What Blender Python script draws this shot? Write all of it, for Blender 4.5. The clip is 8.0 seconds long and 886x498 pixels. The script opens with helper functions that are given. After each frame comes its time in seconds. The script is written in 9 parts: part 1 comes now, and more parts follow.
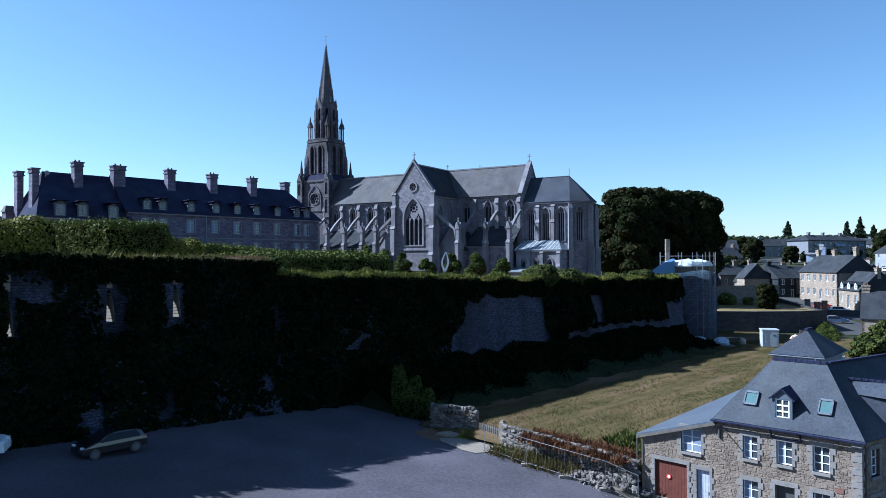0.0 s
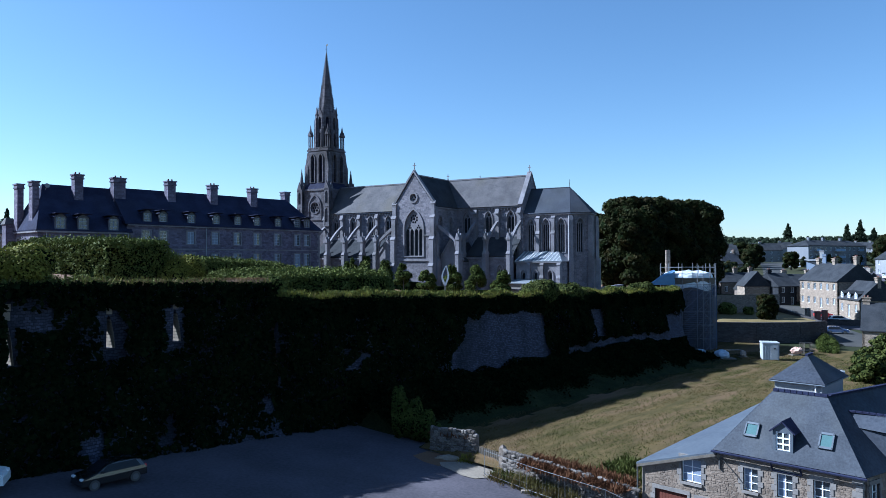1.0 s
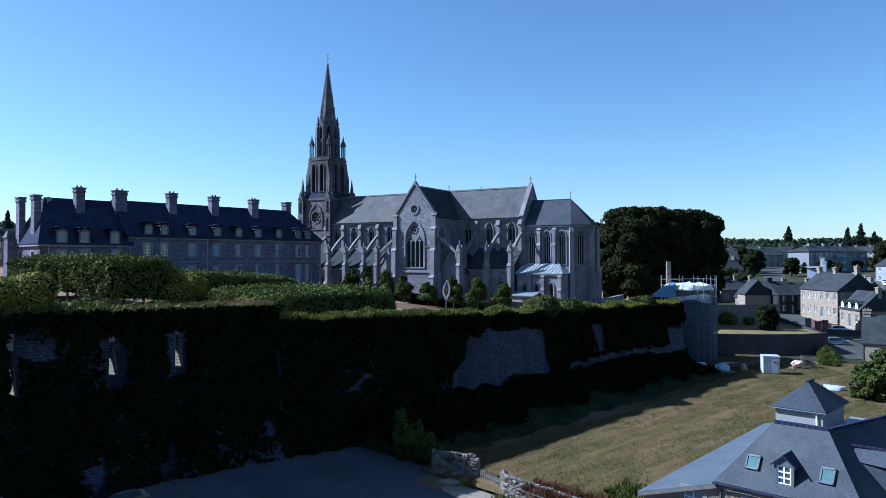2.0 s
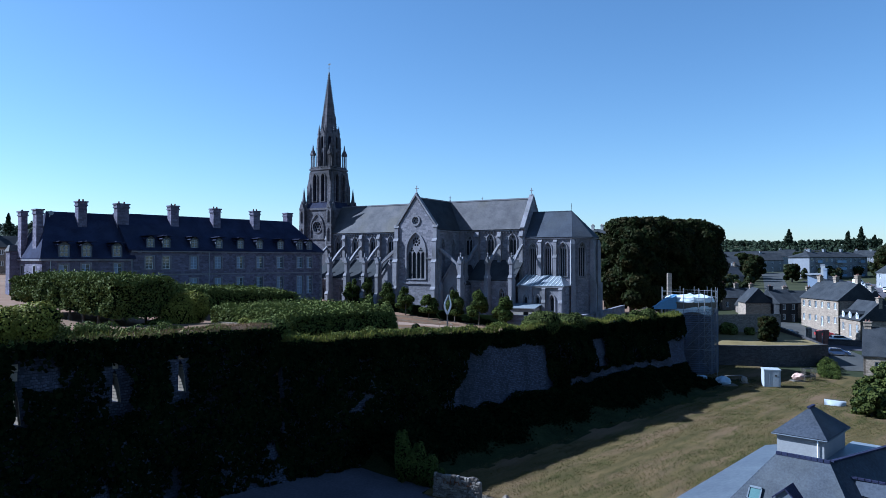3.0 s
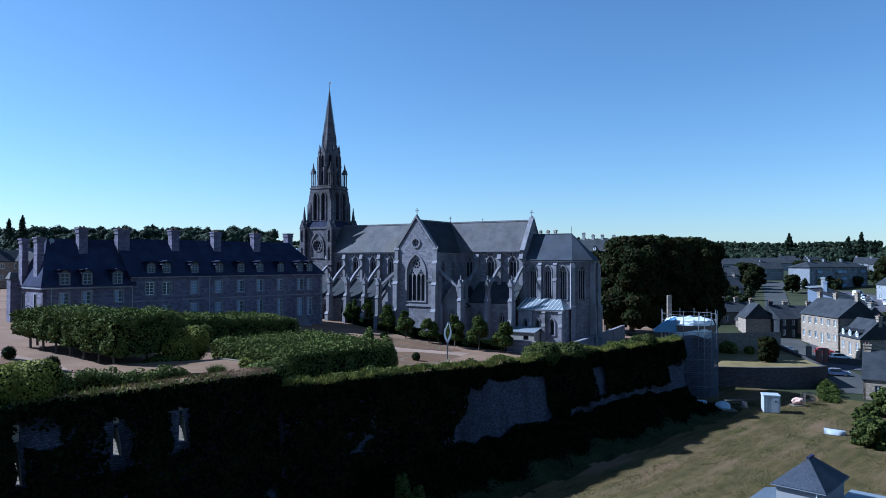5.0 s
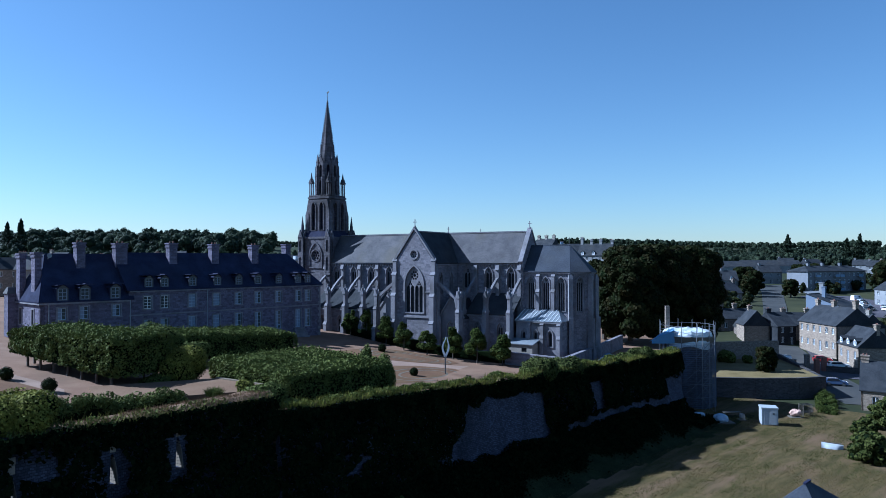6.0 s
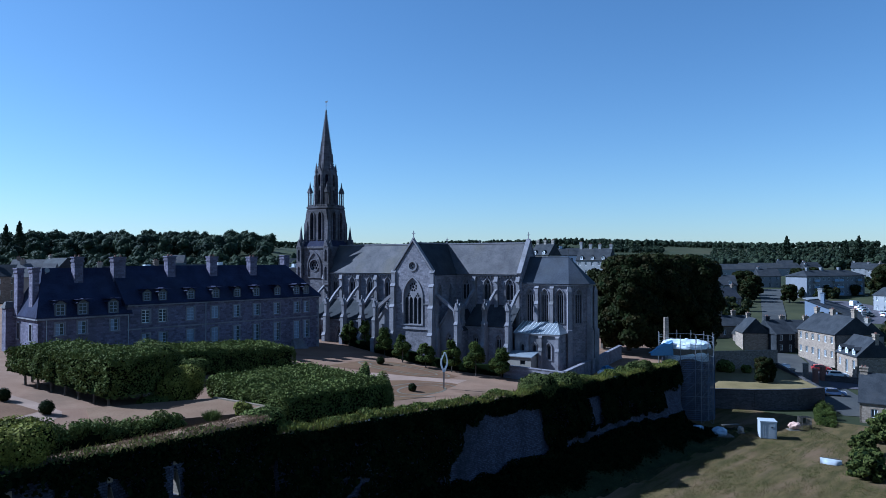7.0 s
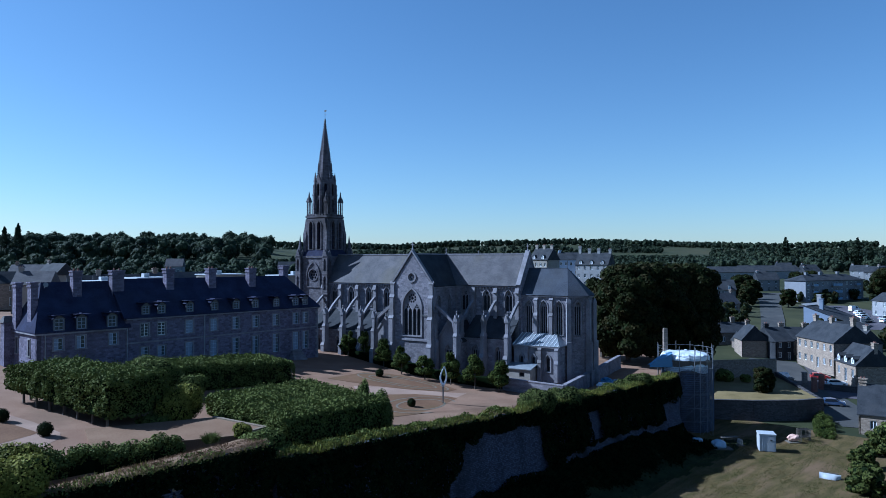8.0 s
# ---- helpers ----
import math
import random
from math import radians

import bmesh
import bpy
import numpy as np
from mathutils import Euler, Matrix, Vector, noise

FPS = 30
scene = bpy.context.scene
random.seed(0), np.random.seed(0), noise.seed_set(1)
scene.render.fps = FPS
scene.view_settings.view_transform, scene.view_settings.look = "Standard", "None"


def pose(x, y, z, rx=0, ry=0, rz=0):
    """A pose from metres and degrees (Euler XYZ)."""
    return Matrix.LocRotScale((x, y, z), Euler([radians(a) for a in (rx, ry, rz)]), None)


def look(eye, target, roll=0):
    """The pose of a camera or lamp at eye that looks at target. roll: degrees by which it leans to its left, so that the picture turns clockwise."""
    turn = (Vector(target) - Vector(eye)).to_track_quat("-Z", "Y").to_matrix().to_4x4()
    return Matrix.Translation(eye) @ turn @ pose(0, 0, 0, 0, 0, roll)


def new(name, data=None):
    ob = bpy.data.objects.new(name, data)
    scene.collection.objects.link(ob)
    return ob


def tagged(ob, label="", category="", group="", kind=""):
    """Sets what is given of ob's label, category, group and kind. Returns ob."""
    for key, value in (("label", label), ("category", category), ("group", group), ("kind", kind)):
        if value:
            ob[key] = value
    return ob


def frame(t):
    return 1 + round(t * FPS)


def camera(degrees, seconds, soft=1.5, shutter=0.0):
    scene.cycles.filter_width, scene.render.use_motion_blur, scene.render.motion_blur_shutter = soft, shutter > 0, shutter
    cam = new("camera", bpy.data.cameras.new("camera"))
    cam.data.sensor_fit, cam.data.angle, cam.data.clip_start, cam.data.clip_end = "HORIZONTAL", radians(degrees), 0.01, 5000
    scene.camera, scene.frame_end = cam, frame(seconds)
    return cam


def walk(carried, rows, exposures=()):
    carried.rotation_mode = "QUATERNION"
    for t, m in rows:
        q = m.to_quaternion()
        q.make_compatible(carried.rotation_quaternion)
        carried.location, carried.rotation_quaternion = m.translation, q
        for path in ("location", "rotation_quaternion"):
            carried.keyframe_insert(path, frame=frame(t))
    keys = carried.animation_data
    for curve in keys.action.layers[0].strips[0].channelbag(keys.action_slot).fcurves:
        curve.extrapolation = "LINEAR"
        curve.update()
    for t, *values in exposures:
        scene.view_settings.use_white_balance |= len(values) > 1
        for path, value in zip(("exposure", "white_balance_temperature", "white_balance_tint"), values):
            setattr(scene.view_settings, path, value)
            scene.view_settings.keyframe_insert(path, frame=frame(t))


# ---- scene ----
cam = camera(64.49, 8.0, soft=0.6)
PATH = [
    (0, (-0.000, 0.000, 17.020), (-0.0003, 1.9998, 17.0488), -0.26),
    (0.5, (0.008, 0.032, 17.960), (0.0071, 2.0318, 17.9890), -0.21),
    (1, (-0.013, 0.026, 18.920), (-0.0135, 2.0259, 18.9489), -0.16),
    (1.5, (-0.057, -0.027, 19.896), (-0.0580, 1.9729, 19.9253), -0.09),
    (3, (-0.285, -0.290, 22.827), (-0.2870, 1.7097, 22.8585), 0.02),
    (3.5, (-0.326, -0.342, 23.763), (-0.3288, 1.6581, 23.7956), 0.05),
    (4, (-0.341, -0.387, 24.726), (-0.3439, 1.6125, 24.7587), 0.06),
    (4.5, (-0.327, -0.452, 25.706), (-0.3305, 1.5475, 25.7391), 0.08),
    (6, (-0.095, -0.552, 28.745), (-0.0950, 1.4473, 28.7776), -0.03),
    (6.5, (-0.036, -0.511, 29.833), (-0.0345, 1.4885, 29.8645), -0.03),
    (7, (-0.005, -0.469, 30.906), (-0.0026, 1.5305, 30.9371), -0.03),
    (7.5, (0.006, -0.450, 31.954), (0.0100, 1.5502, 31.9847), -0.05),
    (8, (-0.029, -0.428, 33.005), (-0.0237, 1.5720, 33.0346), -0.04),
]
walk(cam, [(t, look(eye, target, roll)) for t, eye, target, roll in PATH], [(0.0, 1.36, 4800.0, 3.5), (1.5, 1.28, 4720.0, 3.5), (3.5, 1.13, 4600.0, 3.5), (6.0, 0.96, 4480.0, 3.5), (8.0, 0.84, 4420.0, 3.5)])

# ---- light ----
world = bpy.data.worlds.new("sky_world")
scene.world = world
world.use_nodes = True
wn, wl = world.node_tree.nodes, world.node_tree.links
wn.clear()
sky = wn.new("ShaderNodeTexSky")
sky.sky_type = "NISHITA"
sky.sun_disc = False
SUN_AZ, SUN_EL = radians(170.5), radians(38.0)   # azimuth from +x towards +y
sky.sun_elevation = SUN_EL
sky.sun_rotation = math.pi / 2 - SUN_AZ
sky.altitude = 200.0
sky.air_density, sky.dust_density, sky.ozone_density = 1.0, 0.35, 0.7
bg = wn.new("ShaderNodeBackground")
bg.inputs["Strength"].default_value = 0.054
wo = wn.new("ShaderNodeOutputWorld")
wl.new(sky.outputs[0], bg.inputs[0])
wl.new(bg.outputs[0], wo.inputs[0])
sun_dir = Vector((math.cos(SUN_AZ) * math.cos(SUN_EL), math.sin(SUN_AZ) * math.cos(SUN_EL), math.sin(SUN_EL)))
sun_data = bpy.data.lights.new("sun", "SUN")
sun_data.energy, sun_data.angle, sun_data.color = 5.0, radians(0.5), (1.0, 0.92, 0.85)
sun = new("sun", sun_data)
sun.matrix_world = look(sun_dir * 300, (0, 0, 0))

# ---- materials ----
def material(name, dark, light, scale=1.0, rough=0.85, bump=0.3, fine=8.0, metal=0.0, stain=None, stain_amount=0.4, spec=0.3, per_piece=0.0, drawn=None, bump_dist=0.02):
    """A rough surface: two colours mixed by a coarse and a fine noise, an optional stain, and relief from the fine noise."""
    m = bpy.data.materials.new(name)
    m.use_nodes = True
    n, l = m.node_tree.nodes, m.node_tree.links
    b = n["Principled BSDF"]
    b.inputs["Roughness"].default_value = rough
    b.inputs["Metallic"].default_value = metal
    b.inputs["Specular IOR Level"].default_value = spec
    co = n.new("ShaderNodeTexCoord")
    mp = n.new("ShaderNodeMapping")
    l.new(co.outputs["Object"], mp.inputs[0])
    wide = mp.outputs[0]
    if drawn:                # coarse marks drawn out along one direction
        mp.inputs["Rotation"].default_value = (0, 0, -radians(drawn))
        st = n.new("ShaderNodeMapping")
        st.inputs["Scale"].default_value = (0.22, 1.0, 1.0)
        l.new(mp.outputs[0], st.inputs[0])
        wide = st.outputs[0]
    a = n.new("ShaderNodeTexNoise")
    a.inputs["Scale"].default_value, a.inputs["Detail"].default_value = scale, 5
    l.new(wide, a.inputs["Vector"])
    f = n.new("ShaderNodeTexNoise")
    f.inputs["Scale"].default_value, f.inputs["Detail"].default_value = scale * fine, 6
    l.new(mp.outputs[0], f.inputs["Vector"])
    add = n.new("ShaderNodeMath")
    add.operation = "ADD"
    l.new(a.outputs[0], add.inputs[0])
    l.new(f.outputs[0], add.inputs[1])
    ramp = n.new("ShaderNodeMapRange")
    ramp.inputs["From Min"].default_value, ramp.inputs["From Max"].default_value = 0.72, 1.28
    last = add.outputs[0]
    if per_piece:
        info = n.new("ShaderNodeObjectInfo")
        geo = n.new("ShaderNodeNewGeometry")
        mul = n.new("ShaderNodeMath")
        mul.operation = "ADD"
        l.new(info.outputs["Random"], mul.inputs[0])
        l.new(geo.outputs["Random Per Island"], mul.inputs[1])
        fr = n.new("ShaderNodeMath")
        fr.operation = "FRACT"
        l.new(mul.outputs[0], fr.inputs[0])
        ma = n.new("ShaderNodeMath")
        ma.operation = "MULTIPLY_ADD"
        ma.inputs[1].default_value, ma.inputs[2].default_value = per_piece, -per_piece / 2
        l.new(fr.outputs[0], ma.inputs[0])
        ad = n.new("ShaderNodeMath")
        ad.operation = "ADD"
        l.new(last, ad.inputs[0])
        l.new(ma.outputs[0], ad.inputs[1])
        last = ad.outputs[0]
    l.new(last, ramp.inputs["Value"])
    mix = n.new("ShaderNodeMix")
    mix.data_type = "RGBA"
    mix.inputs[6].default_value, mix.inputs[7].default_value = (*dark, 1), (*light, 1)
    l.new(ramp.outputs[0], mix.inputs[0])
    col = mix.outputs[2]
    if stain:
        s = n.new("ShaderNodeTexNoise")
        s.inputs["Scale"].default_value, s.inputs["Detail"].default_value = scale * 0.37, 7
        l.new(wide, s.inputs["Vector"])
        sr = n.new("ShaderNodeMapRange")
        sr.inputs["From Min"].default_value, sr.inputs["From Max"].default_value = 0.5, 0.68
        sr.inputs["To Max"].default_value = stain_amount
        l.new(s.outputs[0], sr.inputs["Value"])
        mx = n.new("ShaderNodeMix")
        mx.data_type = "RGBA"
        mx.inputs[7].default_value = (*stain, 1)
        l.new(sr.outputs[0], mx.inputs[0])
        l.new(col, mx.inputs[6])
        col = mx.outputs[2]
    l.new(col, b.inputs["Base Color"])
    if bump:
        bp = n.new("ShaderNodeBump")
        bp.inputs["Strength"].default_value, bp.inputs["Distance"].default_value = bump, bump_dist
        l.new(f.outputs[0], bp.inputs["Height"])
        l.new(bp.outputs[0], b.inputs["Normal"])
    return m


def masonry(name, dark, light, mortar, size=(0.7, 0.3), rough=0.9, joint=0.02, wobble=0.12, stain=(0.12, 0.11, 0.1), bump=0.6, stain_amount=0.45, run=(1.0, 1.0, 0.4)):
    """Coursed stone seen from far: courses run along local x or y and z, with uneven block colours, recessed joints and dark weathering."""
    m = bpy.data.materials.new(name)
    m.use_nodes = True
    n, l = m.node_tree.nodes, m.node_tree.links
    b = n["Principled BSDF"]
    b.inputs["Roughness"].default_value = rough
    b.inputs["Specular IOR Level"].default_value = 0.2
    co = n.new("ShaderNodeTexCoord")
    sep = n.new("ShaderNodeSeparateXYZ")
    l.new(co.outputs["Object"], sep.inputs[0])
    ad = n.new("ShaderNodeMath")
    ad.operation = "ADD"
    l.new(sep.outputs[0], ad.inputs[0])
    l.new(sep.outputs[1], ad.inputs[1])
    cmb = n.new("ShaderNodeCombineXYZ")
    l.new(ad.outputs[0], cmb.inputs[0])
    l.new(sep.outputs[2], cmb.inputs[1])
    nz = n.new("ShaderNodeTexNoise")
    nz.inputs["Scale"].default_value, nz.inputs["Detail"].default_value = 1.3, 3
    l.new(co.outputs["Object"], nz.inputs["Vector"])
    sc = n.new("ShaderNodeVectorMath")
    sc.operation = "SCALE"
    sc.inputs["Scale"].default_value = wobble
    l.new(nz.outputs["Color"], sc.inputs[0])
    va = n.new("ShaderNodeVectorMath")
    va.operation = "ADD"
    l.new(cmb.outputs[0], va.inputs[0])
    l.new(sc.outputs[0], va.inputs[1])
    br = n.new("ShaderNodeTexBrick")
    br.inputs["Scale"].default_value = 1.0
    br.inputs["Brick Width"].default_value, br.inputs["Row Height"].default_value = size
    br.inputs["Mortar Size"].default_value, br.inputs["Mortar Smooth"].default_value = joint, 0.3
    br.inputs["Color1"].default_value, br.inputs["Color2"].default_value, br.inputs["Mortar"].default_value = (*dark, 1), (*light, 1), (*mortar, 1)
    br.inputs["Bias"].default_value = 0.0
    l.new(va.outputs[0], br.inputs["Vector"])
    f = n.new("ShaderNodeTexNoise")
    f.inputs["Scale"].default_value, f.inputs["Detail"].default_value = 7.0, 6
    l.new(co.outputs["Object"], f.inputs["Vector"])
    fm = n.new("ShaderNodeMapRange")
    fm.inputs["From Min"].default_value, fm.inputs["From Max"].default_value, fm.inputs["To Min"].default_value, fm.inputs["To Max"].default_value = 0.3, 0.7, 0.7, 1.25
    l.new(f.outputs[0], fm.inputs["Value"])
    vs = n.new("ShaderNodeVectorMath")
    vs.operation = "SCALE"
    l.new(br.outputs["Color"], vs.inputs[0])
    l.new(fm.outputs[0], vs.inputs["Scale"])
    st = n.new("ShaderNodeTexNoise")
    st.inputs["Scale"].default_value, st.inputs["Detail"].default_value = 0.35, 7
    smp = n.new("ShaderNodeMapping")
    smp.inputs["Scale"].default_value = run
    l.new(co.outputs["Object"], smp.inputs[0])
    l.new(smp.outputs[0], st.inputs["Vector"])
    sr = n.new("ShaderNodeMapRange")
    sr.inputs["From Min"].default_value, sr.inputs["From Max"].default_value, sr.inputs["To Max"].default_value = 0.46, 0.7, stain_amount
    l.new(st.outputs[0], sr.inputs["Value"])
    mx = n.new("ShaderNodeMix")
    mx.data_type = "RGBA"
    mx.inputs[7].default_value = (*stain, 1)
    l.new(sr.outputs[0], mx.inputs[0])
    l.new(vs.outputs[0], mx.inputs[6])
    l.new(mx.outputs[2], b.inputs["Base Color"])
    bp = n.new("ShaderNodeBump")
    bp.inputs["Strength"].default_value, bp.inputs["Distance"].default_value = bump, 0.03
    hm = n.new("ShaderNodeMath")
    hm.operation = "SUBTRACT"
    l.new(f.outputs[0], hm.inputs[0])
    l.new(br.outputs["Fac"], hm.inputs[1])
    l.new(hm.outputs[0], bp.inputs["Height"])
    l.new(bp.outputs[0], b.inputs["Normal"])
    return m


def leafage(name, dark, light, dry=None, dry_amount=0.3, scale=0.5, spec=0.03, through_light=0.14):
    """Leaves: each leaf its own green, with patches of tone; a little light passes through."""
    m = bpy.data.materials.new(name)
    m.use_nodes = True
    n, l = m.node_tree.nodes, m.node_tree.links
    b = n["Principled BSDF"]
    b.inputs["Roughness"].default_value = 0.6
    b.inputs["Specular IOR Level"].default_value = spec
    geo = n.new("ShaderNodeNewGeometry")
    co = n.new("ShaderNodeTexCoord")
    nz = n.new("ShaderNodeTexNoise")
    nz.inputs["Scale"].default_value, nz.inputs["Detail"].default_value = scale, 4
    l.new(co.outputs["Object"], nz.inputs["Vector"])
    av = n.new("ShaderNodeMath")
    av.operation = "MULTIPLY_ADD"
    av.inputs[1].default_value = 0.55
    l.new(geo.outputs["Random Per Island"], av.inputs[0])
    s2 = n.new("ShaderNodeMapRange")
    s2.inputs["From Min"].default_value, s2.inputs["From Max"].default_value, s2.inputs["To Max"].default_value = 0.35, 0.65, 0.45
    l.new(nz.outputs[0], s2.inputs["Value"])
    l.new(s2.outputs[0], av.inputs[2])
    mix = n.new("ShaderNodeMix")
    mix.data_type = "RGBA"
    mix.inputs[6].default_value, mix.inputs[7].default_value = (*dark, 1), (*light, 1)
    l.new(av.outputs[0], mix.inputs[0])
    col = mix.outputs[2]
    if dry:
        dz = n.new("ShaderNodeTexNoise")
        dz.inputs["Scale"].default_value = scale * 2.3
        l.new(co.outputs["Object"], dz.inputs["Vector"])
        dr = n.new("ShaderNodeMapRange")
        dr.inputs["From Min"].default_value, dr.inputs["From Max"].default_value, dr.inputs["To Max"].default_value = 0.5, 0.65, dry_amount
        l.new(dz.outputs[0], dr.inputs["Value"])
        mx = n.new("ShaderNodeMix")
        mx.data_type = "RGBA"
        mx.inputs[7].default_value = (*dry, 1)
        l.new(dr.outputs[0], mx.inputs[0])
        l.new(col, mx.inputs[6])
        col = mx.outputs[2]
    l.new(col, b.inputs["Base Color"])
    tr = n.new("ShaderNodeBsdfTranslucent")
    l.new(col, tr.inputs["Color"])
    ms = n.new("ShaderNodeMixShader")
    ms.inputs[0].default_value = through_light
    l.new(b.outputs[0], ms.inputs[1])
    l.new(tr.outputs[0], ms.inputs[2])
    out = n["Material Output"]
    l.new(ms.outputs[0], out.inputs[0])
    return m


def plain(name, colour, rough=0.5, metal=0.0, spec=0.5):
    m = material(name, tuple(c * 0.88 for c in colour), tuple(min(1, c * 1.1) for c in colour), 3.0, rough, 0.05, 6.0, metal, spec=spec)
    return m


GRANITE = masonry("granite_church", (0.131, 0.124, 0.144), (0.227, 0.212, 0.239), (0.181, 0.170, 0.190), (0.62, 0.3), joint=0.012, wobble=0.04, stain=(0.059, 0.055, 0.054), stain_amount=0.55)
DRESSED = material("dressed_granite", (0.129, 0.123, 0.140), (0.224, 0.213, 0.232), 0.9, 0.88, 0.3, 9, stain=(0.055, 0.052, 0.048), stain_amount=0.6)
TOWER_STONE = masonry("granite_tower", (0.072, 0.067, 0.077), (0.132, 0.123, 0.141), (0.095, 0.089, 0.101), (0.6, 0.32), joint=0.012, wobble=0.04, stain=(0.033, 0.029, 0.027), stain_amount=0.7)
# bluish tint carries the shade of the chateau's front in the stone colour
CHATEAU_STONE = masonry("granite_chateau", (0.078, 0.069, 0.099), (0.160, 0.144, 0.199), (0.121, 0.109, 0.150), (0.5, 0.27), joint=0.02, wobble=0.15, stain=(0.046, 0.041, 0.052))
RUBBLE = masonry("rubble_stone", (0.121, 0.096, 0.079), (0.247, 0.202, 0.163), (0.176, 0.151, 0.130), (0.38, 0.2), joint=0.025, wobble=0.3, stain=(0.141, 0.117, 0.095), stain_amount=0.3)
# dark and bluish: the wall's shaded side is put into this colour
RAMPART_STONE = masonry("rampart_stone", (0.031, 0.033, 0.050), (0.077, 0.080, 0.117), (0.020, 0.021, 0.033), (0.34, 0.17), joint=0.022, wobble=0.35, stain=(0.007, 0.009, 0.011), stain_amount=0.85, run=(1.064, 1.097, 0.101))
SLATE = material("slate", (0.026, 0.030, 0.041), (0.055, 0.061, 0.078), 0.5, 0.75, 0.35, 14, stain=(0.057, 0.055, 0.046), stain_amount=0.25, spec=0.1)
SLATE_OLD = material("slate_lichen", (0.044, 0.043, 0.049), (0.101, 0.095, 0.100), 0.55, 0.7, 0.4, 12, stain=(0.102, 0.089, 0.064), stain_amount=0.45, spec=0.1)
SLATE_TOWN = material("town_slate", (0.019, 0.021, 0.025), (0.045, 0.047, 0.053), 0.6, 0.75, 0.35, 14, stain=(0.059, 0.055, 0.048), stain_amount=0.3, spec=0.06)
# darkened and blued to hold the shade on the chateau's roof slopes
SLATE_DARK = material("slate_dark", (0.014, 0.014, 0.030), (0.032, 0.036, 0.070), 0.6, 0.75, 0.35, 14, stain=(0.040, 0.040, 0.049), stain_amount=0.25, spec=0.04)
ZINC = material("zinc", (0.180, 0.202, 0.231), (0.289, 0.310, 0.339), 0.5, 0.42, 0.05, 6, metal=0.35, stain=(0.361, 0.376, 0.390), stain_amount=0.3)
GLASS_DARK = material("old_window_glass", (0.012, 0.014, 0.018), (0.03, 0.034, 0.04), 2.0, 0.4, 0.1, 3, spec=0.04)
WHITE_PAINT = plain("white_paint", (0.720, 0.730, 0.750), 0.45)
BLUE_WHITE = plain("bluish_paint", (0.365, 0.419, 0.527), 0.5)
ROUGHCAST = material("roughcast", (0.194, 0.194, 0.206), (0.259, 0.258, 0.263), 0.6, 0.9, 0.2, 20, stain=(0.196, 0.184, 0.166), stain_amount=0.35)
ROUGHCAST_BEIGE = material("beige_roughcast", (0.189, 0.171, 0.153), (0.261, 0.239, 0.211), 0.6, 0.9, 0.2, 20, stain=(0.168, 0.153, 0.122), stain_amount=0.4)
ASPHALT = material("asphalt", (0.034, 0.034, 0.035), (0.058, 0.057, 0.054), 0.25, 0.9, 0.3, 30, stain=(0.089, 0.082, 0.074), stain_amount=0.4, spec=0.2)
CAR_PARK = material("worn_car_park", (0.052, 0.048, 0.057), (0.095, 0.085, 0.099), 0.22, 0.92, 0.35, 24, stain=(0.049, 0.044, 0.046), stain_amount=0.5, spec=0.2)
SAND = material("sandy_gravel", (0.118, 0.071, 0.042), (0.173, 0.112, 0.070), 0.35, 0.95, 0.3, 26, stain=(0.133, 0.093, 0.062), stain_amount=0.5, spec=0.1)
PATH_GRAVEL = material("pale_gravel", (0.148, 0.087, 0.056), (0.209, 0.136, 0.091), 0.4, 0.95, 0.3, 30, stain=(0.113, 0.075, 0.049), stain_amount=0.6, spec=0.1)
MEADOW = material("dry_meadow", (0.032, 0.031, 0.009), (0.112, 0.078, 0.034), 1.1, 0.95, 0.5, 9, stain=(0.136, 0.086, 0.052), stain_amount=0.7, spec=0.1, drawn=46, bump_dist=0.04)
FIELDS = material("fields", (0.017, 0.022, 0.011), (0.045, 0.048, 0.022), 0.012, 0.95, 0.2, 12, stain=(0.063, 0.053, 0.030), stain_amount=0.5, spec=0.1)
EARTH = material("earth", (0.076, 0.064, 0.047), (0.162, 0.132, 0.098), 0.5, 0.95, 0.5, 12, stain=(0.060, 0.064, 0.025), stain_amount=0.6)
# near black: shade over ivy and inside foliage is put into this colour
IVY_SHADE = leafage("ivy", (0.002, 0.004, 0.002), (0.012, 0.018, 0.007), spec=0.0, through_light=0.06)
HEDGE_LEAF = leafage("hedge_leaves", (0.040, 0.049, 0.012), (0.126, 0.142, 0.036), scale=0.8, through_light=0.05)
BRAMBLE = leafage("bramble_leaves", (0.020, 0.026, 0.007), (0.085, 0.094, 0.026), scale=0.7, through_light=0.05)
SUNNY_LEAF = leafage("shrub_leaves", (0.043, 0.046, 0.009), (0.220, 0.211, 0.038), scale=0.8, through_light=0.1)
TREE_LEAF = leafage("tree_leaves", (0.003, 0.005, 0.002), (0.028, 0.032, 0.010), dry=(0.054, 0.033, 0.013), dry_amount=0.3, scale=0.25)
YOUNG_LEAF = leafage("young_tree_leaves", (0.015, 0.025, 0.006), (0.087, 0.102, 0.023), scale=1.0)
WOOD_LEAF = leafage("far_wood_leaves", (0.007, 0.012, 0.010), (0.052, 0.064, 0.036), scale=0.05)
STRAW = leafage("brown_straw", (0.069, 0.041, 0.023), (0.172, 0.110, 0.060), scale=0.6)
MEADOW_GREEN = leafage("meadow_green", (0.020, 0.028, 0.007), (0.085, 0.092, 0.024), scale=0.8)
DRY_GRASS = leafage("dry_grass", (0.054, 0.043, 0.016), (0.150, 0.112, 0.046), dry=(0.068, 0.069, 0.019), dry_amount=0.7, scale=0.12)
BRACKEN = leafage("brown_bracken", (0.056, 0.025, 0.012), (0.133, 0.067, 0.036), scale=1.0)
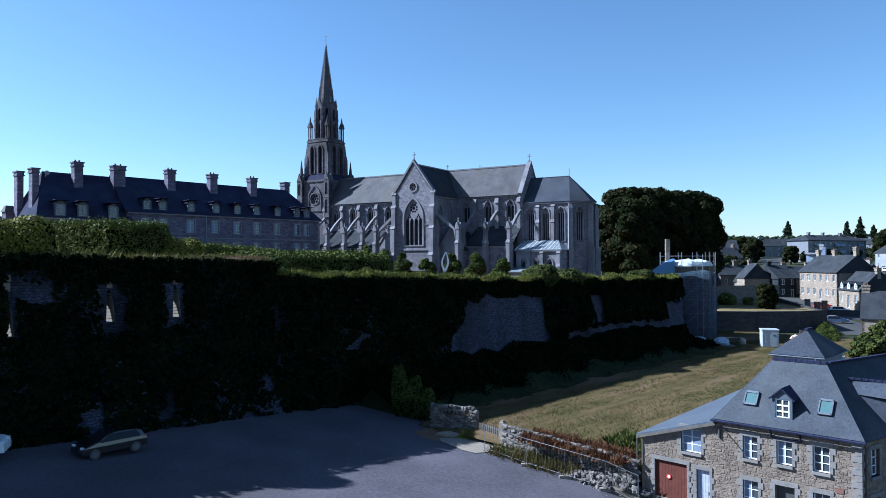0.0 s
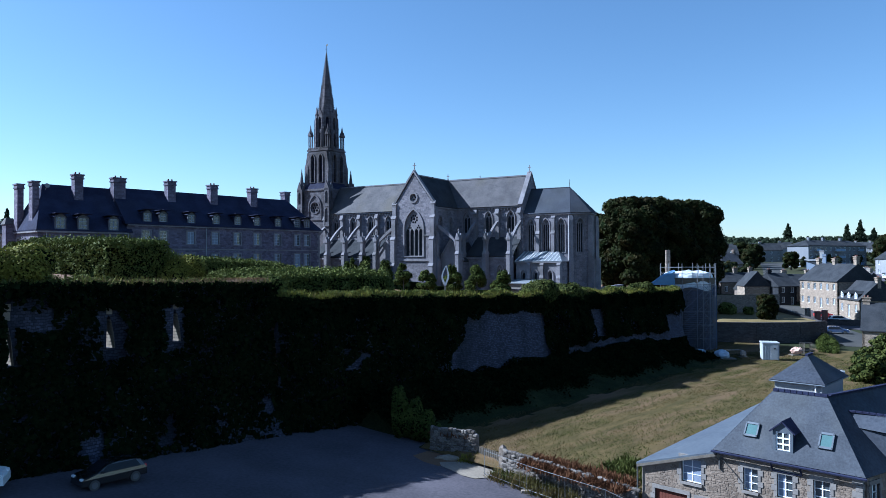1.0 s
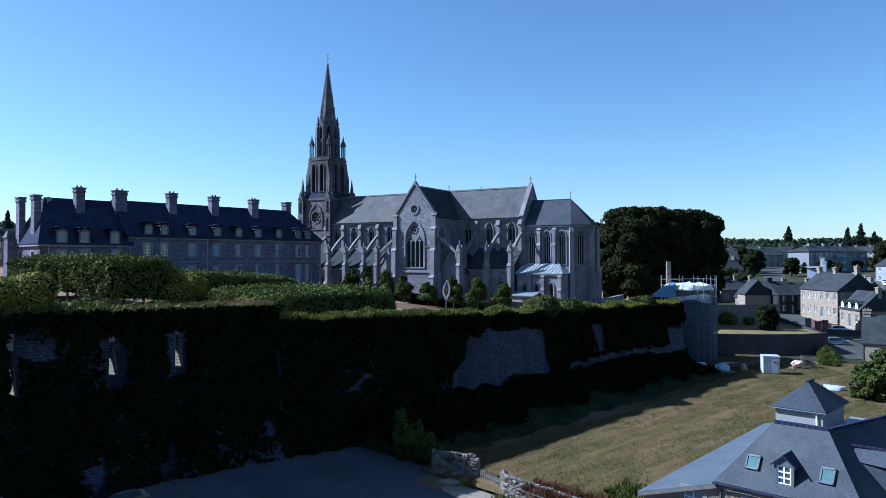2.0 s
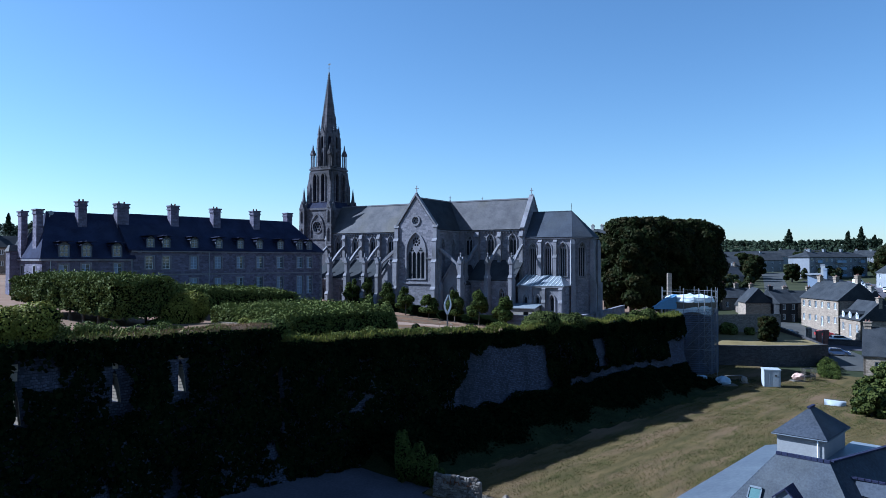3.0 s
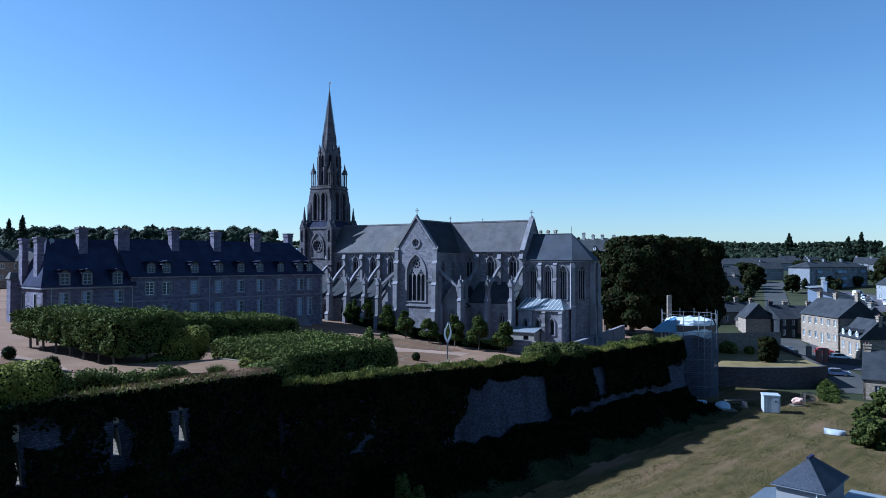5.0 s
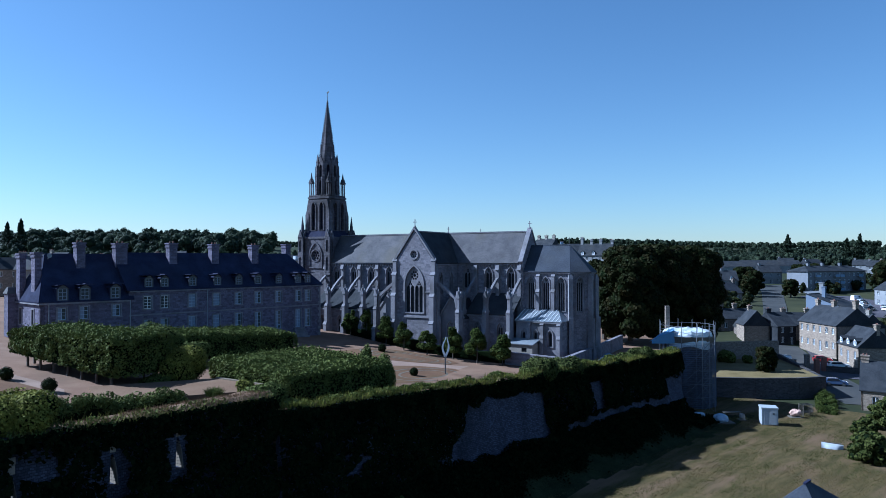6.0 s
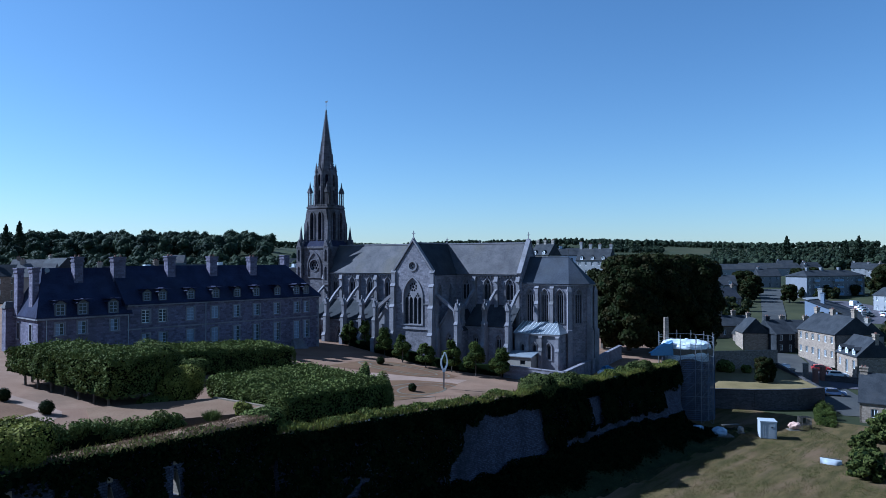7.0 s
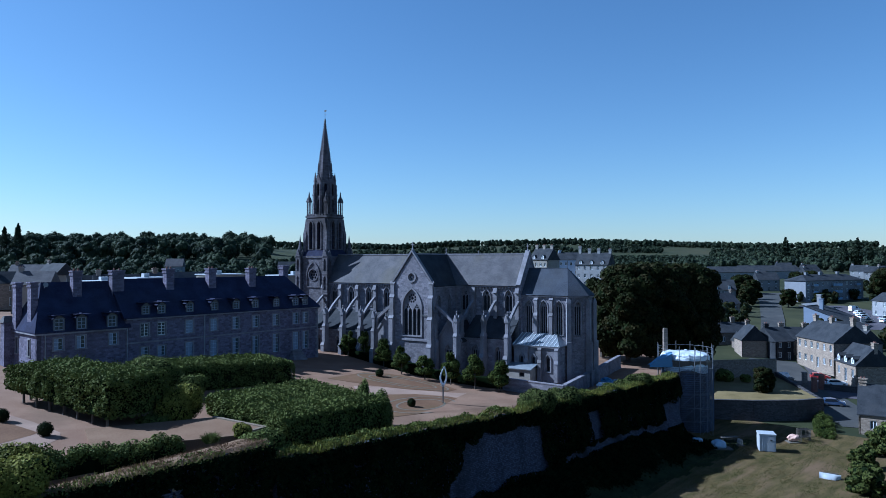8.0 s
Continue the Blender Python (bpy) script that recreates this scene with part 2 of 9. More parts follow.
# meadow bank colour with the rampart's shadow painted in
BANK_SHADE = material("shaded_bank", (0.008, 0.012, 0.005), (0.03, 0.036, 0.014), 0.5, 0.95, 0.8, 14, spec=0.05, bump_dist=0.1)
BARK = material("bark", (0.043, 0.036, 0.029), (0.102, 0.085, 0.068), 3.0, 0.9, 0.6, 6)
IRON = plain("dark_iron", (0.05, 0.05, 0.05), 0.6)
STEEL = plain("galvanised_steel", (0.123, 0.128, 0.141), 0.45, 0.6)
OLD_WOOD = material("grey_wood", (0.079, 0.068, 0.055), (0.135, 0.118, 0.099), 3.0, 0.85, 0.3, 6)
RED_WOOD = material("red_brown_boards", (0.079, 0.022, 0.014), (0.118, 0.035, 0.022), 3.0, 0.75, 0.2, 8)
CONCRETE = material("concrete", (0.191, 0.161, 0.126), (0.267, 0.226, 0.179), 0.5, 0.9, 0.2, 12, stain=(0.143, 0.117, 0.090), stain_amount=0.4)
TARP_BLUE = plain("blue_tarpaulin", (0.082, 0.165, 0.288), 0.45)
TARP_WHITE = plain("white_tarpaulin", (0.490, 0.517, 0.544), 0.45)
BRICK_RED = material("brick", (0.127, 0.059, 0.045), (0.194, 0.101, 0.076), 2.0, 0.9, 0.3, 8)
CLAY_RED = plain("red_paint", (0.45, 0.05, 0.05), 0.4)


def clear_glass():
    m = bpy.data.materials.new("window_glass")
    m.use_nodes = True
    b = m.node_tree.nodes["Principled BSDF"]
    b.inputs["Base Color"].default_value = (0.05, 0.06, 0.07, 1)
    b.inputs["Roughness"].default_value = 0.04
    b.inputs["Specular IOR Level"].default_value = 0.5
    return m


PANE = clear_glass()

# ---- building helpers ----
from mathutils.geometry import tessellate_polygon


def finish(bm, name, mat, smooth=False):
    bmesh.ops.recalc_face_normals(bm, faces=bm.faces)
    me = bpy.data.meshes.new(name)
    bm.to_mesh(me)
    bm.free()
    for m in mat if isinstance(mat, (list, tuple)) else [mat]:
        me.materials.append(m)
    if smooth:
        for p in me.polygons:
            p.use_smooth = True
    return me


def part(name, bm, mat, parent=None, label="", smooth=False, at=None):
    """Links a bmesh, or a mesh made before, as one mesh object under a thing or a part."""
    me = finish(bm, name, mat, smooth) if isinstance(bm, bmesh.types.BMesh) else bm
    ob = new(name, me)
    if parent is not None:
        ob.parent = parent
    if at is not None:
        ob.matrix_basis = at
    if label:
        ob["label"] = label
    return ob


SITE = 1.15        # metres to one unit of the site plan


def spot(x, y, z=0.0, deg=0.0):
    """A place of the site plan, turned about the vertical."""
    return Matrix.Translation((x * SITE, y * SITE, z * SITE)) @ Matrix.Rotation(radians(deg), 4, "Z")


def thing(name, m, label, category, group="", kind=""):
    """An Empty at a spot; its parts are given in units of the site plan."""
    ob = new(name)
    ob.matrix_basis = m @ Matrix.Scale(SITE, 4)
    return tagged(ob, label, category, group, kind)


def laid(name, bm, mat, label, category, kind="structure", smooth=False):
    """A mesh of its own, given in units of the site plan."""
    return tagged(part(name, bm, mat, smooth=smooth, at=Matrix.Scale(SITE, 4)), label, category, kind=kind)


def bx(bm, x0, x1, y0, y1, z0, z1, m=None):
    """A box between two corners; m turns or moves it."""
    v = [bm.verts.new(((m @ Vector(p)) if m else Vector(p))) for p in ((x0, y0, z0), (x1, y0, z0), (x1, y1, z0), (x0, y1, z0), (x0, y0, z1), (x1, y0, z1), (x1, y1, z1), (x0, y1, z1))]
    for f in ((0, 3, 2, 1), (4, 5, 6, 7), (0, 1, 5, 4), (1, 2, 6, 5), (2, 3, 7, 6), (3, 0, 4, 7)):
        bm.faces.new([v[i] for i in f])
    return bm


def box(x0, x1, y0, y1, z0, z1):
    return bx(bmesh.new(), x0, x1, y0, y1, z0, z1)


def taper(bm, cx, cy, z0, z1, w0, w1, d0=None, d1=None, m=None):
    """A four-sided shaft, w0 x d0 at its foot and w1 x d1 at its head."""
    d0 = w0 if d0 is None else d0
    d1 = w1 if d1 is None else d1
    lo = [(cx - w0 / 2, cy - d0 / 2, z0), (cx + w0 / 2, cy - d0 / 2, z0), (cx + w0 / 2, cy + d0 / 2, z0), (cx - w0 / 2, cy + d0 / 2, z0)]
    hi = [(cx - w1 / 2, cy - d1 / 2, z1), (cx + w1 / 2, cy - d1 / 2, z1), (cx + w1 / 2, cy + d1 / 2, z1), (cx - w1 / 2, cy + d1 / 2, z1)]
    v = [bm.verts.new((m @ Vector(p)) if m else p) for p in lo + hi]
    for f in ((0, 3, 2, 1), (4, 5, 6, 7), (0, 1, 5, 4), (1, 2, 6, 5), (2, 3, 7, 6), (3, 0, 4, 7)):
        bm.faces.new([v[i] for i in f])
    return bm


def ngon_shaft(bm, cx, cy, z0, z1, r0, r1, n=8, turn=None, cap=True):
    turn = math.pi / n if turn is None else turn
    a = [bm.verts.new((cx + r0 * math.cos(turn + k * 2 * math.pi / n), cy + r0 * math.sin(turn + k * 2 * math.pi / n), z0)) for k in range(n)]
    if r1 > 0.001:
        b = [bm.verts.new((cx + r1 * math.cos(turn + k * 2 * math.pi / n), cy + r1 * math.sin(turn + k * 2 * math.pi / n), z1)) for k in range(n)]
        for k in range(n):
            bm.faces.new((a[k], a[(k + 1) % n], b[(k + 1) % n], b[k]))
        if cap:
            bm.faces.new(b)
    else:
        top = bm.verts.new((cx, cy, z1))
        for k in range(n):
            bm.faces.new((a[k], a[(k + 1) % n], top))
    if cap:
        bm.faces.new(a[::-1])
    return bm


def rod(bm, p, q, r=0.03, n=5):
    """A thin round bar from p to q."""
    p, q = Vector(p), Vector(q)
    d = (q - p).normalized()
    s = d.orthogonal().normalized()
    t = d.cross(s)
    a = [bm.verts.new(p + r * (math.cos(k * 2 * math.pi / n) * s + math.sin(k * 2 * math.pi / n) * t)) for k in range(n)]
    b = [bm.verts.new(q + r * (math.cos(k * 2 * math.pi / n) * s + math.sin(k * 2 * math.pi / n) * t)) for k in range(n)]
    for k in range(n):
        bm.faces.new((a[k], a[(k + 1) % n], b[(k + 1) % n], b[k]))
    bm.faces.new(a[::-1])
    bm.faces.new(b)
    return bm


def plate(bm, outer, holes=(), y0=0.0, y1=0.4, m=None):
    """A slab that stands in local x-z from y0 to y1: an outline with holes right through it."""
    loops = [[Vector((u, 0, w)) for u, w in loop] for loop in (outer, *holes)]
    flat = [p for loop in loops for p in loop]
    tris = tessellate_polygon(loops)
    put = (lambda p: m @ Vector(p)) if m else Vector
    f = [bm.verts.new(put((p.x, y0, p.z))) for p in flat]
    g = [bm.verts.new(put((p.x, y1, p.z))) for p in flat]
    for t in tris:
        try:
            bm.faces.new([f[i] for i in t])
            bm.faces.new([g[i] for i in t][::-1])
        except ValueError:
            pass
    k = 0
    for loop in loops:
        n = len(loop)
        for i in range(n):
            a, b = k + i, k + (i + 1) % n
            bm.faces.new((f[a], f[b], g[b], g[a]))
        k += n
    return bm


def rect(x0, x1, z0, z1):
    return [(x0, z0), (x1, z0), (x1, z1), (x0, z1)]


def arch(cx, z0, w, h, n=6, grow=0.0):
    """The outline of a pointed window: jambs, then two arcs that meet at the top."""
    w, h, z0 = w + 2 * grow, h + grow * 1.6, z0 - grow * 0.4
    r = w * 1.0
    rise = math.sqrt(max(r * r - (r - w / 2) ** 2, 1e-6))
    spring = z0 + h - rise
    pts = [(cx - w / 2, z0), (cx + w / 2, z0)]
    for k in range(n + 1):
        a = math.acos((r - w / 2) / r) * k / n
        pts.append((cx + w / 2 - r + r * math.cos(a), spring + r * math.sin(a)))
    for k in range(n - 1, -1, -1):
        a = math.acos((r - w / 2) / r) * k / n
        pts.append((cx - w / 2 + r - r * math.cos(a), spring + r * math.sin(a)))
    return pts


def ring(cx, cz, r, n=14):
    return [(cx + r * math.cos(k * 2 * math.pi / n), cz + r * math.sin(k * 2 * math.pi / n)) for k in range(n)]


def solid(bm, pts, faces, m=None):
    v = [bm.verts.new((m @ Vector(p)) if m else p) for p in pts]
    for f in faces:
        bm.faces.new([v[i] for i in f])
    return bm


def slab(bm, corners, thick=0.18):
    """A roof plane given by three or four corners, thickened downwards along its normal."""
    c = [Vector(p) for p in corners]
    nrm = (c[1] - c[0]).cross(c[2] - c[0]).normalized()
    if nrm.z < 0:
        nrm = -nrm
    lo = [p - nrm * thick for p in c]
    v = [bm.verts.new(p) for p in c] + [bm.verts.new(p) for p in lo]
    n = len(c)
    bm.faces.new(v[:n])
    bm.faces.new(v[n:][::-1])
    for i in range(n):
        bm.faces.new((v[i], v[(i + 1) % n], v[n + (i + 1) % n], v[n + i]))
    return bm


def hip_roof(bm, x0, x1, y0, y1, z0, z1, hip0, hip1, over=0.3):
    """A roof over a rectangle, ridge along x, with hips (inset of the ridge's ends) or gables (0)."""
    x0, x1, y0, y1 = x0 - over, x1 + over, y0 - over, y1 + over
    ym = (y0 + y1) / 2
    a, b, c, d = (x0, y0, z0), (x1, y0, z0), (x1, y1, z0), (x0, y1, z0)
    r, s = (x0 + hip0, ym, z1), (x1 - hip1, ym, z1)
    lo = [(p[0], p[1], p[2] - 0.15) for p in (a, b, c, d)]
    pts = [a, b, c, d, r, s, *lo]
    faces = [(0, 1, 5, 4), (2, 3, 4, 5), (1, 2, 5), (3, 0, 4), (9, 8, 7, 6), (0, 6, 7, 1), (1, 7, 8, 2), (2, 8, 9, 3), (3, 9, 6, 0)]
    return solid(bm, pts, faces)


def quads_mesh(name, centres, axes_u, axes_v, mat):
    """Many separate small four-cornered leaves in one mesh."""
    n = len(centres)
    v = np.empty((n, 4, 3))
    v[:, 0], v[:, 1], v[:, 2], v[:, 3] = centres - axes_u * 0.5, centres - axes_v * 0.5, centres + axes_u * 0.5, centres + axes_v * 0.5
    me = bpy.data.meshes.new(name)
    me.vertices.add(4 * n)
    me.vertices.foreach_set("co", v.reshape(-1))
    me.loops.add(4 * n)
    me.loops.foreach_set("vertex_index", np.arange(4 * n))
    me.polygons.add(n)
    me.polygons.foreach_set("loop_start", np.arange(0, 4 * n, 4))
    me.update(calc_edges=True)
    me.materials.append(mat)
    return me


def leaves(name, points, size, mat, rng, normals=None, flat=0.0, long=1.0):
    """Leaves at points, turned at random, or leaning to the given normals by flat (0 to 1)."""
    n = len(points)
    d = rng.normal(size=(n, 3))
    d /= np.linalg.norm(d, axis=1, keepdims=True)
    if normals is not None:
        d = d * (1 - flat) + normals * flat
        d /= np.linalg.norm(d, axis=1, keepdims=True) + 1e-9
    u = np.cross(d, rng.normal(size=(n, 3)))
    u /= np.linalg.norm(u, axis=1, keepdims=True) + 1e-9
    w = np.cross(d, u)
    s = size * rng.uniform(0.6, 1.4, size=(n, 1))
    return quads_mesh(name, np.asarray(points), u * s * long, w * s, mat)


def blades(name, points, length, width, mat, rng, lean=0.45):
    """Upright thin blades or stalks that start at points."""
    n = len(points)
    d = rng.normal(size=(n, 3)) * lean
    d[:, 2] = 1.0
    d /= np.linalg.norm(d, axis=1, keepdims=True)
    ln = length * rng.uniform(0.5, 1.35, size=(n, 1))
    u = np.cross(d, rng.normal(size=(n, 3)))
    u /= np.linalg.norm(u, axis=1, keepdims=True) + 1e-9
    return quads_mesh(name, np.asarray(points) + d * ln * 0.5, u * width, d * ln, mat)


def blob(bm, c, r, rng, rough=0.18, sub=2):
    """An uneven rounded lump."""
    made = bmesh.ops.create_icosphere(bm, subdivisions=sub, radius=1.0)["verts"]
    off = Vector(rng.uniform(-50, 50, 3))
    for v in made:
        k = 1 + rough * noise.noise(v.co * 2.2 + off) * 2
        v.co = Vector((v.co.x * r[0] * k + c[0], v.co.y * r[1] * k + c[1], v.co.z * r[2] * k + c[2]))
    return bm


def shell_points(c, r, n, rng, inner=0.8):
    """Points in the outer shell of an ellipsoid."""
    d = rng.normal(size=(n, 3))
    d /= np.linalg.norm(d, axis=1, keepdims=True)
    k = rng.uniform(inner, 1.06, size=(n, 1))
    return np.asarray(c) + d * k * np.asarray(r), d


def unit_lump(sub):
    bm = bmesh.new()
    bmesh.ops.create_icosphere(bm, subdivisions=sub, radius=1.0)
    v = np.array([w.co[:] for w in bm.verts])
    f = np.array([[w.index for w in q.verts] for q in bm.faces])
    bm.free()
    return v, f


LUMP = {1: unit_lump(1), 2: unit_lump(2)}


def tri_mesh(name, v, f, mat):
    me = bpy.data.meshes.new(name)
    me.vertices.add(len(v))
    me.vertices.foreach_set("co", np.ascontiguousarray(v, dtype=np.float32).reshape(-1))
    me.loops.add(3 * len(f))
    me.loops.foreach_set("vertex_index", np.ascontiguousarray(f, dtype=np.int32).reshape(-1))
    me.polygons.add(len(f))
    me.polygons.foreach_set("loop_start", np.arange(0, 3 * len(f), 3))
    me.update(calc_edges=True)
    me.materials.append(mat)
    return me


def clump_foliage(clumps, per_m2, size, mat, rng, name="crown", core=0.82, flat=0.3, core_mat=None, sub=2):
    """A crown of clumps (centre, radii): solid inner lumps wrapped in separate leaves; returns leaf mesh and core mesh."""
    pts, nrm, vs, fs = [], [], [], []
    uv, uf = LUMP[sub]
    for c, r in clumps:
        area = 4 * math.pi * ((r[0] * r[1]) ** 1.6 / 3 + (r[0] * r[2]) ** 1.6 / 3 + (r[1] * r[2]) ** 1.6 / 3) ** (1 / 1.6)
        p, d = shell_points(c, r, max(12, int(area * per_m2)), rng, 0.84)
        pts.append(p)
        nrm.append(d)
        ph = rng.uniform(0, 6.28, 3)
        k = 1 + 0.1 * np.sin(uv[:, :1] * 3.1 + ph[0]) + 0.1 * np.sin(uv[:, 1:2] * 3.7 + ph[1]) + 0.08 * np.sin(uv[:, 2:] * 4.3 + ph[2])
        fs.append(uf + len(vs) * len(uv))
        vs.append(np.asarray(c) + uv * np.asarray(r) * core * k)
    p, d = np.concatenate(pts), np.concatenate(nrm)
    return leaves(name, p, size, mat, rng, d, flat), tri_mesh(name + "_core", np.concatenate(vs), np.concatenate(fs), core_mat or mat)


def tapered_trunk(bm, p, q, r0, r1, n=7):
    p, q = Vector(p), Vector(q)
    d = (q - p).normalized()
    s = d.orthogonal().normalized()
    t = d.cross(s)
    a = [bm.verts.new(p + r0 * (math.cos(k * 2 * math.pi / n) * s + math.sin(k * 2 * math.pi / n) * t)) for k in range(n)]
    b = [bm.verts.new(q + r1 * (math.cos(k * 2 * math.pi / n) * s + math.sin(k * 2 * math.pi / n) * t)) for k in range(n)]
    for k in range(n):
        bm.faces.new((a[k], a[(k + 1) % n], b[(k + 1) % n], b[k]))
    bm.faces.new(b)
    bm.faces.new(a[::-1])
    return bm

# ---- ground, terrace, rampart ----
def smooth(a, b, x):
    t = min(1.0, max(0.0, (x - a) / (b - a)))
    return t * t * (3 - 2 * t)


def lerp_table(x, xs, ys):
    return float(np.interp(x, xs, ys))


FENCE = ((-2.5, 52.6), (12.0, 41.4))      # foot of the field wall between car park and meadow


def meadow_side(x, y):
    """Metres beyond the field wall, towards the meadow."""
    (ax, ay), (bx_, by_) = FENCE
    dx, dy = bx_ - ax, by_ - ay
    k = math.hypot(dx, dy)
    return ((x - ax) * -dy + (y - ay) * dx) / k


def low_ground(x, y):
    """Height of the low land before and beside the castle hill, and of the country beyond."""
    park = 2.3 - 0.11 * max(-40.0, min(20.0, x))
    meadow = 2.7
    near = park + (meadow - park) * smooth(3.0, 7.0, meadow_side(x, y))
    near += (0.6 - near) * smooth(9.0, 12.0, x) * (1 - smooth(3.0, 7.0, meadow_side(x, y)))
    far = lerp_table(y, (0, 100, 118, 135, 165, 204, 255, 340, 500, 800, 1500, 2500, 5000), (2.7, 2.7, 3.4, 3.8, 6.6, 11.0, 13.4, 16, 20, 24, 30, 45, 60))
    z = near + (far - near) * smooth(100, 118, y)
    if y > 260:
        z += 16 * smooth(260, 600, y) * smooth(0, 160, -x) * (1 - smooth(800, 1400, y))
        z += 46 * smooth(1300, 2000, y) * (0.52 + 0.26 * math.exp(-((x / y - 0.17) / 0.14) ** 2) + 0.2 * noise.noise((x * 0.004, y * 0.0007, 3.0)))
    return z


def terrace_z(x, y):
    return 11.2 - 0.085 * max(-60.0, min(22.0, x))


def grid_mesh(name, xs, ys, fz, mat, keep=None):
    bm = bmesh.new()
    v = [[bm.verts.new((x, y, fz(x, y))) for y in ys] for x in xs]
    for i in range(len(xs) - 1):
        for j in range(len(ys) - 1):
            if keep is None or keep((xs[i] + xs[i + 1]) / 2, (ys[j] + ys[j + 1]) / 2):
                bm.faces.new((v[i][j], v[i + 1][j], v[i + 1][j + 1], v[i][j + 1]))
    loose = [w for w in bm.verts if not w.link_faces]
    bmesh.ops.delete(bm, geom=loose, context="VERTS")
    return part(name, bm, mat, at=Matrix.Scale(SITE, 4))


def spaced(lo, hi, step, out_lo, out_hi, grow=1.25):
    mid = list(np.arange(lo, hi + 1e-6, step))
    a, s = [], step
    x = lo
    while x > out_lo:
        s *= grow
        x -= s
        a.append(x)
    b, s = [], step
    x = mid[-1]
    while x < out_hi:
        s *= grow
        x += s
        b.append(x)
    return a[::-1] + mid + b


def under_meadow(x, y):
    """The ground sheet dips where the meadow lies over it."""
    (ax, ay), (bx_, by_) = FENCE
    k = math.hypot(bx_ - ax, by_ - ay)
    ux, uy = (bx_ - ax) / k, (by_ - ay) / k
    u, w = (x - ax) * ux + (y - ay) * uy, -(x - ax) * uy + (y - ay) * ux
    inside = smooth(-14, -11, u) * (1 - smooth(45, 49, u)) * smooth(1, 3, w) * (1 - smooth(73, 77, w))
    return low_ground(x, y) - 0.7 * inside


ground = grid_mesh("ground", spaced(-40, 110, 1.0, -3000, 3000, 1.18), spaced(10, 130, 1.0, -600, 4300, 1.1), under_meadow, FIELDS)
tagged(ground, "green and straw-coloured fields reaching to the hills", "ground", kind="structure")
car_park = grid_mesh("car_park", list(np.arange(-45, 24.1, 1.0)), list(np.arange(12, 66.1, 1.0)), lambda x, y: low_ground(x, y) + 0.03, CAR_PARK, lambda x, y: meadow_side(x, y) < 2.0)
tagged(car_park, "worn grey asphalt car park beside the rampart", "car park", kind="structure")


def meadow_sheet():
    """The meadow: a sheet laid out along the field wall, with a soft bank up to the foot of the rampart."""
    (ax, ay), (bx_, by_) = FENCE
    k = math.hypot(bx_ - ax, by_ - ay)
    ux, uy = (bx_ - ax) / k, (by_ - ay) / k
    bm = bmesh.new()
    us, vs = np.arange(-14, 50.1, 0.5), np.arange(0.0, 78.1, 0.5)
    v = []
    for u in us:
        row = []
        for w in vs:
            x, y = ax + ux * u - uy * w, ay + uy * u + ux * w
            z = 2.72 + 0.10 * noise.noise((x * 0.25, y * 0.25, 1)) + 0.035 * noise.noise((x * 1.1, y * 1.1, 5))
            z += (low_ground(x, y) + 0.1 - z) * smooth(100, 106, y)
            near_wall = (x + 13.0) * 0.713 - (y - 53.2) * 0.701
            z += 2.7 * (1 - smooth(1.0, 8.0, near_wall)) * (1 - smooth(26, 40, x))
            z = low_ground(x, y) - 0.12 + (z - low_ground(x, y) + 0.12) * (smooth(0.0, 4.0, w) if u < 0.8 else smooth(-0.5, 0.5, w))
            row.append(bm.verts.new((x, y, z)))
        v.append(row)
    for i in range(len(us) - 1):
        for j in range(len(vs) - 1):
            f = bm.faces.new((v[i][j], v[i + 1][j], v[i + 1][j + 1], v[i][j + 1]))
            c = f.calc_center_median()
            # faces near the rampart take the dark colour, painting its shadow
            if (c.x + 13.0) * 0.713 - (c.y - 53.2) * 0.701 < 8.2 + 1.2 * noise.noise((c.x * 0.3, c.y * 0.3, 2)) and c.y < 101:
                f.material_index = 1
    return laid("meadow", bm, [MEADOW, BANK_SHADE], "sunburnt meadow of dry yellow and green grass", "meadow", smooth=True)


meadow_sheet()

# outer top edge of the rampart, from the west end to the round tower
RAMPART = [(-46.0, 10.5), (-24.2, 38.5), (-13.0, 53.2), (10.4, 77.0), (33.4, 100.4)]
RAMPART_TOP = [15.2, 15.0, 13.2, 12.0, 11.5]
TERRACE_EDGE = [(-52.0, 15.0), (-31.0, 42.5), (-20.2, 57.4), (-17.0, 58.3), (-13.8, 54.6), (9.6, 78.0), (32.6, 101.4), (35.0, 106.0)]


def terrace_block():
    """The castle hill: a high terrace that fills the land behind the rampart."""
    edge = TERRACE_EDGE + [(44, 128), (52, 170), (40, 240), (-220, 240), (-220, -60), (-70, -30)]
    from_top = [(x, y, terrace_z(x, y)) for x, y in edge]
    bm = bmesh.new()
    tris = tessellate_polygon([[Vector((x, y, 0)) for x, y, z in from_top]])
    top = [bm.verts.new(p) for p in from_top]
    low = [bm.verts.new((x, y, -3)) for x, y, z in from_top]
    for t in tris:
        bm.faces.new([top[i] for i in t])
    n = len(top)
    for i in range(n):
        bm.faces.new((top[i], top[(i + 1) % n], low[(i + 1) % n], low[i]))
    bmesh.ops.subdivide_edges(bm, edges=[e for e in bm.edges if e.calc_length() > 8], cuts=6, use_grid_fill=False)
    bmesh.ops.triangulate(bm, faces=bm.faces)
    for v in bm.verts:
        if v.co.z > 5:
            v.co.z = terrace_z(v.co.x, v.co.y)
    return laid("terrace", bm, PATH_GRAVEL, "sandy terrace of the castle garden", "terrace")


terrace_block()


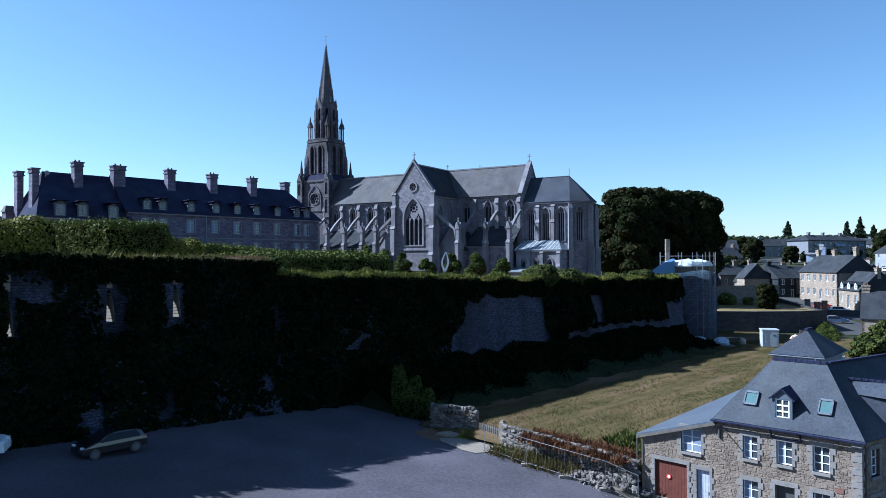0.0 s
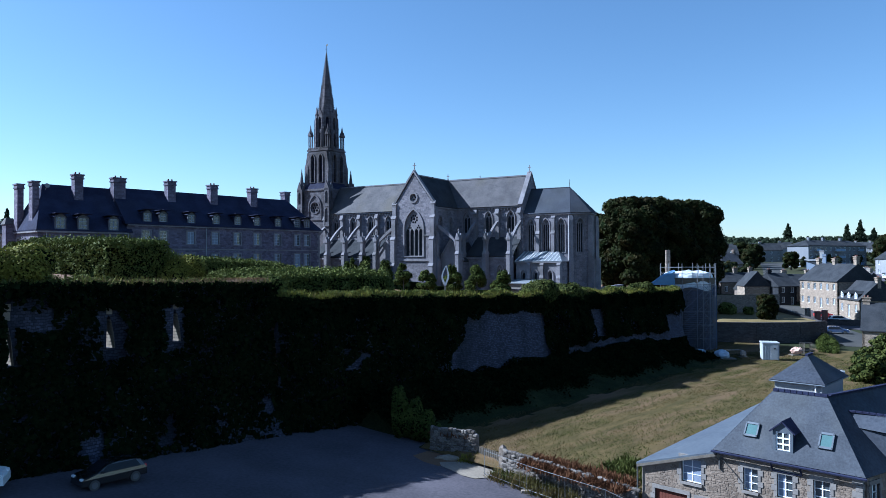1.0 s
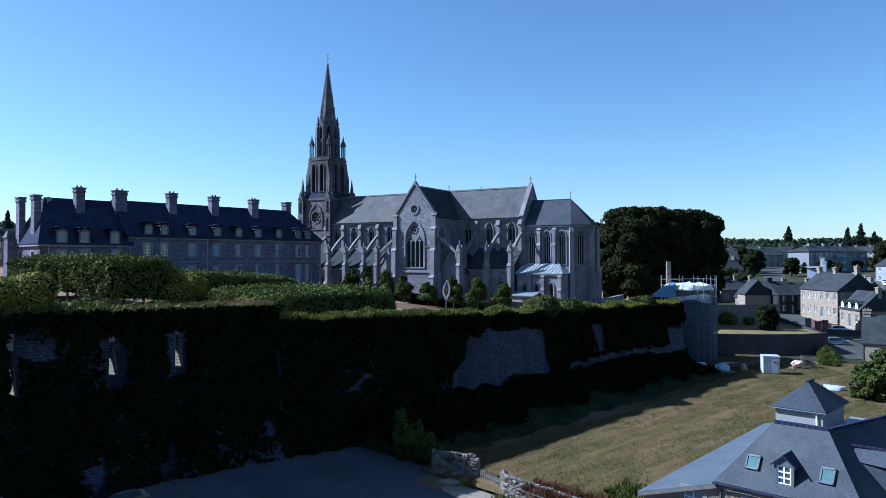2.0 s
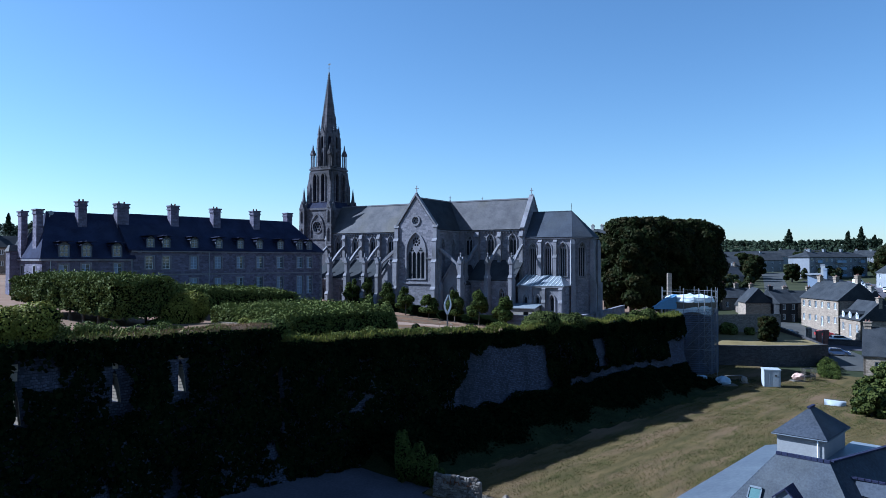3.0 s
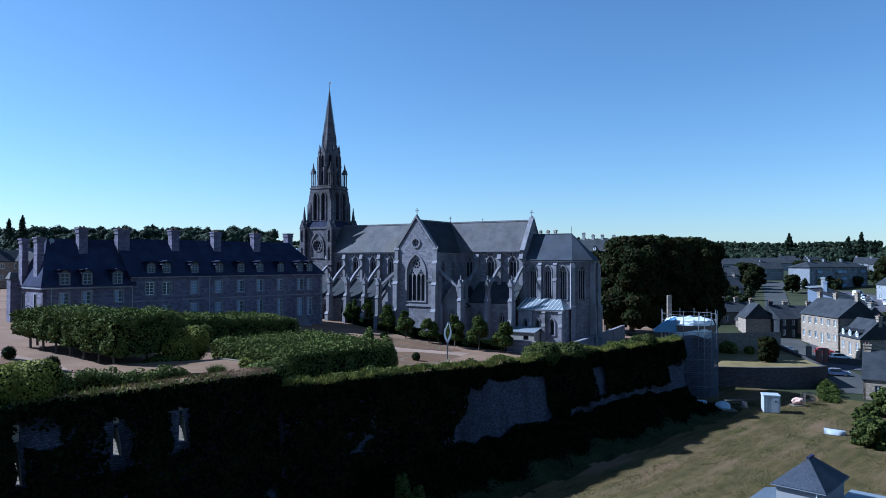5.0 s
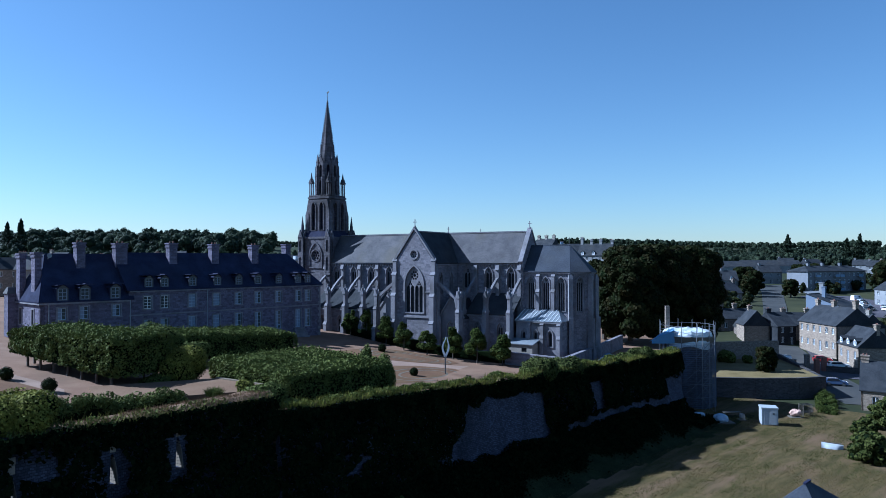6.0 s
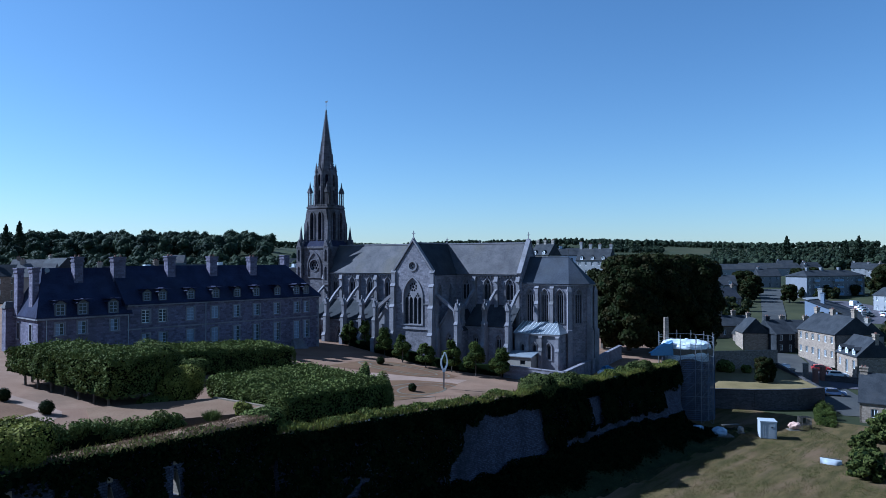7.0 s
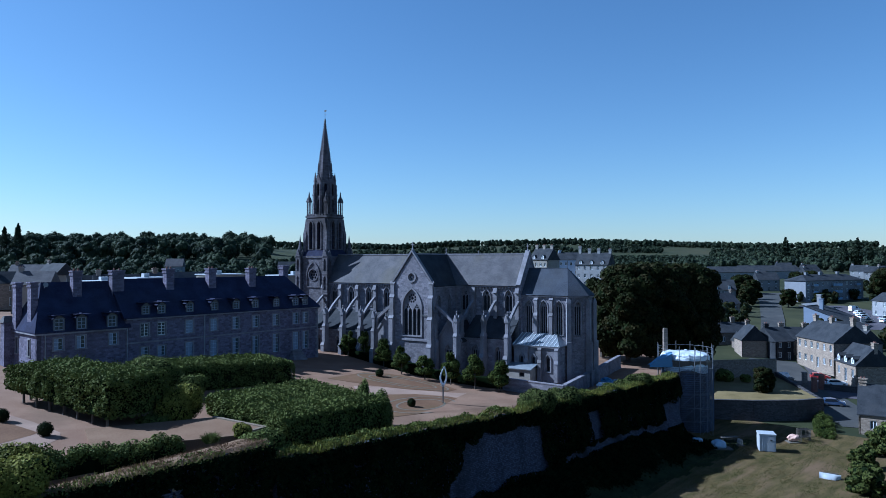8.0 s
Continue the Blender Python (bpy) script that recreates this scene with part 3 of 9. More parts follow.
def rampart_wall(name, k, label):
    """One straight length of the battered retaining wall, with thickness."""
    (ax, ay), (bx_, by_) = RAMPART[k], RAMPART[k + 1]
    za, zb = RAMPART_TOP[k], RAMPART_TOP[k + 1]
    d = Vector((bx_ - ax, by_ - ay, 0))
    ln = d.length
    d.normalize()
    out = Vector((d.y, -d.x, 0))
    bm = bmesh.new()
    nx, nz = int(ln / 0.8), 14
    rows = []
    for i in range(nx + 1):
        s = ln * i / nx
        zt = za + (zb - za) * i / nx
        col = []
        for j in range(nz + 1):
            h = 1 - j / nz
            z = -0.5 + (zt + 0.5) * h
            batter = (1 - h) * 2.2
            p = Vector((ax, ay, z)) + d * s + out * (batter + 0.18 * noise.noise((s * 0.5, z * 0.6, k * 7.0)))
            col.append(bm.verts.new(p))
        col.insert(0, bm.verts.new(Vector((ax, ay, zt)) + d * s - out * 1.3))
        rows.append(col)
    for i in range(nx):
        for j in range(nz + 1):
            bm.faces.new((rows[i][j], rows[i + 1][j], rows[i + 1][j + 1], rows[i][j + 1]))
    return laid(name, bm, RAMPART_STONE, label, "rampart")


for k in (0, 2, 3):
    rampart_wall("rampart_wall", k, "high dark stone rampart overgrown with ivy")


def bastion_wall():
    """The freestanding length with splayed openings: light from behind falls through them."""
    (ax, ay), (bx_, by_) = RAMPART[1], RAMPART[2]
    ln = math.hypot(bx_ - ax, by_ - ay)
    m = Matrix.Translation((ax, ay, 0)) @ Matrix.Rotation(math.atan2(by_ - ay, bx_ - ax), 4, "Z")
    slits = [(0.35, 10.6, 0.6, 2.5), (6.1, 11.0, 0.58, 2.1), (10.6, 11.0, 0.62, 2.2)]
    holes = [[(x - w / 2, z), (x + w / 2, z), (x + w * 0.3, z + h * 0.5), (x + w * 0.02, z + h * 0.85), (x - w * 0.25, z + h), (x - w * 0.42, z + h * 0.9)] for x, z, w, h in slits]
    n = 24
    top = [(ln * (1 - i / n), 15.0 - 0.4 * (1 - i / n) + 0.3 * noise.noise((i * 0.7, 0, 0))) for i in range(n + 1)]
    bm = bmesh.new()
    plate(bm, [(0, -0.5), (ln, -0.5)] + top, holes, 0.0, 1.3, m)
    # added unseen block that keeps a sun streak off the car park
    bx(bm, -0.9, -0.02, 0.25, 1.3, 9.0, 14.6, m)
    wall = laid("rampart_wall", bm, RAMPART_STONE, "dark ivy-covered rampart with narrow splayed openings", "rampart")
    bm = bmesh.new()
    for x, z, w, h in slits:
        # pale cut stones of the far jamb and the head
        for k in range(9):
            f = k / 9
            zz = z + h * 0.88 * f
            xr = x + w / 2 - (w * 0.2 * f / 0.55 if f < 0.55 else w * (0.2 + 0.28 * (f - 0.55) / 0.45))
            bx(bm, xr - 0.04, xr + 0.16, 0.02, 1.28, zz, zz + h * 0.88 / 9 - 0.015, m)
        bx(bm, x - w * 0.5, x + w * 0.1, -0.06, 0.3, z + h + 0.02, z + h + 0.5, m)
        bx(bm, x - w * 0.7, x + w * 0.15, -0.05, 0.3, z + h + 0.55, z + h + 0.95, m)
    laid("embrasure_stones", bm, CONCRETE, "pale cut stones framing the rampart openings", "stonework")
    # drop of the wall's foot towards the car park
    bm = bmesh.new()
    rows = []
    for i in range(26):
        s = ln * i / 25
        rows.append([bm.verts.new(m @ Vector((s, -o + 0.15 * noise.noise((s, zz, 2)), zz))) for o, zz in ((0.02, 9.8), (0.5, 8.0), (1.3, 5.5), (2.4, 3.0), (3.0, -0.5))])
    for i in range(25):
        for j in range(4):
            bm.faces.new((rows[i][j], rows[i + 1][j], rows[i + 1][j + 1], rows[i][j + 1]))
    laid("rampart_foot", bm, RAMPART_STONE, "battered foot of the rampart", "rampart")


bastion_wall()

# ---- the church ----
R90 = Matrix.Rotation(math.pi / 2, 4, "Z")


def along(p, q):
    """Turns a slab that stands in x-z so that its x runs from p to q."""
    d = Vector((q[0] - p[0], q[1] - p[1], 0))
    return Matrix.Translation((p[0], p[1], 0)) @ Matrix.Rotation(math.atan2(d.y, d.x), 4, "Z"), d.length


def gothic_window(parent, m, cx, z0, w, h, lights=2, y=0.0, name="window", hood=0.14):
    """A pointed window: moulded surround, mullions and tracery, dark leaded glass behind."""
    bm = bmesh.new()
    outline = arch(cx, z0, w, h, 7)
    plate(bm, arch(cx, z0, w, h, 7, hood), [outline], y - 0.12, y + 0.02, m)
    frame_ob = part(name, bm, DRESSED, parent)
    bm = bmesh.new()
    holes = []
    lw = (w - 0.11 * (lights + 1)) / lights
    rise = w * 0.866
    spring = z0 + h - rise
    lh = (spring - z0) + (lw * 0.55 if lights < 4 else -lw * 0.1)
    for k in range(lights):
        lx = cx - w / 2 + 0.11 + lw / 2 + k * (lw + 0.11)
        holes.append(arch(lx, z0 + 0.1, lw, lh - 0.1, 4))
    if lights >= 2:
        if lights == 2:
            for k in range(4):
                a = math.pi / 4 + k * math.pi / 2
                holes.append(ring(cx + w * 0.115 * math.cos(a), spring + rise * 0.5 + w * 0.115 * math.sin(a), w * 0.085, 8))
        else:
            zc, rr = spring + rise * 0.5, w * 0.165
            holes.append(ring(cx, zc, w * 0.075, 8))
            for k in range(8):
                a = math.pi / 8 + k * math.pi / 4
                holes.append(ring(cx + rr * math.cos(a), zc + rr * math.sin(a), w * 0.057, 8))
    if lights >= 4:
        lh_ = spring + rise * 0.08
        for s in (-1, 1):
            for k in range(3):
                a = math.pi / 2 + k * 2 * math.pi / 3
                holes.append(ring(cx + s * w * 0.245 + w * 0.064 * math.cos(a), lh_ - 0.05 + w * 0.064 * math.sin(a), w * 0.05, 8))
    plate(bm, outline, holes, y + 0.18, y + 0.3, m)
    part("tracery", bm, DRESSED, frame_ob)
    part("glass", plate(bmesh.new(), outline, (), y + 0.36, y + 0.4, m), GLASS_DARK, frame_ob)
    return frame_ob


def cross(parent, x, y, z, s=1.0):
    bm = box(x - 0.05 * s, x + 0.05 * s, y - 0.05 * s, y + 0.05 * s, z, z + 1.1 * s)
    bx(bm, x - 0.3 * s, x + 0.3 * s, y - 0.045 * s, y + 0.045 * s, z + 0.6 * s, z + 0.72 * s)
    taper(bm, x, y, z - 0.2, z + 0.15, 0.35 * s, 0.12 * s)
    part("stone_cross", bm, DRESSED, parent)


def gable_coping(parent, x0, x1, y0, y1, z_eave, z_top, m=None, name="coping"):
    """Stone coping on both slopes of a gable that stands in x-z."""
    xm = (x0 + x1) / 2
    bm = bmesh.new()
    for a in (x0, x1):
        s = 1 if a == x0 else -1
        pts = [(a - s * 0.15, y0, z_eave), (xm, y0, z_top), (xm, y0, z_top + 0.4), (a - s * 0.3, y0, z_eave + 0.28)]
        back = [(p[0], y1, p[2]) for p in pts]
        solid(bm, pts + back, [(0, 1, 2, 3), (7, 6, 5, 4), (0, 4, 5, 1), (1, 5, 6, 2), (2, 6, 7, 3), (3, 7, 4, 0)], m)
    part(name, bm, DRESSED, parent)


def stepped_buttress(parent, x, y, z1, w, d, m=None, steps=(0.35, 0.68), name="buttress", pinnacle=0.0):
    """A buttress against a wall at y, growing out towards -y, with sloped offsets."""
    bm = bmesh.new()
    zs = [0.0] + [z1 * s for s in steps] + [z1]
    for k in range(len(zs) - 1):
        depth = d * (1 - 0.24 * k)
        bx(bm, x - w / 2 * (1 - 0.06 * k), x + w / 2 * (1 - 0.06 * k), y - depth, y, zs[k], zs[k + 1] - 0.25, m)
        nd = d * (1 - 0.24 * (k + 1)) if k < len(zs) - 2 else 0.05
        a, b = x - w / 2 - 0.04, x + w / 2 + 0.04
        pts = [(a, y - depth - 0.06, zs[k + 1] - 0.3), (b, y - depth - 0.06, zs[k + 1] - 0.3), (b, y, zs[k + 1] - 0.3), (a, y, zs[k + 1] - 0.3),
               (a, y - nd, zs[k + 1] + 0.15), (b, y - nd, zs[k + 1] + 0.15), (b, y, zs[k + 1] + 0.15), (a, y, zs[k + 1] + 0.15)]
        solid(bm, pts, [(0, 3, 2, 1), (4, 5, 6, 7), (0, 1, 5, 4), (1, 2, 6, 5), (2, 3, 7, 6), (3, 0, 4, 7)], m)
    part(name, bm, DRESSED, parent)


def buttress_pier(parent, x, y):
    """A free pier of the aisle with offsets, a gabled head and a small finial."""
    bm = bmesh.new()
    taper(bm, x, y - 0.15, 0, 3.0, 0.66, 0.66, 1.6, 1.6)
    taper(bm, x, y - 0.15, 3.0, 3.5, 0.78, 0.6, 1.75, 1.2)
    taper(bm, x, y - 0.05, 3.5, 6.2, 0.58, 0.58, 1.15, 1.15)
    taper(bm, x, y - 0.05, 6.2, 6.65, 0.7, 0.52, 1.3, 0.8)
    taper(bm, x, y, 6.65, 8.3, 0.48, 0.48, 0.72, 0.72)
    taper(bm, x, y, 8.3, 8.45, 0.66, 0.66, 0.9, 0.9)
    a = 0.33
    for q in (0, 1):
        pts = [(-a, -0.42, 8.45), (a, -0.42, 8.45), (0, -0.42, 9.35), (-a, 0.42, 8.45), (a, 0.42, 8.45), (0, 0.42, 9.35)]
        pts = [(x + (p[1] if q else p[0]), y + (p[0] if q else p[1]), p[2]) for p in pts]
        solid(bm, pts, [(0, 1, 2), (3, 5, 4), (0, 2, 5, 3), (1, 4, 5, 2), (0, 3, 4, 1)])
    taper(bm, x, y, 8.9, 10.0, 0.3, 0.05)
    taper(bm, x, y, 9.75, 9.9, 0.2, 0.2)
    part("pier", bm, DRESSED, parent)


def flying_buttress(parent, x, y_wall, y_pier, z_wall, z_pier, w=0.36, m=None):
    """A sloped quarter arch from a pier to a wall, slender where it meets the wall."""
    top, low = [], []
    for k in range(9):
        t = k / 8
        yy = y_pier + (y_wall - y_pier) * t
        top.append((yy, z_pier + (z_wall - z_pier) * t + 0.22 * math.sin(math.pi * t)))
    for k in range(11):
        t = 1 - k / 10
        yy = y_pier + (y_wall - y_pier) * t
        arc = math.sqrt(max(0.0, 1 - (1 - t) ** 2.2))
        low.append((yy, z_pier - 1.7 + (z_wall - 0.42 - z_pier + 1.7) * arc if t < 0.999 else z_wall - 0.42))
    low = [(a, min(b, z_pier + (z_wall - z_pier) * ((a - y_pier) / (y_wall - y_pier)) - 0.34)) for a, b in low]
    bm = bmesh.new()
    mm = (m or Matrix.Identity(4)) @ Matrix.Translation((x, 0, 0)) @ R90
    plate(bm, top + low, (), -w / 2, w / 2, mm)
    part("flying_buttress", bm, DRESSED, parent)


def aisle_side(parent, a0, a1, windows, piers):
    """Aisle wall, its lean-to roof, and piers with flying arches up to the nave."""
    part("aisle_wall", plate(bmesh.new(), rect(a0, a1, -1, 5.9), [arch(x, 1.7, 0.95, 2.9, 5) for x in windows], -6.6, -6.1), GRANITE, parent)
    for x in windows:
        gothic_window(parent, None, x, 1.7, 0.95, 2.9, 2, -6.6)
    part("aisle_roof", slab(bmesh.new(), [(a0, -6.9, 5.85), (a1, -6.9, 5.85), (a1, -3.0, 8.9), (a0, -3.0, 8.9)], 0.2), SLATE_TOWN, parent)
    part("aisle_cornice", box(a0, a1, -6.85, -6.5, 5.45, 5.72), DRESSED, parent)
    for x in piers:
        buttress_pier(parent, x, -7.3)
        flying_buttress(parent, x, -3.35, -7.0, 11.4, 8.3)


def side_chapel(parent, a0, a1):
    """A gabled chapel in the corner between transept and aisle."""
    xm = (a0 + a1) / 2
    ol = [(a0, -1), (a1, -1), (a1, 5.2), (xm, 8.3), (a0, 5.2)]
    part("chapel_wall", plate(bmesh.new(), ol, [arch(xm, 1.2, 1.25, 3.6, 6)], -9.0, -8.55), DRESSED, parent)
    gothic_window(parent, None, xm, 1.2, 1.25, 3.6, 2, -9.0, hood=0.22)
    gable_coping(parent, a0, a1, -9.1, -8.6, 5.1, 8.2)
    cross(parent, xm, -8.85, 8.65, 0.6)
    bm = bmesh.new()
    slab(bm, [(a0, -8.6, 5.1), (xm, -8.6, 8.1), (xm, -3.2, 8.1), (a0, -3.2, 5.1)], 0.15)
    slab(bm, [(a1, -8.6, 5.1), (xm, -8.6, 8.1), (xm, -3.2, 8.1), (a1, -3.2, 5.1)], 0.15)
    part("chapel_roof", bm, SLATE_TOWN, parent)
    bm = box(a0, a0 + 0.4, -8.55, -3, -1, 5.0)
    bx(bm, a1 - 0.4, a1, -8.55, -3, -1, 5.0)
    part("chapel_side_wall", bm, GRANITE, parent)


def church():
    ch = thing("church", spot(0.91, 117.37, 11.0, -30.81), "grey granite gothic church with slate roofs and a tall stone spire", "church")
    # nave
    west, east = (-21.65, -17.75, -13.9, -10.1), (5.15, 9.0, 12.85)
    part("nave_wall", plate(bmesh.new(), rect(-23.6, -3.4, -1, 13.6), [arch(x, 9.55, 1.3, 3.4, 6) for x in west], -3.0, -2.4), GRANITE, ch)
    part("nave_wall", plate(bmesh.new(), rect(3.3, 14.5, -1, 13.6), [arch(x, 9.55, 1.3, 3.4, 6) for x in east], -3.0, -2.4), GRANITE, ch)
    part("nave_wall", box(-23.6, 14.5, 2.6, 3.0, -1, 13.6), GRANITE, ch)
    for x in west + east:
        gothic_window(ch, None, x, 9.55, 1.3, 3.4, 2, -3.0)
    bm = box(-24.2, -3.5, -3.3, -3.0, 13.35, 13.75)
    bx(bm, 3.4, 14.5, -3.3, -3.0, 13.35, 13.75)
    for x in np.arange(-24.0, 14.4, 0.55):
        if not -3.6 < x < 3.4:
            bx(bm, x, x + 0.22, -3.22, -3.0, 13.1, 13.36)
    part("cornice", bm, DRESSED, ch)
    bm = bmesh.new()
    slab(bm, [(-24.2, -3.45, 13.62), (14.5, -3.45, 13.62), (14.5, 0, 18.55), (-24.2, 0, 18.55)], 0.2)
    slab(bm, [(-24.2, 3.45, 13.62), (14.5, 3.45, 13.62), (14.5, 0, 18.55), (-24.2, 0, 18.55)], 0.2)
    part("nave_roof", bm, SLATE_OLD, ch, "lichen-stained slate roof of the nave")
    bm = bmesh.new()
    for x in np.arange(-23, 14.4, 0.42):
        bx(bm, x, x + 0.38, -0.12, 0.12, 18.47, 18.66)
    tagged(part("ridge_tile", bm, DRESSED, ch), kind="stuff")
    for x in (-23.9, -20.0, -16.2, -12.4, 6.83, 10.73, 14.45):
        bm = box(x - 0.28, x + 0.28, -3.5, -3.0, 5, 12.5)
        taper(bm, x, -3.3, 12.5, 13.25, 0.7, 0.6, 0.85, 0.25)
        part("pilaster", bm, DRESSED, ch)
    aisle_side(ch, -24.0, -8.6, (-21.9, -18.0, -14.2, -10.6), (-23.9, -20.0, -16.2, -12.4))
    aisle_side(ch, 7.0, 14.8, (8.85, 12.75), (6.83, 10.73, 14.68))
    side_chapel(ch, -8.4, -4.0)
    side_chapel(ch, 3.7, 7.5)
    # transept
    ol = [(-3.55, -1), (3.4, -1), (3.4, 13.9), (-0.08, 18.6), (-3.55, 13.9)]
    part("transept_gable", plate(bmesh.new(), ol, [arch(-0.12, 5.9, 3.3, 7.2, 9), ring(-0.15, 14.95, 0.62)], -10.5, -9.9), GRANITE, ch)
    gothic_window(ch, None, -0.12, 5.9, 3.3, 7.2, 4, -10.5, "great_window", 0.28)
    bm = bmesh.new()
    plate(bm, ring(-0.15, 14.95, 0.85, 18), [ring(-0.15, 14.95, 0.6, 18)], -10.62, -10.45)
    petals = [ring(-0.15 + 0.33 * math.cos(k * math.pi / 3), 14.95 + 0.33 * math.sin(k * math.pi / 3), 0.14, 8) for k in range(6)]
    plate(bm, ring(-0.15, 14.95, 0.62, 18), petals, -10.35, -10.25)
    rose = part("rose_window", bm, DRESSED, ch)
    part("glass", plate(bmesh.new(), ring(-0.15, 14.95, 0.62), (), -10.15, -10.1), GLASS_DARK, rose)
    gable_coping(ch, -3.55, 3.4, -10.65, -10.0, 13.9, 18.85)
    cross(ch, -0.08, -10.3, 19.3)
    part("string_course", box(-3.4, 3.25, -10.66, -10.5, 5.15, 5.45), DRESSED, ch)
    part("string_course", box(-3.4, -1.9, -10.6, -10.5, 9.0, 9.2), DRESSED, ch)
    part("string_course", box(1.7, 3.25, -10.6, -10.5, 9.0, 9.2), DRESSED, ch)
    for x in (-3.65, 3.45):
        stepped_buttress(ch, x, -10.45, 14.2, 0.8, 1.0, None, (0.33, 0.62, 0.85))
    for s, x in ((1, 3.4), (-1, -3.55)):
        mm = Matrix.Translation((x, 0, 0)) @ R90
        wn_ = (-8.3, -5.2)
        y0, y1 = (-0.5, 0.0) if s < 0 else (0.0, 0.5)
        part("transept_wall", plate(bmesh.new(), rect(-9.95, -3.0, -1, 13.6), [arch(k, 8.8, 0.9, 3.3, 5) for k in wn_], y0, y1, mm), GRANITE, ch)
        for k in wn_:

            gothic_window(ch, Matrix.Translation((x, 0, 0)) @ R90.inverted() if s < 0 else Matrix.Translation((x, 0, 0)) @ R90, -k if s < 0 else k, 8.8, 0.9, 3.3, 2, 0.0)
        stepped_buttress(ch, 0, 0, 13.6, 0.7, 0.9, Matrix.Translation((x, -10.1, 0)) @ Matrix.Rotation(s * math.pi / 2, 4, "Z"), (0.4, 0.72))
        part("transept_cornice", box(x - 0.05 if s < 0 else x, x + 0.05 if s < 0 else x + 0.28, -9.9, -3.2, 13.3, 13.65), DRESSED, ch)
        buttress_pier(ch, -0.08 + s * 7.6, -9.9)
        flying_buttress(ch, 0, -3.6, -7.2, 11.0, 8.3, 0.42, Matrix.Translation((-0.08, -9.9, 0)) @ Matrix.Rotation(s * math.pi / 2, 4, "Z"))
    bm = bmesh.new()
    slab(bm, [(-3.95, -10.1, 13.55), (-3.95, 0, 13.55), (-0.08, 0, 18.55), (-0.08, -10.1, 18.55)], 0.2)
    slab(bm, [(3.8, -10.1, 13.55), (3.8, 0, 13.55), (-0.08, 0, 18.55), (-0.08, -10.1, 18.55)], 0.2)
    # darker slate than the nave's puts the east slope's shade into its colour
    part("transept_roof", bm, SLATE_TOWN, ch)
    bm = bmesh.new()
    for y in np.arange(-10, -0.2, 0.42):
        bx(bm, -0.2, 0.04, y, y + 0.38, 18.47, 18.66)
    tagged(part("ridge_tile", bm, DRESSED, ch), kind="stuff")
    cross(ch, -0.1, 0, 18.75, 0.8)
    cross(ch, 6.0, 0, 18.6, 0.5)
    # east gable of the nave
    mm = Matrix.Translation((14.75, 0, 0)) @ R90
    part("east_gable", plate(bmesh.new(), [(-3.35, -1), (3.35, -1), (3.35, 13.7), (0, 18.9), (-3.35, 13.7)], (), -0.25, 0.3, mm), GRANITE, ch)
    gable_coping(ch, -3.4, 3.4, -0.35, 0.4, 13.55, 18.75, mm)
    cross(ch, 14.72, 0, 19.2, 0.9)
    # choir chapel and its three-sided end
    cw = (16.15, 18.55, 21.0)
    part("choir_wall", plate(bmesh.new(), rect(14.9, 22.4, -1, 12.3), [arch(x, 6.4, 1.15, 5.1, 6) for x in cw], -2.75, -2.2), GRANITE, ch)
    for x in cw:
        gothic_window(ch, None, x, 6.4, 1.15, 5.1, 3, -2.75)
    for p, q, win in (((22.4, -2.75), (24.8, -1.25), True), ((24.8, -1.25), (24.8, 1.25), True), ((24.8, 1.25), (22.4, 2.75), False)):
        mm, ln = along(p, q)
        holes = [arch(ln / 2, 6.4, 1.0, 5.1, 6)] if win else []
        part("apse_wall", plate(bmesh.new(), rect(0, ln, -1, 12.3), holes, 0, 0.5, mm), GRANITE, ch)
        if win:
            gothic_window(ch, mm, ln / 2, 6.4, 1.0, 5.1, 3, 0)
        part("apse_cornice", bx(bmesh.new(), -0.1, ln + 0.1, -0.25, 0, 12.05, 12.4, mm), DRESSED, ch)
        bm = bx(bmesh.new(), -0.3, 0.3, -0.55, 0.1, -1, 11.2, mm)
        bx(bm, -0.36, 0.36, -0.8, 0.1, -1, 5.5, mm)
        taper(bm, 0, -0.2, 11.2, 11.9, 0.7, 0.5, 0.7, 0.2, mm)
        part("apse_buttress", bm, DRESSED, ch)
    part("choir_cornice", box(15.1, 22.5, -3.0, -2.75, 12.05, 12.4), DRESSED, ch)
    for x in (17.35, 19.8):
        stepped_buttress(ch, x, -2.75, 11.9, 0.55, 0.7, None, (0.5, 0.8))
    bm = bmesh.new()
    ap, r0, r1 = 12.3, (15.0, 0, 16.4), (21.3, 0, 16.4)
    c = [(15.0, -3.1, ap), (22.5, -3.1, ap), (25.15, -1.4, ap), (25.15, 1.4, ap), (22.5, 3.1, ap), (15.0, 3.1, ap)]
    slab(bm, [c[0], c[1], r1, r0])
    slab(bm, [c[1], c[2], r1])
    slab(bm, [c[2], c[3], r1])
    slab(bm, [c[3], c[4], r1])
    slab(bm, [c[4], c[5], r0, r1])
    part("choir_roof", bm, SLATE, ch)
    rod_ = rod(bmesh.new(), (21.3, 0, 16.4), (21.3, 0, 17.5), 0.035)
    part("finial", rod_, IRON, ch)
    # sacristy
    sw = (16.4, 18.3, 20.6)
    part("sacristy_wall", plate(bmesh.new(), rect(15.2, 22.2, -1, 5.1), [arch(x, 1.4, 0.7, 2.4, 5) for x in sw], -6.2, -5.8), DRESSED, ch)
    part("sacristy_wall", box(21.8, 22.2, -5.8, -2.75, -1, 5.1), GRANITE, ch)
    for x in sw:
        gothic_window(ch, None, x, 1.4, 0.7, 2.4, 1, -6.2, hood=0.2)
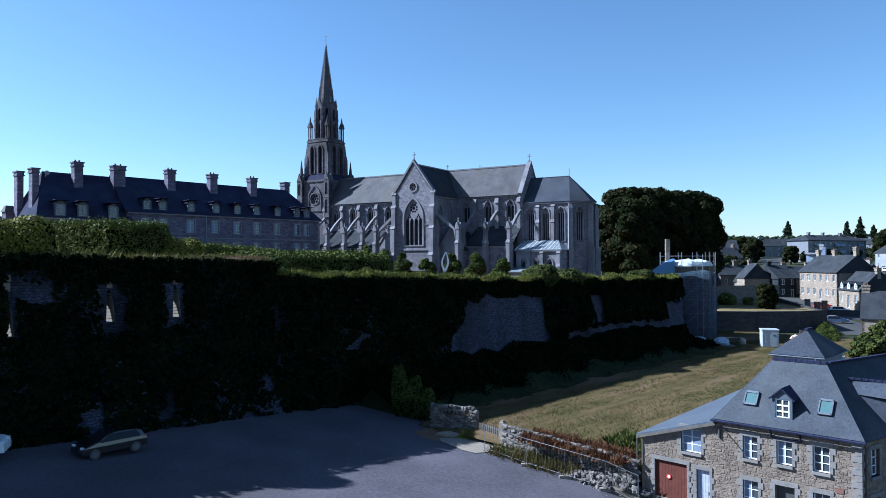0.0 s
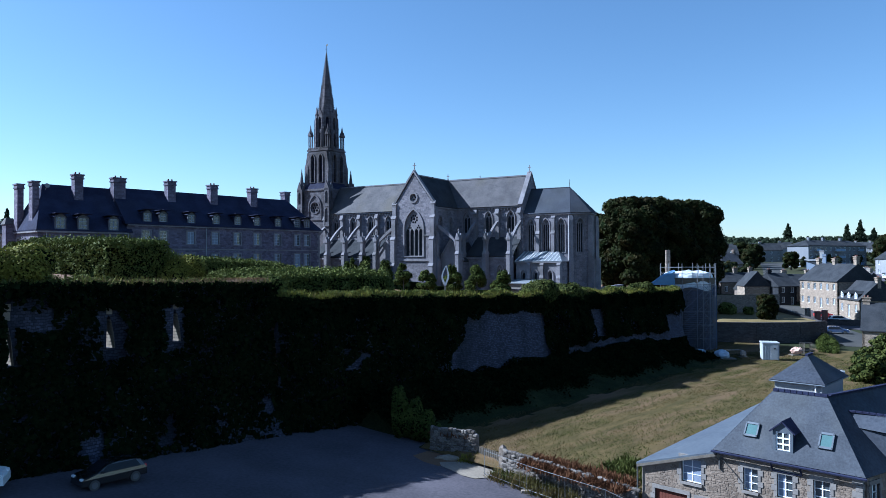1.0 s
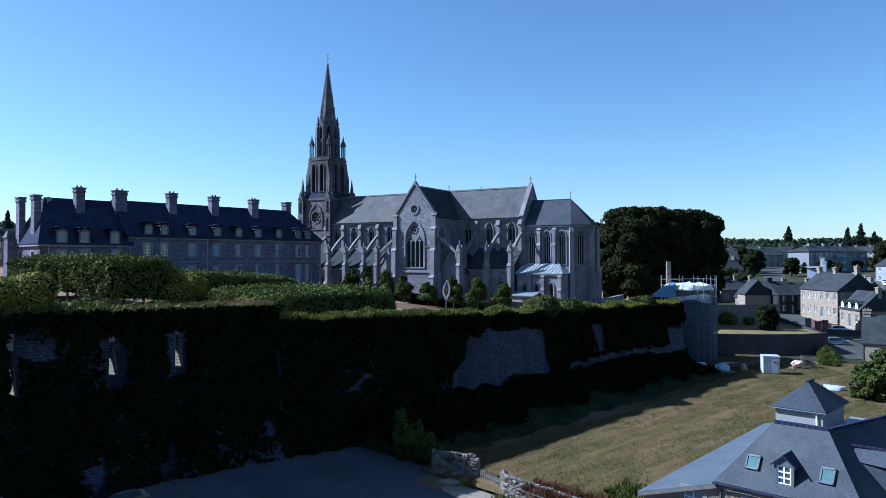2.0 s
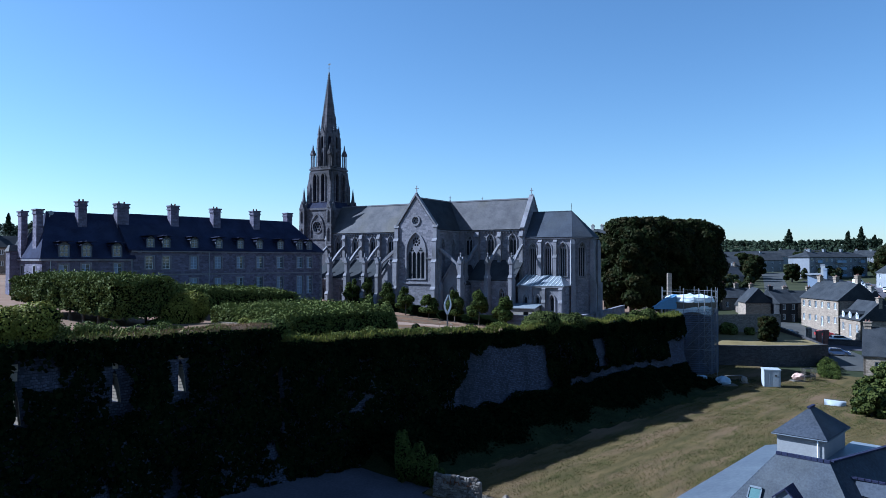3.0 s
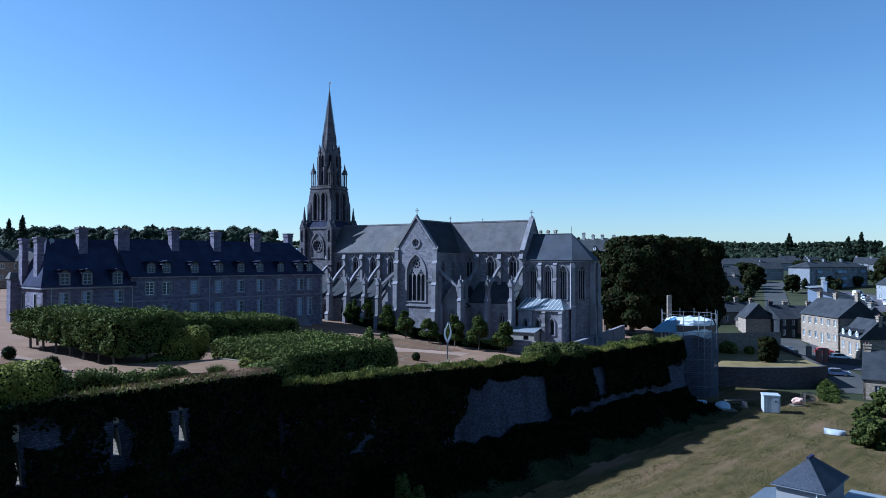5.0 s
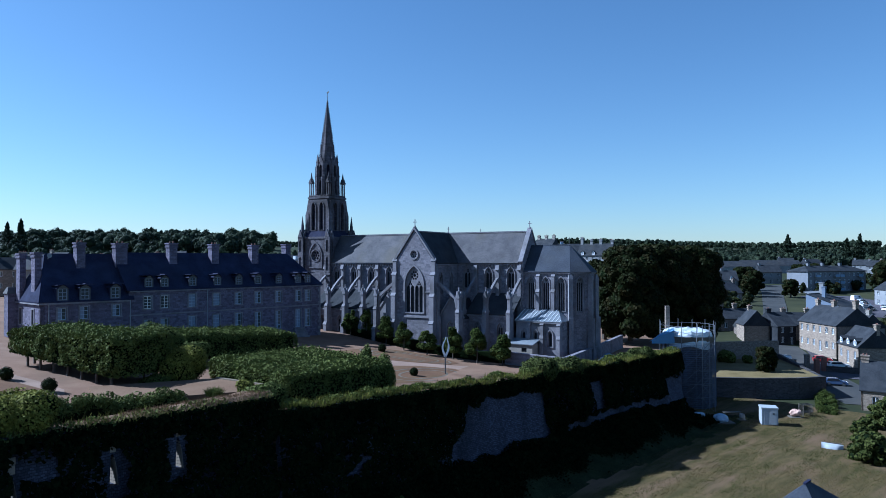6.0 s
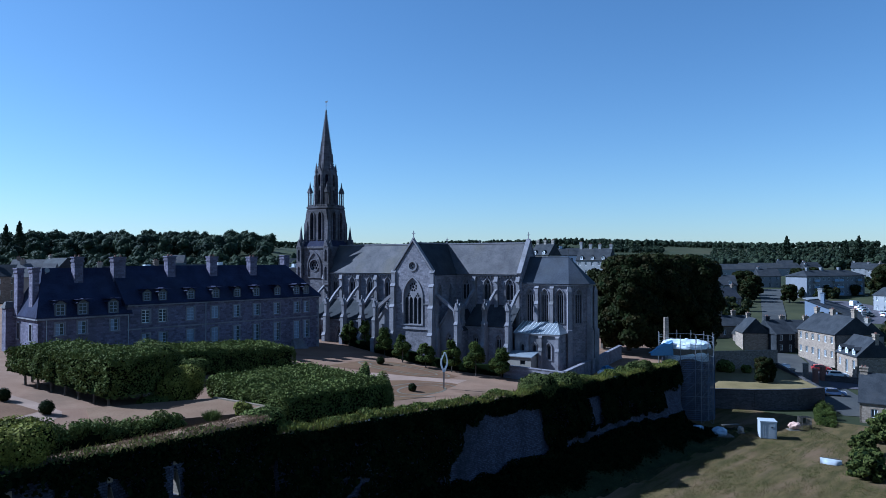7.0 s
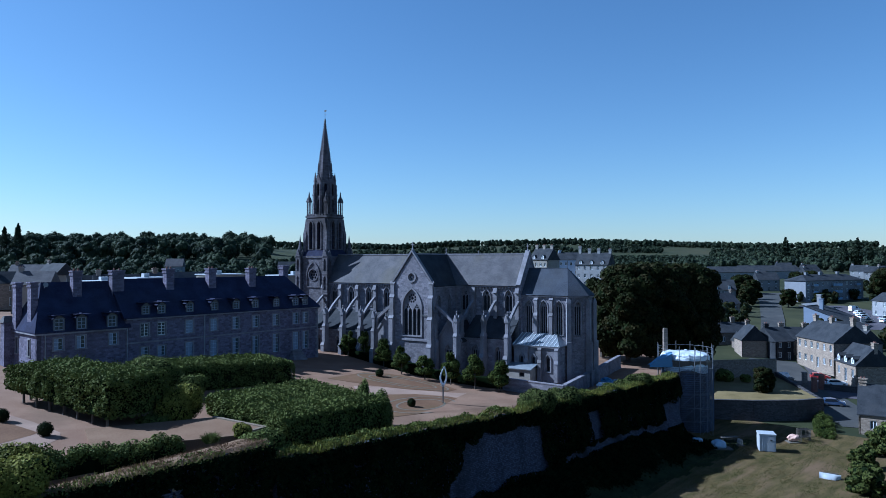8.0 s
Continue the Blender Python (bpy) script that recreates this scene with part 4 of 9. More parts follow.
    for x in (17.35, 19.4, 22.0):
        stepped_buttress(ch, x, -6.2, 4.9, 0.5, 0.5, None, (0.6,))
    part("sacristy_cornice", box(15.1, 22.4, -6.45, -6.2, 4.85, 5.1), DRESSED, ch)
    bm = bmesh.new()
    slab(bm, [(15.0, -6.5, 5.1), (22.5, -6.5, 5.1), (20.6, -2.8, 6.6), (15.0, -2.8, 6.6)], 0.1)
    slab(bm, [(22.5, -6.5, 5.1), (22.5, -2.8, 5.1), (20.6, -2.8, 6.6)], 0.1)
    roof = part("sacristy_roof", bm, ZINC, ch, "pale standing-seam zinc roof")
    bm = bmesh.new()
    for k in range(13):
        x = 15.2 + k * 0.58
        top = -2.85 if x < 20.5 else -2.85 - (x - 20.5) * 1.9
        f = (top + 6.5) / 3.7
        rod(bm, (x, -6.5, 5.14), (x, top, 5.14 + 1.5 * f), 0.035, 4)
    part("seam", bm, WHITE_PAINT, roof)
    # low annex
    part("annex_wall", plate(bmesh.new(), rect(15.0, 18.9, -1, 1.95), [rect(17.2, 18.0, 0.8, 1.4)], -8.7, -8.4), ROUGHCAST_BEIGE, ch)
    part("annex_wall", box(18.6, 18.9, -8.4, -6.2, -1, 1.95), ROUGHCAST_BEIGE, ch)
    part("annex_window", box(17.2, 18.0, -8.5, -8.44, 0.8, 1.4), GLASS_DARK, ch)
    part("annex_roof", slab(bmesh.new(), [(14.8, -8.95, 1.95), (19.1, -8.95, 1.95), (19.1, -6.2, 2.5), (14.8, -6.2, 2.5)], 0.12), ZINC, ch)
    tower(ch)
    return ch


def turret(parent, x, y, z0, z1, z2, w=1.1):
    """A slim corner turret: shaft, little gables and a pointed cap."""
    bm = taper(bmesh.new(), x, y, z0, z1, w * 0.8, w * 0.74)
    for za, zb in ((z1 - 7.0, z1 - 6.6), (z1 - 3.4, z1 - 3.05), (z1 - 0.3, z1)):
        taper(bm, x, y, za, zb, w * 1.12, w * 1.02)
    for k in range(4):
        mm = Matrix.Translation((x, y, 0)) @ Matrix.Rotation(k * math.pi / 2, 4, "Z")
        plate(bm, rect(-w * 0.5, w * 0.5, z1 - 3.05, z1 - 0.3), [arch(0, z1 - 2.8, w * 0.5, 2.2, 5)], -w * 0.52, -w * 0.38, mm)
        plate(bm, rect(-w * 0.52, w * 0.52, z1 - 6.6, z1 - 3.4), [arch(0, z1 - 6.2, w * 0.5, 2.5, 5)], -w * 0.54, -w * 0.38, mm)
        plate(bm, [(-w * 0.46, z1 - 0.1), (w * 0.46, z1 - 0.1), (0, z1 + w * 1.1)], (), -w * 0.6, -w * 0.42, mm)
    ngon_shaft(bm, x, y, z1, z2, w * 0.46, 0.03, 8)
    part("pinnacle", bm, TOWER_STONE, parent)


def tower(ch):
    tx = -26.4
    T0 = Matrix.Translation((tx, 0, 0))
    # lower stage with a round window on each side
    for k in range(4):
        mm = T0 @ Matrix.Rotation(k * math.pi / 2, 4, "Z")
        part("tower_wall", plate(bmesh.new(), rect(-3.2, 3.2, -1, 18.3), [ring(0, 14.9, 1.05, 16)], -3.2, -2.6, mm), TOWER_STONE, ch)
        bm = bmesh.new()
        plate(bm, arch(0, 12.6, 3.3, 4.9, 8), [arch(0, 12.8, 2.7, 4.3, 8)], -3.36, -3.2, mm)
        plate(bm, ring(0, 14.9, 1.2, 18), [ring(0, 14.9, 1.0, 18)], -3.3, -3.1, mm)
        spokes = [ring(0.58 * math.cos(j * math.pi / 3), 14.9 + 0.58 * math.sin(j * math.pi / 3), 0.24, 8) for j in range(6)]
        plate(bm, ring(0, 14.9, 1.05, 18), [ring(0, 14.9, 0.24, 8), *spokes], -3.0, -2.9, mm)
        w_ = part("round_window", bm, TOWER_STONE, ch)
        part("glass", plate(bmesh.new(), ring(0, 14.9, 1.05), (), -2.8, -2.76, mm), GLASS_DARK, w_)
        # belfry with paired lancets
        z0, z1 = 18.3, 25.2
        hs = [arch(s * 0.95, z0 + 1.3, 0.85, 5.1, 6) for s in (-1, 1)]
        part("belfry_wall", plate(bmesh.new(), [(-2.7, z0), (2.7, z0), (2.7, 22.9), (2.25, z1), (-2.25, z1), (-2.7, 22.9)], hs, -2.7, -2.2, mm), TOWER_STONE, ch)
        for s in (-1, 1):
            bm = bmesh.new()
            plate(bm, arch(s * 0.95, z0 + 1.3, 0.85, 5.1, 6, 0.2), [arch(s * 0.95, z0 + 1.3, 0.85, 5.1, 6)], -2.84, -2.7, mm)
            lancet = part("lancet", bm, TOWER_STONE, ch)
            bm = bmesh.new()
            for j in range(13):
                zz = z0 + 1.45 + j * 0.36
                wz = 0.42 if j < 10 else 0.42 - (j - 9) * 0.1
                solid(bm, [(s * 0.95 - wz, -2.55, zz), (s * 0.95 + wz, -2.55, zz), (s * 0.95 + wz, -2.3, zz + 0.2), (s * 0.95 - wz, -2.3, zz + 0.2)], [(0, 1, 2, 3)], mm)
            part("louvre", bm, SLATE_DARK, lancet)
        stp = Matrix.Translation((tx, 0, 0)) @ Matrix.Rotation(k * math.pi / 2, 4, "Z")
        bm = bmesh.new()
        solid(bm, [(-3.3, -3.3, 18.1), (3.3, -3.3, 18.1), (2.7, -2.7, 19.5), (-2.7, -2.7, 19.5)], [(0, 1, 2, 3)], stp)
        part("weathering", bm, SLATE_DARK, ch)
    bm = taper(bmesh.new(), tx, 0, 18.0, 18.35, 6.7, 6.7)
    part("string_course", bm, TOWER_STONE, ch)
    # dark box added inside as painted shade behind the lancets
    part("belfry_core", taper(bmesh.new(), tx, 0, 18.4, 25.1, 4.3, 3.9), SLATE_DARK, ch)
    for sx in (-1, 1):
        for sy in (-1, 1):
            turret(ch, tx + sx * 3.2, sy * 3.2, -1, 18.4, 22.2, 1.15)
            bm = bmesh.new()
            taper(bm, tx + sx * 2.45, sy * 2.45, 18.3, 22.4, 0.8, 0.75)
            taper(bm, tx + sx * 2.45, sy * 2.45, 22.4, 24.2, 0.75, 0.1)
            part("corner_buttress", bm, TOWER_STONE, ch)
    # gallery
    bm = taper(bmesh.new(), tx, 0, 25.1, 25.45, 4.4, 5.0)
    taper(bm, tx, 0, 25.45, 25.75, 5.05, 5.05)
    part("gallery", bm, TOWER_STONE, ch)
    for k in range(4):
        mm = T0 @ Matrix.Rotation(k * math.pi / 2, 4, "Z")
        part("balustrade", plate(bmesh.new(), rect(-2.3, 2.3, 25.7, 26.08), [ring(-2.1 + 0.35 * j, 25.9, 0.1, 8) for j in range(13)], -2.45, -2.3, mm), TOWER_STONE, ch)
    for sx in (-1, 1):
        for sy in (-1, 1):
            x, y = tx + sx * 2.05, sy * 2.05
            bm = bmesh.new()
            for ox in (-0.22, 0.22):
                for oy in (-0.22, 0.22):
                    taper(bm, x + ox, y + oy, 25.7, 28.3, 0.15, 0.15)
            taper(bm, x, y, 28.3, 28.55, 0.78, 0.78)
            for j in range(4):
                plate(bm, [(-0.36, 28.5), (0.36, 28.5), (0, 29.2)], (), -0.4, -0.3, Matrix.Translation((x, y, 0)) @ Matrix.Rotation(j * math.pi / 2, 4, "Z"))
            ngon_shaft(bm, x, y, 28.55, 30.4, 0.34, 0.02, 8)
            part("gallery_pinnacle", bm, TOWER_STONE, ch)
    # eight-sided lantern
    r = 2.05
    # dark shaft added inside to paint the shade behind the lantern openings
    part("lantern_core", ngon_shaft(bmesh.new(), tx, 0, 25.7, 33.2, 1.6, 1.3), SLATE_DARK, ch)
    for k in range(8):
        a = k * math.pi / 4
        mm = T0 @ Matrix.Rotation(a, 4, "Z")
        half = r * math.sin(math.pi / 8)
        ap = r * math.cos(math.pi / 8)
        ol = [(-half, 25.7), (half, 25.7), (half * 0.86, 32.0), (0, 33.4), (-half * 0.86, 32.0)]
        part("lantern_wall", plate(bmesh.new(), ol, [arch(0, 26.5, half * 0.72, 2.4, 5), arch(0, 29.5, half * 0.72, 2.3, 5)], -ap, -ap + 0.3, mm), TOWER_STONE, ch)
        bm = bmesh.new()
        mb = T0 @ Matrix.Rotation(a + math.pi / 8, 4, "Z")
        taper(bm, 0, -r - 0.02, 25.7, 31.6, 0.5, 0.36, 0.62, 0.36, mb)
        taper(bm, 0, -r - 0.02, 29.6, 30.0, 0.52, 0.4, 0.62, 0.4, mb)
        taper(bm, 0, -r + 0.12, 31.6, 32.4, 0.34, 0.28, 0.34, 0.28, mb)
        taper(bm, 0, -r + 0.12, 32.3, 32.5, 0.46, 0.4, 0.46, 0.4, mb)
        taper(bm, 0, -r + 0.12, 32.5, 33.9, 0.3, 0.02, 0.3, 0.02, mb)
        for u in (-0.42, 0.42):
            taper(bm, u, -ap - 0.04, 25.7, 29.2, 0.17, 0.14, 0.3, 0.2, mm)
            taper(bm, u, -ap - 0.04, 29.2, 30.0, 0.17, 0.02, 0.2, 0.02, mm)
        part("lantern_buttress", bm, TOWER_STONE, ch)
    # spire
    bm = ngon_shaft(bmesh.new(), tx, 0, 32.6, 43.7, 1.5, 0.09)
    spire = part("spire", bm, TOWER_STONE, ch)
    bm = bmesh.new()
    for k in range(8):
        a = math.pi / 8 + k * math.pi / 4
        for j in range(24):
            t = (j + 0.5) / 24
            rr = 1.5 + (0.09 - 1.5) * t
            s = 0.19 * (1 - 0.55 * t)
            taper(bm, 0, -(rr + s * 0.5), 32.6 + 11.1 * t - s * 0.4, 32.6 + 11.1 * t + s * 0.7, s, s * 0.5, s * 1.5, s * 0.9, T0 @ Matrix.Rotation(a + math.pi / 2, 4, "Z"))
    tagged(part("crocket", bm, TOWER_STONE, spire), kind="stuff")
    for k in range(4):
        for zz, s in ((34.6, 0.9), (37.2, 0.6)):
            rr = (1.5 - (zz - 32.6) / 11.1 * 1.41) * math.cos(math.pi / 8)
            mm = T0 @ Matrix.Rotation(k * math.pi / 2 + (0 if s == 1 else math.pi / 4), 4, "Z")
            bm = plate(bmesh.new(), [(-0.32 * s, zz - 0.6 * s), (0.32 * s, zz - 0.6 * s), (0.32 * s, zz + 0.5 * s), (0, zz + 1.3 * s), (-0.32 * s, zz + 0.5 * s)], [arch(0, zz - 0.45 * s, 0.32 * s, 0.9 * s, 4)], -rr - 0.16 * s, -rr + 0.35 * s, mm)
            part("lucarne", bm, TOWER_STONE, spire)
    bm = ngon_shaft(bmesh.new(), tx, 0, 43.5, 44.0, 0.2, 0.12)
    rod(bm, (tx, 0, 43.8), (tx, 0, 45.5), 0.035)
    rod(bm, (tx - 0.3, 0, 44.8), (tx + 0.3, 0, 44.8), 0.03)
    solid(bm, [(tx - 0.05, -0.02, 45.3), (tx + 0.4, -0.02, 45.45), (tx + 0.32, -0.02, 45.75), (tx - 0.2, -0.02, 45.6)], [(0, 1, 2, 3)])
    part("weathercock", bm, IRON, spire)


church()

# ---- the chateau ----
# curtain colour that also holds the sky's reflection in the glass
CURTAIN = plain("pale_curtain", (0.182, 0.210, 0.280), 0.6)
DORMER_GREY = plain("weathered_dormer_boards", (0.075, 0.08, 0.095), 0.7)
def casement(parent, m, cx, z0, w, h, y=0.0, rows=3, surround=0.18, frame_mat=None, stone=None, name="window", sill=True, blind=0):
    """A two-leaf window in a hole of a wall whose face is at y: stone surround, painted frame with bars, panes."""
    bm = bmesh.new()
    s = surround
    plate(bm, rect(cx - w / 2 - s, cx + w / 2 + s, z0 - s * 0.6, z0 + h + s), [rect(cx - w / 2, cx + w / 2, z0, z0 + h)], y - 0.05, y + 0.06, m)
    if sill:
        bx(bm, cx - w / 2 - s - 0.05, cx + w / 2 + s + 0.05, y - 0.13, y + 0.05, z0 - 0.14, z0, m)
    win = part(name, bm, stone or DRESSED, parent)
    bm = bmesh.new()
    t = 0.055
    ga = (w - 3 * t) / 2
    tb = 0.035
    rh = (h - 2 * t - tb * (rows - 1)) / rows
    holes = []
    for c in range(2):
        for r in range(rows):
            xa = cx - w / 2 + t + c * (ga + t)
            za = z0 + t + r * (rh + tb)
            holes.append(rect(xa, xa + ga, za + 0.0, za + rh))
    plate(bm, rect(cx - w / 2, cx + w / 2, z0, z0 + h), holes, y + 0.12, y + 0.18, m)
    part("window_frame", bm, frame_mat or WHITE_PAINT, win)
    part("pane", plate(bmesh.new(), rect(cx - w / 2, cx + w / 2, z0, z0 + h), (), y + 0.16, y + 0.17, m), PANE, win)
    if blind:
        # pale curtain drawn over one leaf or both, blued for sky mirrored in the pane
        xa, xb = (cx - w / 2 + t, cx + w / 2 - t) if blind == 2 else (cx - w / 2 + t, cx - t / 2)
        part("curtain", plate(bmesh.new(), rect(xa, xb, z0 + t, z0 + h - t), (), y + 0.135, y + 0.155, m), CURTAIN, win)
    return win


def wall_with_windows(parent, x0, x1, z0, z1, wins, m=None, mat=None, thick=0.5, name="wall"):
    holes = [rect(x - w / 2, x + w / 2, a, a + h) for x, a, w, h in wins]
    return part(name, plate(bmesh.new(), rect(x0, x1, z0, z1), holes, 0, thick, m), mat, parent)


def chimney_stack(parent, x, y, z0, z1, w, d, mat, pots=2, pot_mat=None, name="chimney"):
    bm = box(x - w / 2, x + w / 2, y - d / 2, y + d / 2, z0, z1 - 0.45)
    bx(bm, x - w / 2 - 0.1, x + w / 2 + 0.1, y - d / 2 - 0.1, y + d / 2 + 0.1, z1 - 0.62, z1 - 0.45)
    bx(bm, x - w / 2 - 0.04, x + w / 2 + 0.04, y - d / 2 - 0.04, y + d / 2 + 0.04, z1 - 0.45, z1 - 0.16)
    bx(bm, x - w / 2 - 0.14, x + w / 2 + 0.14, y - d / 2 - 0.14, y + d / 2 + 0.14, z1 - 0.16, z1)
    ch = part(name, bm, mat, parent)
    if pots:
        bm = bmesh.new()
        for k in range(pots):
            px = x + (k - (pots - 1) / 2) * w / max(pots, 1) * 0.9
            ngon_shaft(bm, px, y, z1, z1 + 0.28, 0.12, 0.09, 8)
        part("chimney_pot", bm, pot_mat or BRICK_RED, ch)
    return ch


def dormer(parent, x, z0, slope, y0, zeave, w=0.95, h=1.15, mat=None, front=None, rows=3, m=None, hood=False, sash=None):
    """A small gabled dormer that stands on a roof slope; y0 is the eave line, slope the roof's rise for one unit inwards."""
    depth = (h + 0.75) / slope + 0.1
    yf = y0 + max(0.0, (z0 - zeave) / slope) - 0.05
    bm = bmesh.new()
    out = [(x - w / 2 - 0.14, z0 - 0.1), (x + w / 2 + 0.14, z0 - 0.1), (x + w / 2 + 0.14, z0 + h), (x, z0 + h + 0.42), (x - w / 2 - 0.14, z0 + h)]
    plate(bm, out, [rect(x - w / 2, x + w / 2, z0, z0 + h - 0.08)], yf, yf + 0.14, m)
    d = part("dormer", bm, front or BLUE_WHITE, parent)
    bm = bmesh.new()
    bx(bm, x - w / 2 - 0.12, x - w / 2, yf + 0.14, yf + depth, z0 - 0.2, z0 + h, m)
    bx(bm, x + w / 2, x + w / 2 + 0.12, yf + 0.14, yf + depth, z0 - 0.2, z0 + h, m)
    part("cheek", bm, mat or SLATE_DARK, d)
    bm = bmesh.new()
    put = (lambda p: m @ Vector(p)) if m else Vector
    for s in (-1, 1):
        slab(bm, [put((x + s * (w / 2 + 0.3), yf - 0.12, z0 + h - 0.08)), put((x, yf - 0.12, z0 + h + 0.5)), put((x, yf + depth + 0.3, z0 + h + 0.5)), put((x + s * (w / 2 + 0.3), yf + depth, z0 + h - 0.08))], 0.07)
    if hood:
        # broad slated hood that rises forward over the window
        slab(bm, [put((x - w / 2 - 0.35, yf - 0.75, z0 + h + 0.42)), put((x + w / 2 + 0.35, yf - 0.75, z0 + h + 0.42)), put((x + w / 2 + 0.25, yf + depth + 0.2, z0 + h + 0.34)), put((x - w / 2 - 0.25, yf + depth + 0.2, z0 + h + 0.34))], 0.08)
    part("dormer_roof", bm, mat or SLATE_DARK, d)
    bm = bmesh.new()
    t = 0.07
    ga, rh = (w - 3 * t) / 2, (h - 0.08 - t * (rows + 1)) / rows
    plate(bm, rect(x - w / 2, x + w / 2, z0, z0 + h - 0.08), [rect(x - w / 2 + t + c * (ga + t), x - w / 2 + t + c * (ga + t) + ga, z0 + t + r * (rh + t), z0 + t + r * (rh + t) + rh) for c in range(2) for r in range(rows)], yf + 0.05, yf + 0.1, m)
    part("window_frame", bm, sash or WHITE_PAINT, d)
    part("pane", plate(bmesh.new(), rect(x - w / 2, x + w / 2, z0, z0 + h - 0.08), (), yf + 0.09, yf + 0.1, m), PANE, d)
    return d


def chateau():
    ct = thing("chateau", spot(-47.5, 82.3, 0, 48.5), "long granite chateau with steep dark slate roofs and tall chimneys", "chateau")
    depth = 8.8
    # lower west wing
    first = [(2.4, 17.85, 1.0, 1.4), (4.97, 17.85, 1.0, 1.5), (8.87, 17.95, 1.0, 1.45)]
    wall_with_windows(ct, 0, 10.45, 9, 20.1, first, None, CHATEAU_STONE)
    for x, z, w, h in first:
        casement(ct, None, x, z, w, h, 0, 3, frame_mat=BLUE_WHITE, blind=1)
    ends = [(-6.6, 17.2, 0.7, 1.9), (-2.4, 17.2, 0.7, 1.9)]
    mm = R90.inverted()
    wall_with_windows(ct, -depth, 0, 9, 20.1, ends, mm, CHATEAU_STONE)
    for x, z, w, h in ends:
        casement(ct, mm, x, z, w, h, 0, 4, frame_mat=IRON)
    part("wall", box(0.5, 10.45, depth - 0.5, depth, 9, 20.1), CHATEAU_STONE, ct)
    bm = bmesh.new()
    hip_roof(bm, 0, 10.75, 0, depth, 20.1, 25.9, 2.2, 0, 0.3)
    part("roof", bm, SLATE_DARK, ct)
    bm = box(-0.25, 10.45, -0.28, 0, 19.75, 20.0)
    bx(bm, -0.28, 0, 0, depth, 19.75, 20.0)
    part("cornice", bm, DRESSED, ct)
    for x in (2.38, 4.96, 8.65):
        dormer(ct, x, 20.25, 1.25, -0.3, 20.1, 1.0, 1.45, SLATE_DARK, DORMER_GREY, 3, hood=True, sash=CURTAIN)
    # main range
    xs = (12.96, 15.28, 19.25, 22.95, 26.49, 29.84, 33.45, 37.16, 39.02)
    first = [(x, 18.65, 1.05, 1.65) for x in xs]
    ground_doors = [(x, 15.9 if x < 16 else 14.6, 1.05, 1.3 if x < 16 else 2.7) for x in xs]
    wall_with_windows(ct, 10.45, 41.5, 9, 21.2, first + ground_doors, None, CHATEAU_STONE)
    for x, z, w, h in first:
        casement(ct, None, x, z, w, h, 0, 4, frame_mat=WHITE_PAINT if x in (12.96, 15.28) else BLUE_WHITE, blind=0 if x in (12.96, 15.28) else 2 if x in (19.25, 22.95) else 1)
    for x, z, w, h in ground_doors:
        casement(ct, None, x, z, w, h, 0, 5 if h > 2 else 3, frame_mat=BLUE_WHITE, name="french_window", sill=h < 2, blind=2 if x in (19.25, 22.95, 37.16) else 1)
    part("wall", box(41.0, 41.5, 0.5, depth, 9, 21.2), CHATEAU_STONE, ct)
    part("wall", box(10.45, 41.0, depth - 0.5, depth, 9, 21.2), CHATEAU_STONE, ct)
    part("gable_wall", plate(bmesh.new(), [(0.1, 20.0), (depth - 0.1, 20.0), (depth - 0.1, 21.2), (depth / 2, 26.0), (0.1, 21.2)], (), -0.2, 0.2, Matrix.Translation((10.6, 0, 0)) @ R90), CHATEAU_STONE, ct)
    bm = bmesh.new()
    hip_roof(bm, 10.4, 41.5, 0, depth, 21.2, 26.1, 0, 3.6, 0.3)
    part("roof", bm, SLATE_DARK, ct)
    bm = box(10.45, 41.8, -0.28, 0, 20.9, 21.12)
    bx(bm, 10.45, 41.6, -0.08, 0, 17.8, 17.98)
    bx(bm, 41.5, 41.78, 0, depth, 20.9, 21.12)
    part("cornice", bm, DRESSED, ct)
    for k in range(18):
        part("quoin", box(41.3 if k % 2 else 41.05, 41.56, -0.06, 0.3, 12 + k * 0.5, 12.46 + k * 0.5), DRESSED, ct)
    for x in (13.1, 15.27, 19.32, 23.11, 26.57, 29.83, 33.55, 37.15, 39.02):
        dormer(ct, x, 21.55, 1.07, -0.3, 21.2, 0.85, 1.15, SLATE_DARK, DORMER_GREY, 3, hood=True, sash=CURTAIN)
    for x, w, z in ((5.65, 1.05, 27.3), (10.75, 1.55, 27.3), (17.95, 1.15, 27.45), (24.45, 1.15, 27.4), (31.2, 1.15, 27.4)):
        chimney_stack(ct, x, depth / 2 - 1.0, 22.0, z, w, 1.05, CHATEAU_STONE, 2)
    chimney_stack(ct, 0.05, 6.7, 19.8, 25.9, 0.7, 1.2, CHATEAU_STONE, 0, name="tall_chimney")
    chimney_stack(ct, 0.5, 2.9, 20.2, 26.0, 0.75, 1.2, CHATEAU_STONE, 0, name="tall_chimney")
    chimney_stack(ct, 39.9, 7.0, 21.0, 27.7, 1.0, 1.2, CHATEAU_STONE, 0, name="tall_chimney")
    # dish aerial on the west hip
    bm = ngon_shaft(bmesh.new(), 0, 0, 0, 0.1, 0.24, 0.3, 12)
    rod(bm, (0, 0, 0), (0, -0.3, -0.5), 0.04)
    part("dish_aerial", bm, ROUGHCAST, ct, at=Matrix.Translation((2.1, 3.4, 25.6)) @ Matrix.Rotation(radians(75), 4, "X"))
    # rainwater pipes
    for x, z in ((0.9, 20.0), (10.6, 20.1), (21.5, 21.1)):
        part("rainwater_pipe", rod(bmesh.new(), (x, -0.1, 12), (x, -0.1, z), 0.055), ZINC, ct)
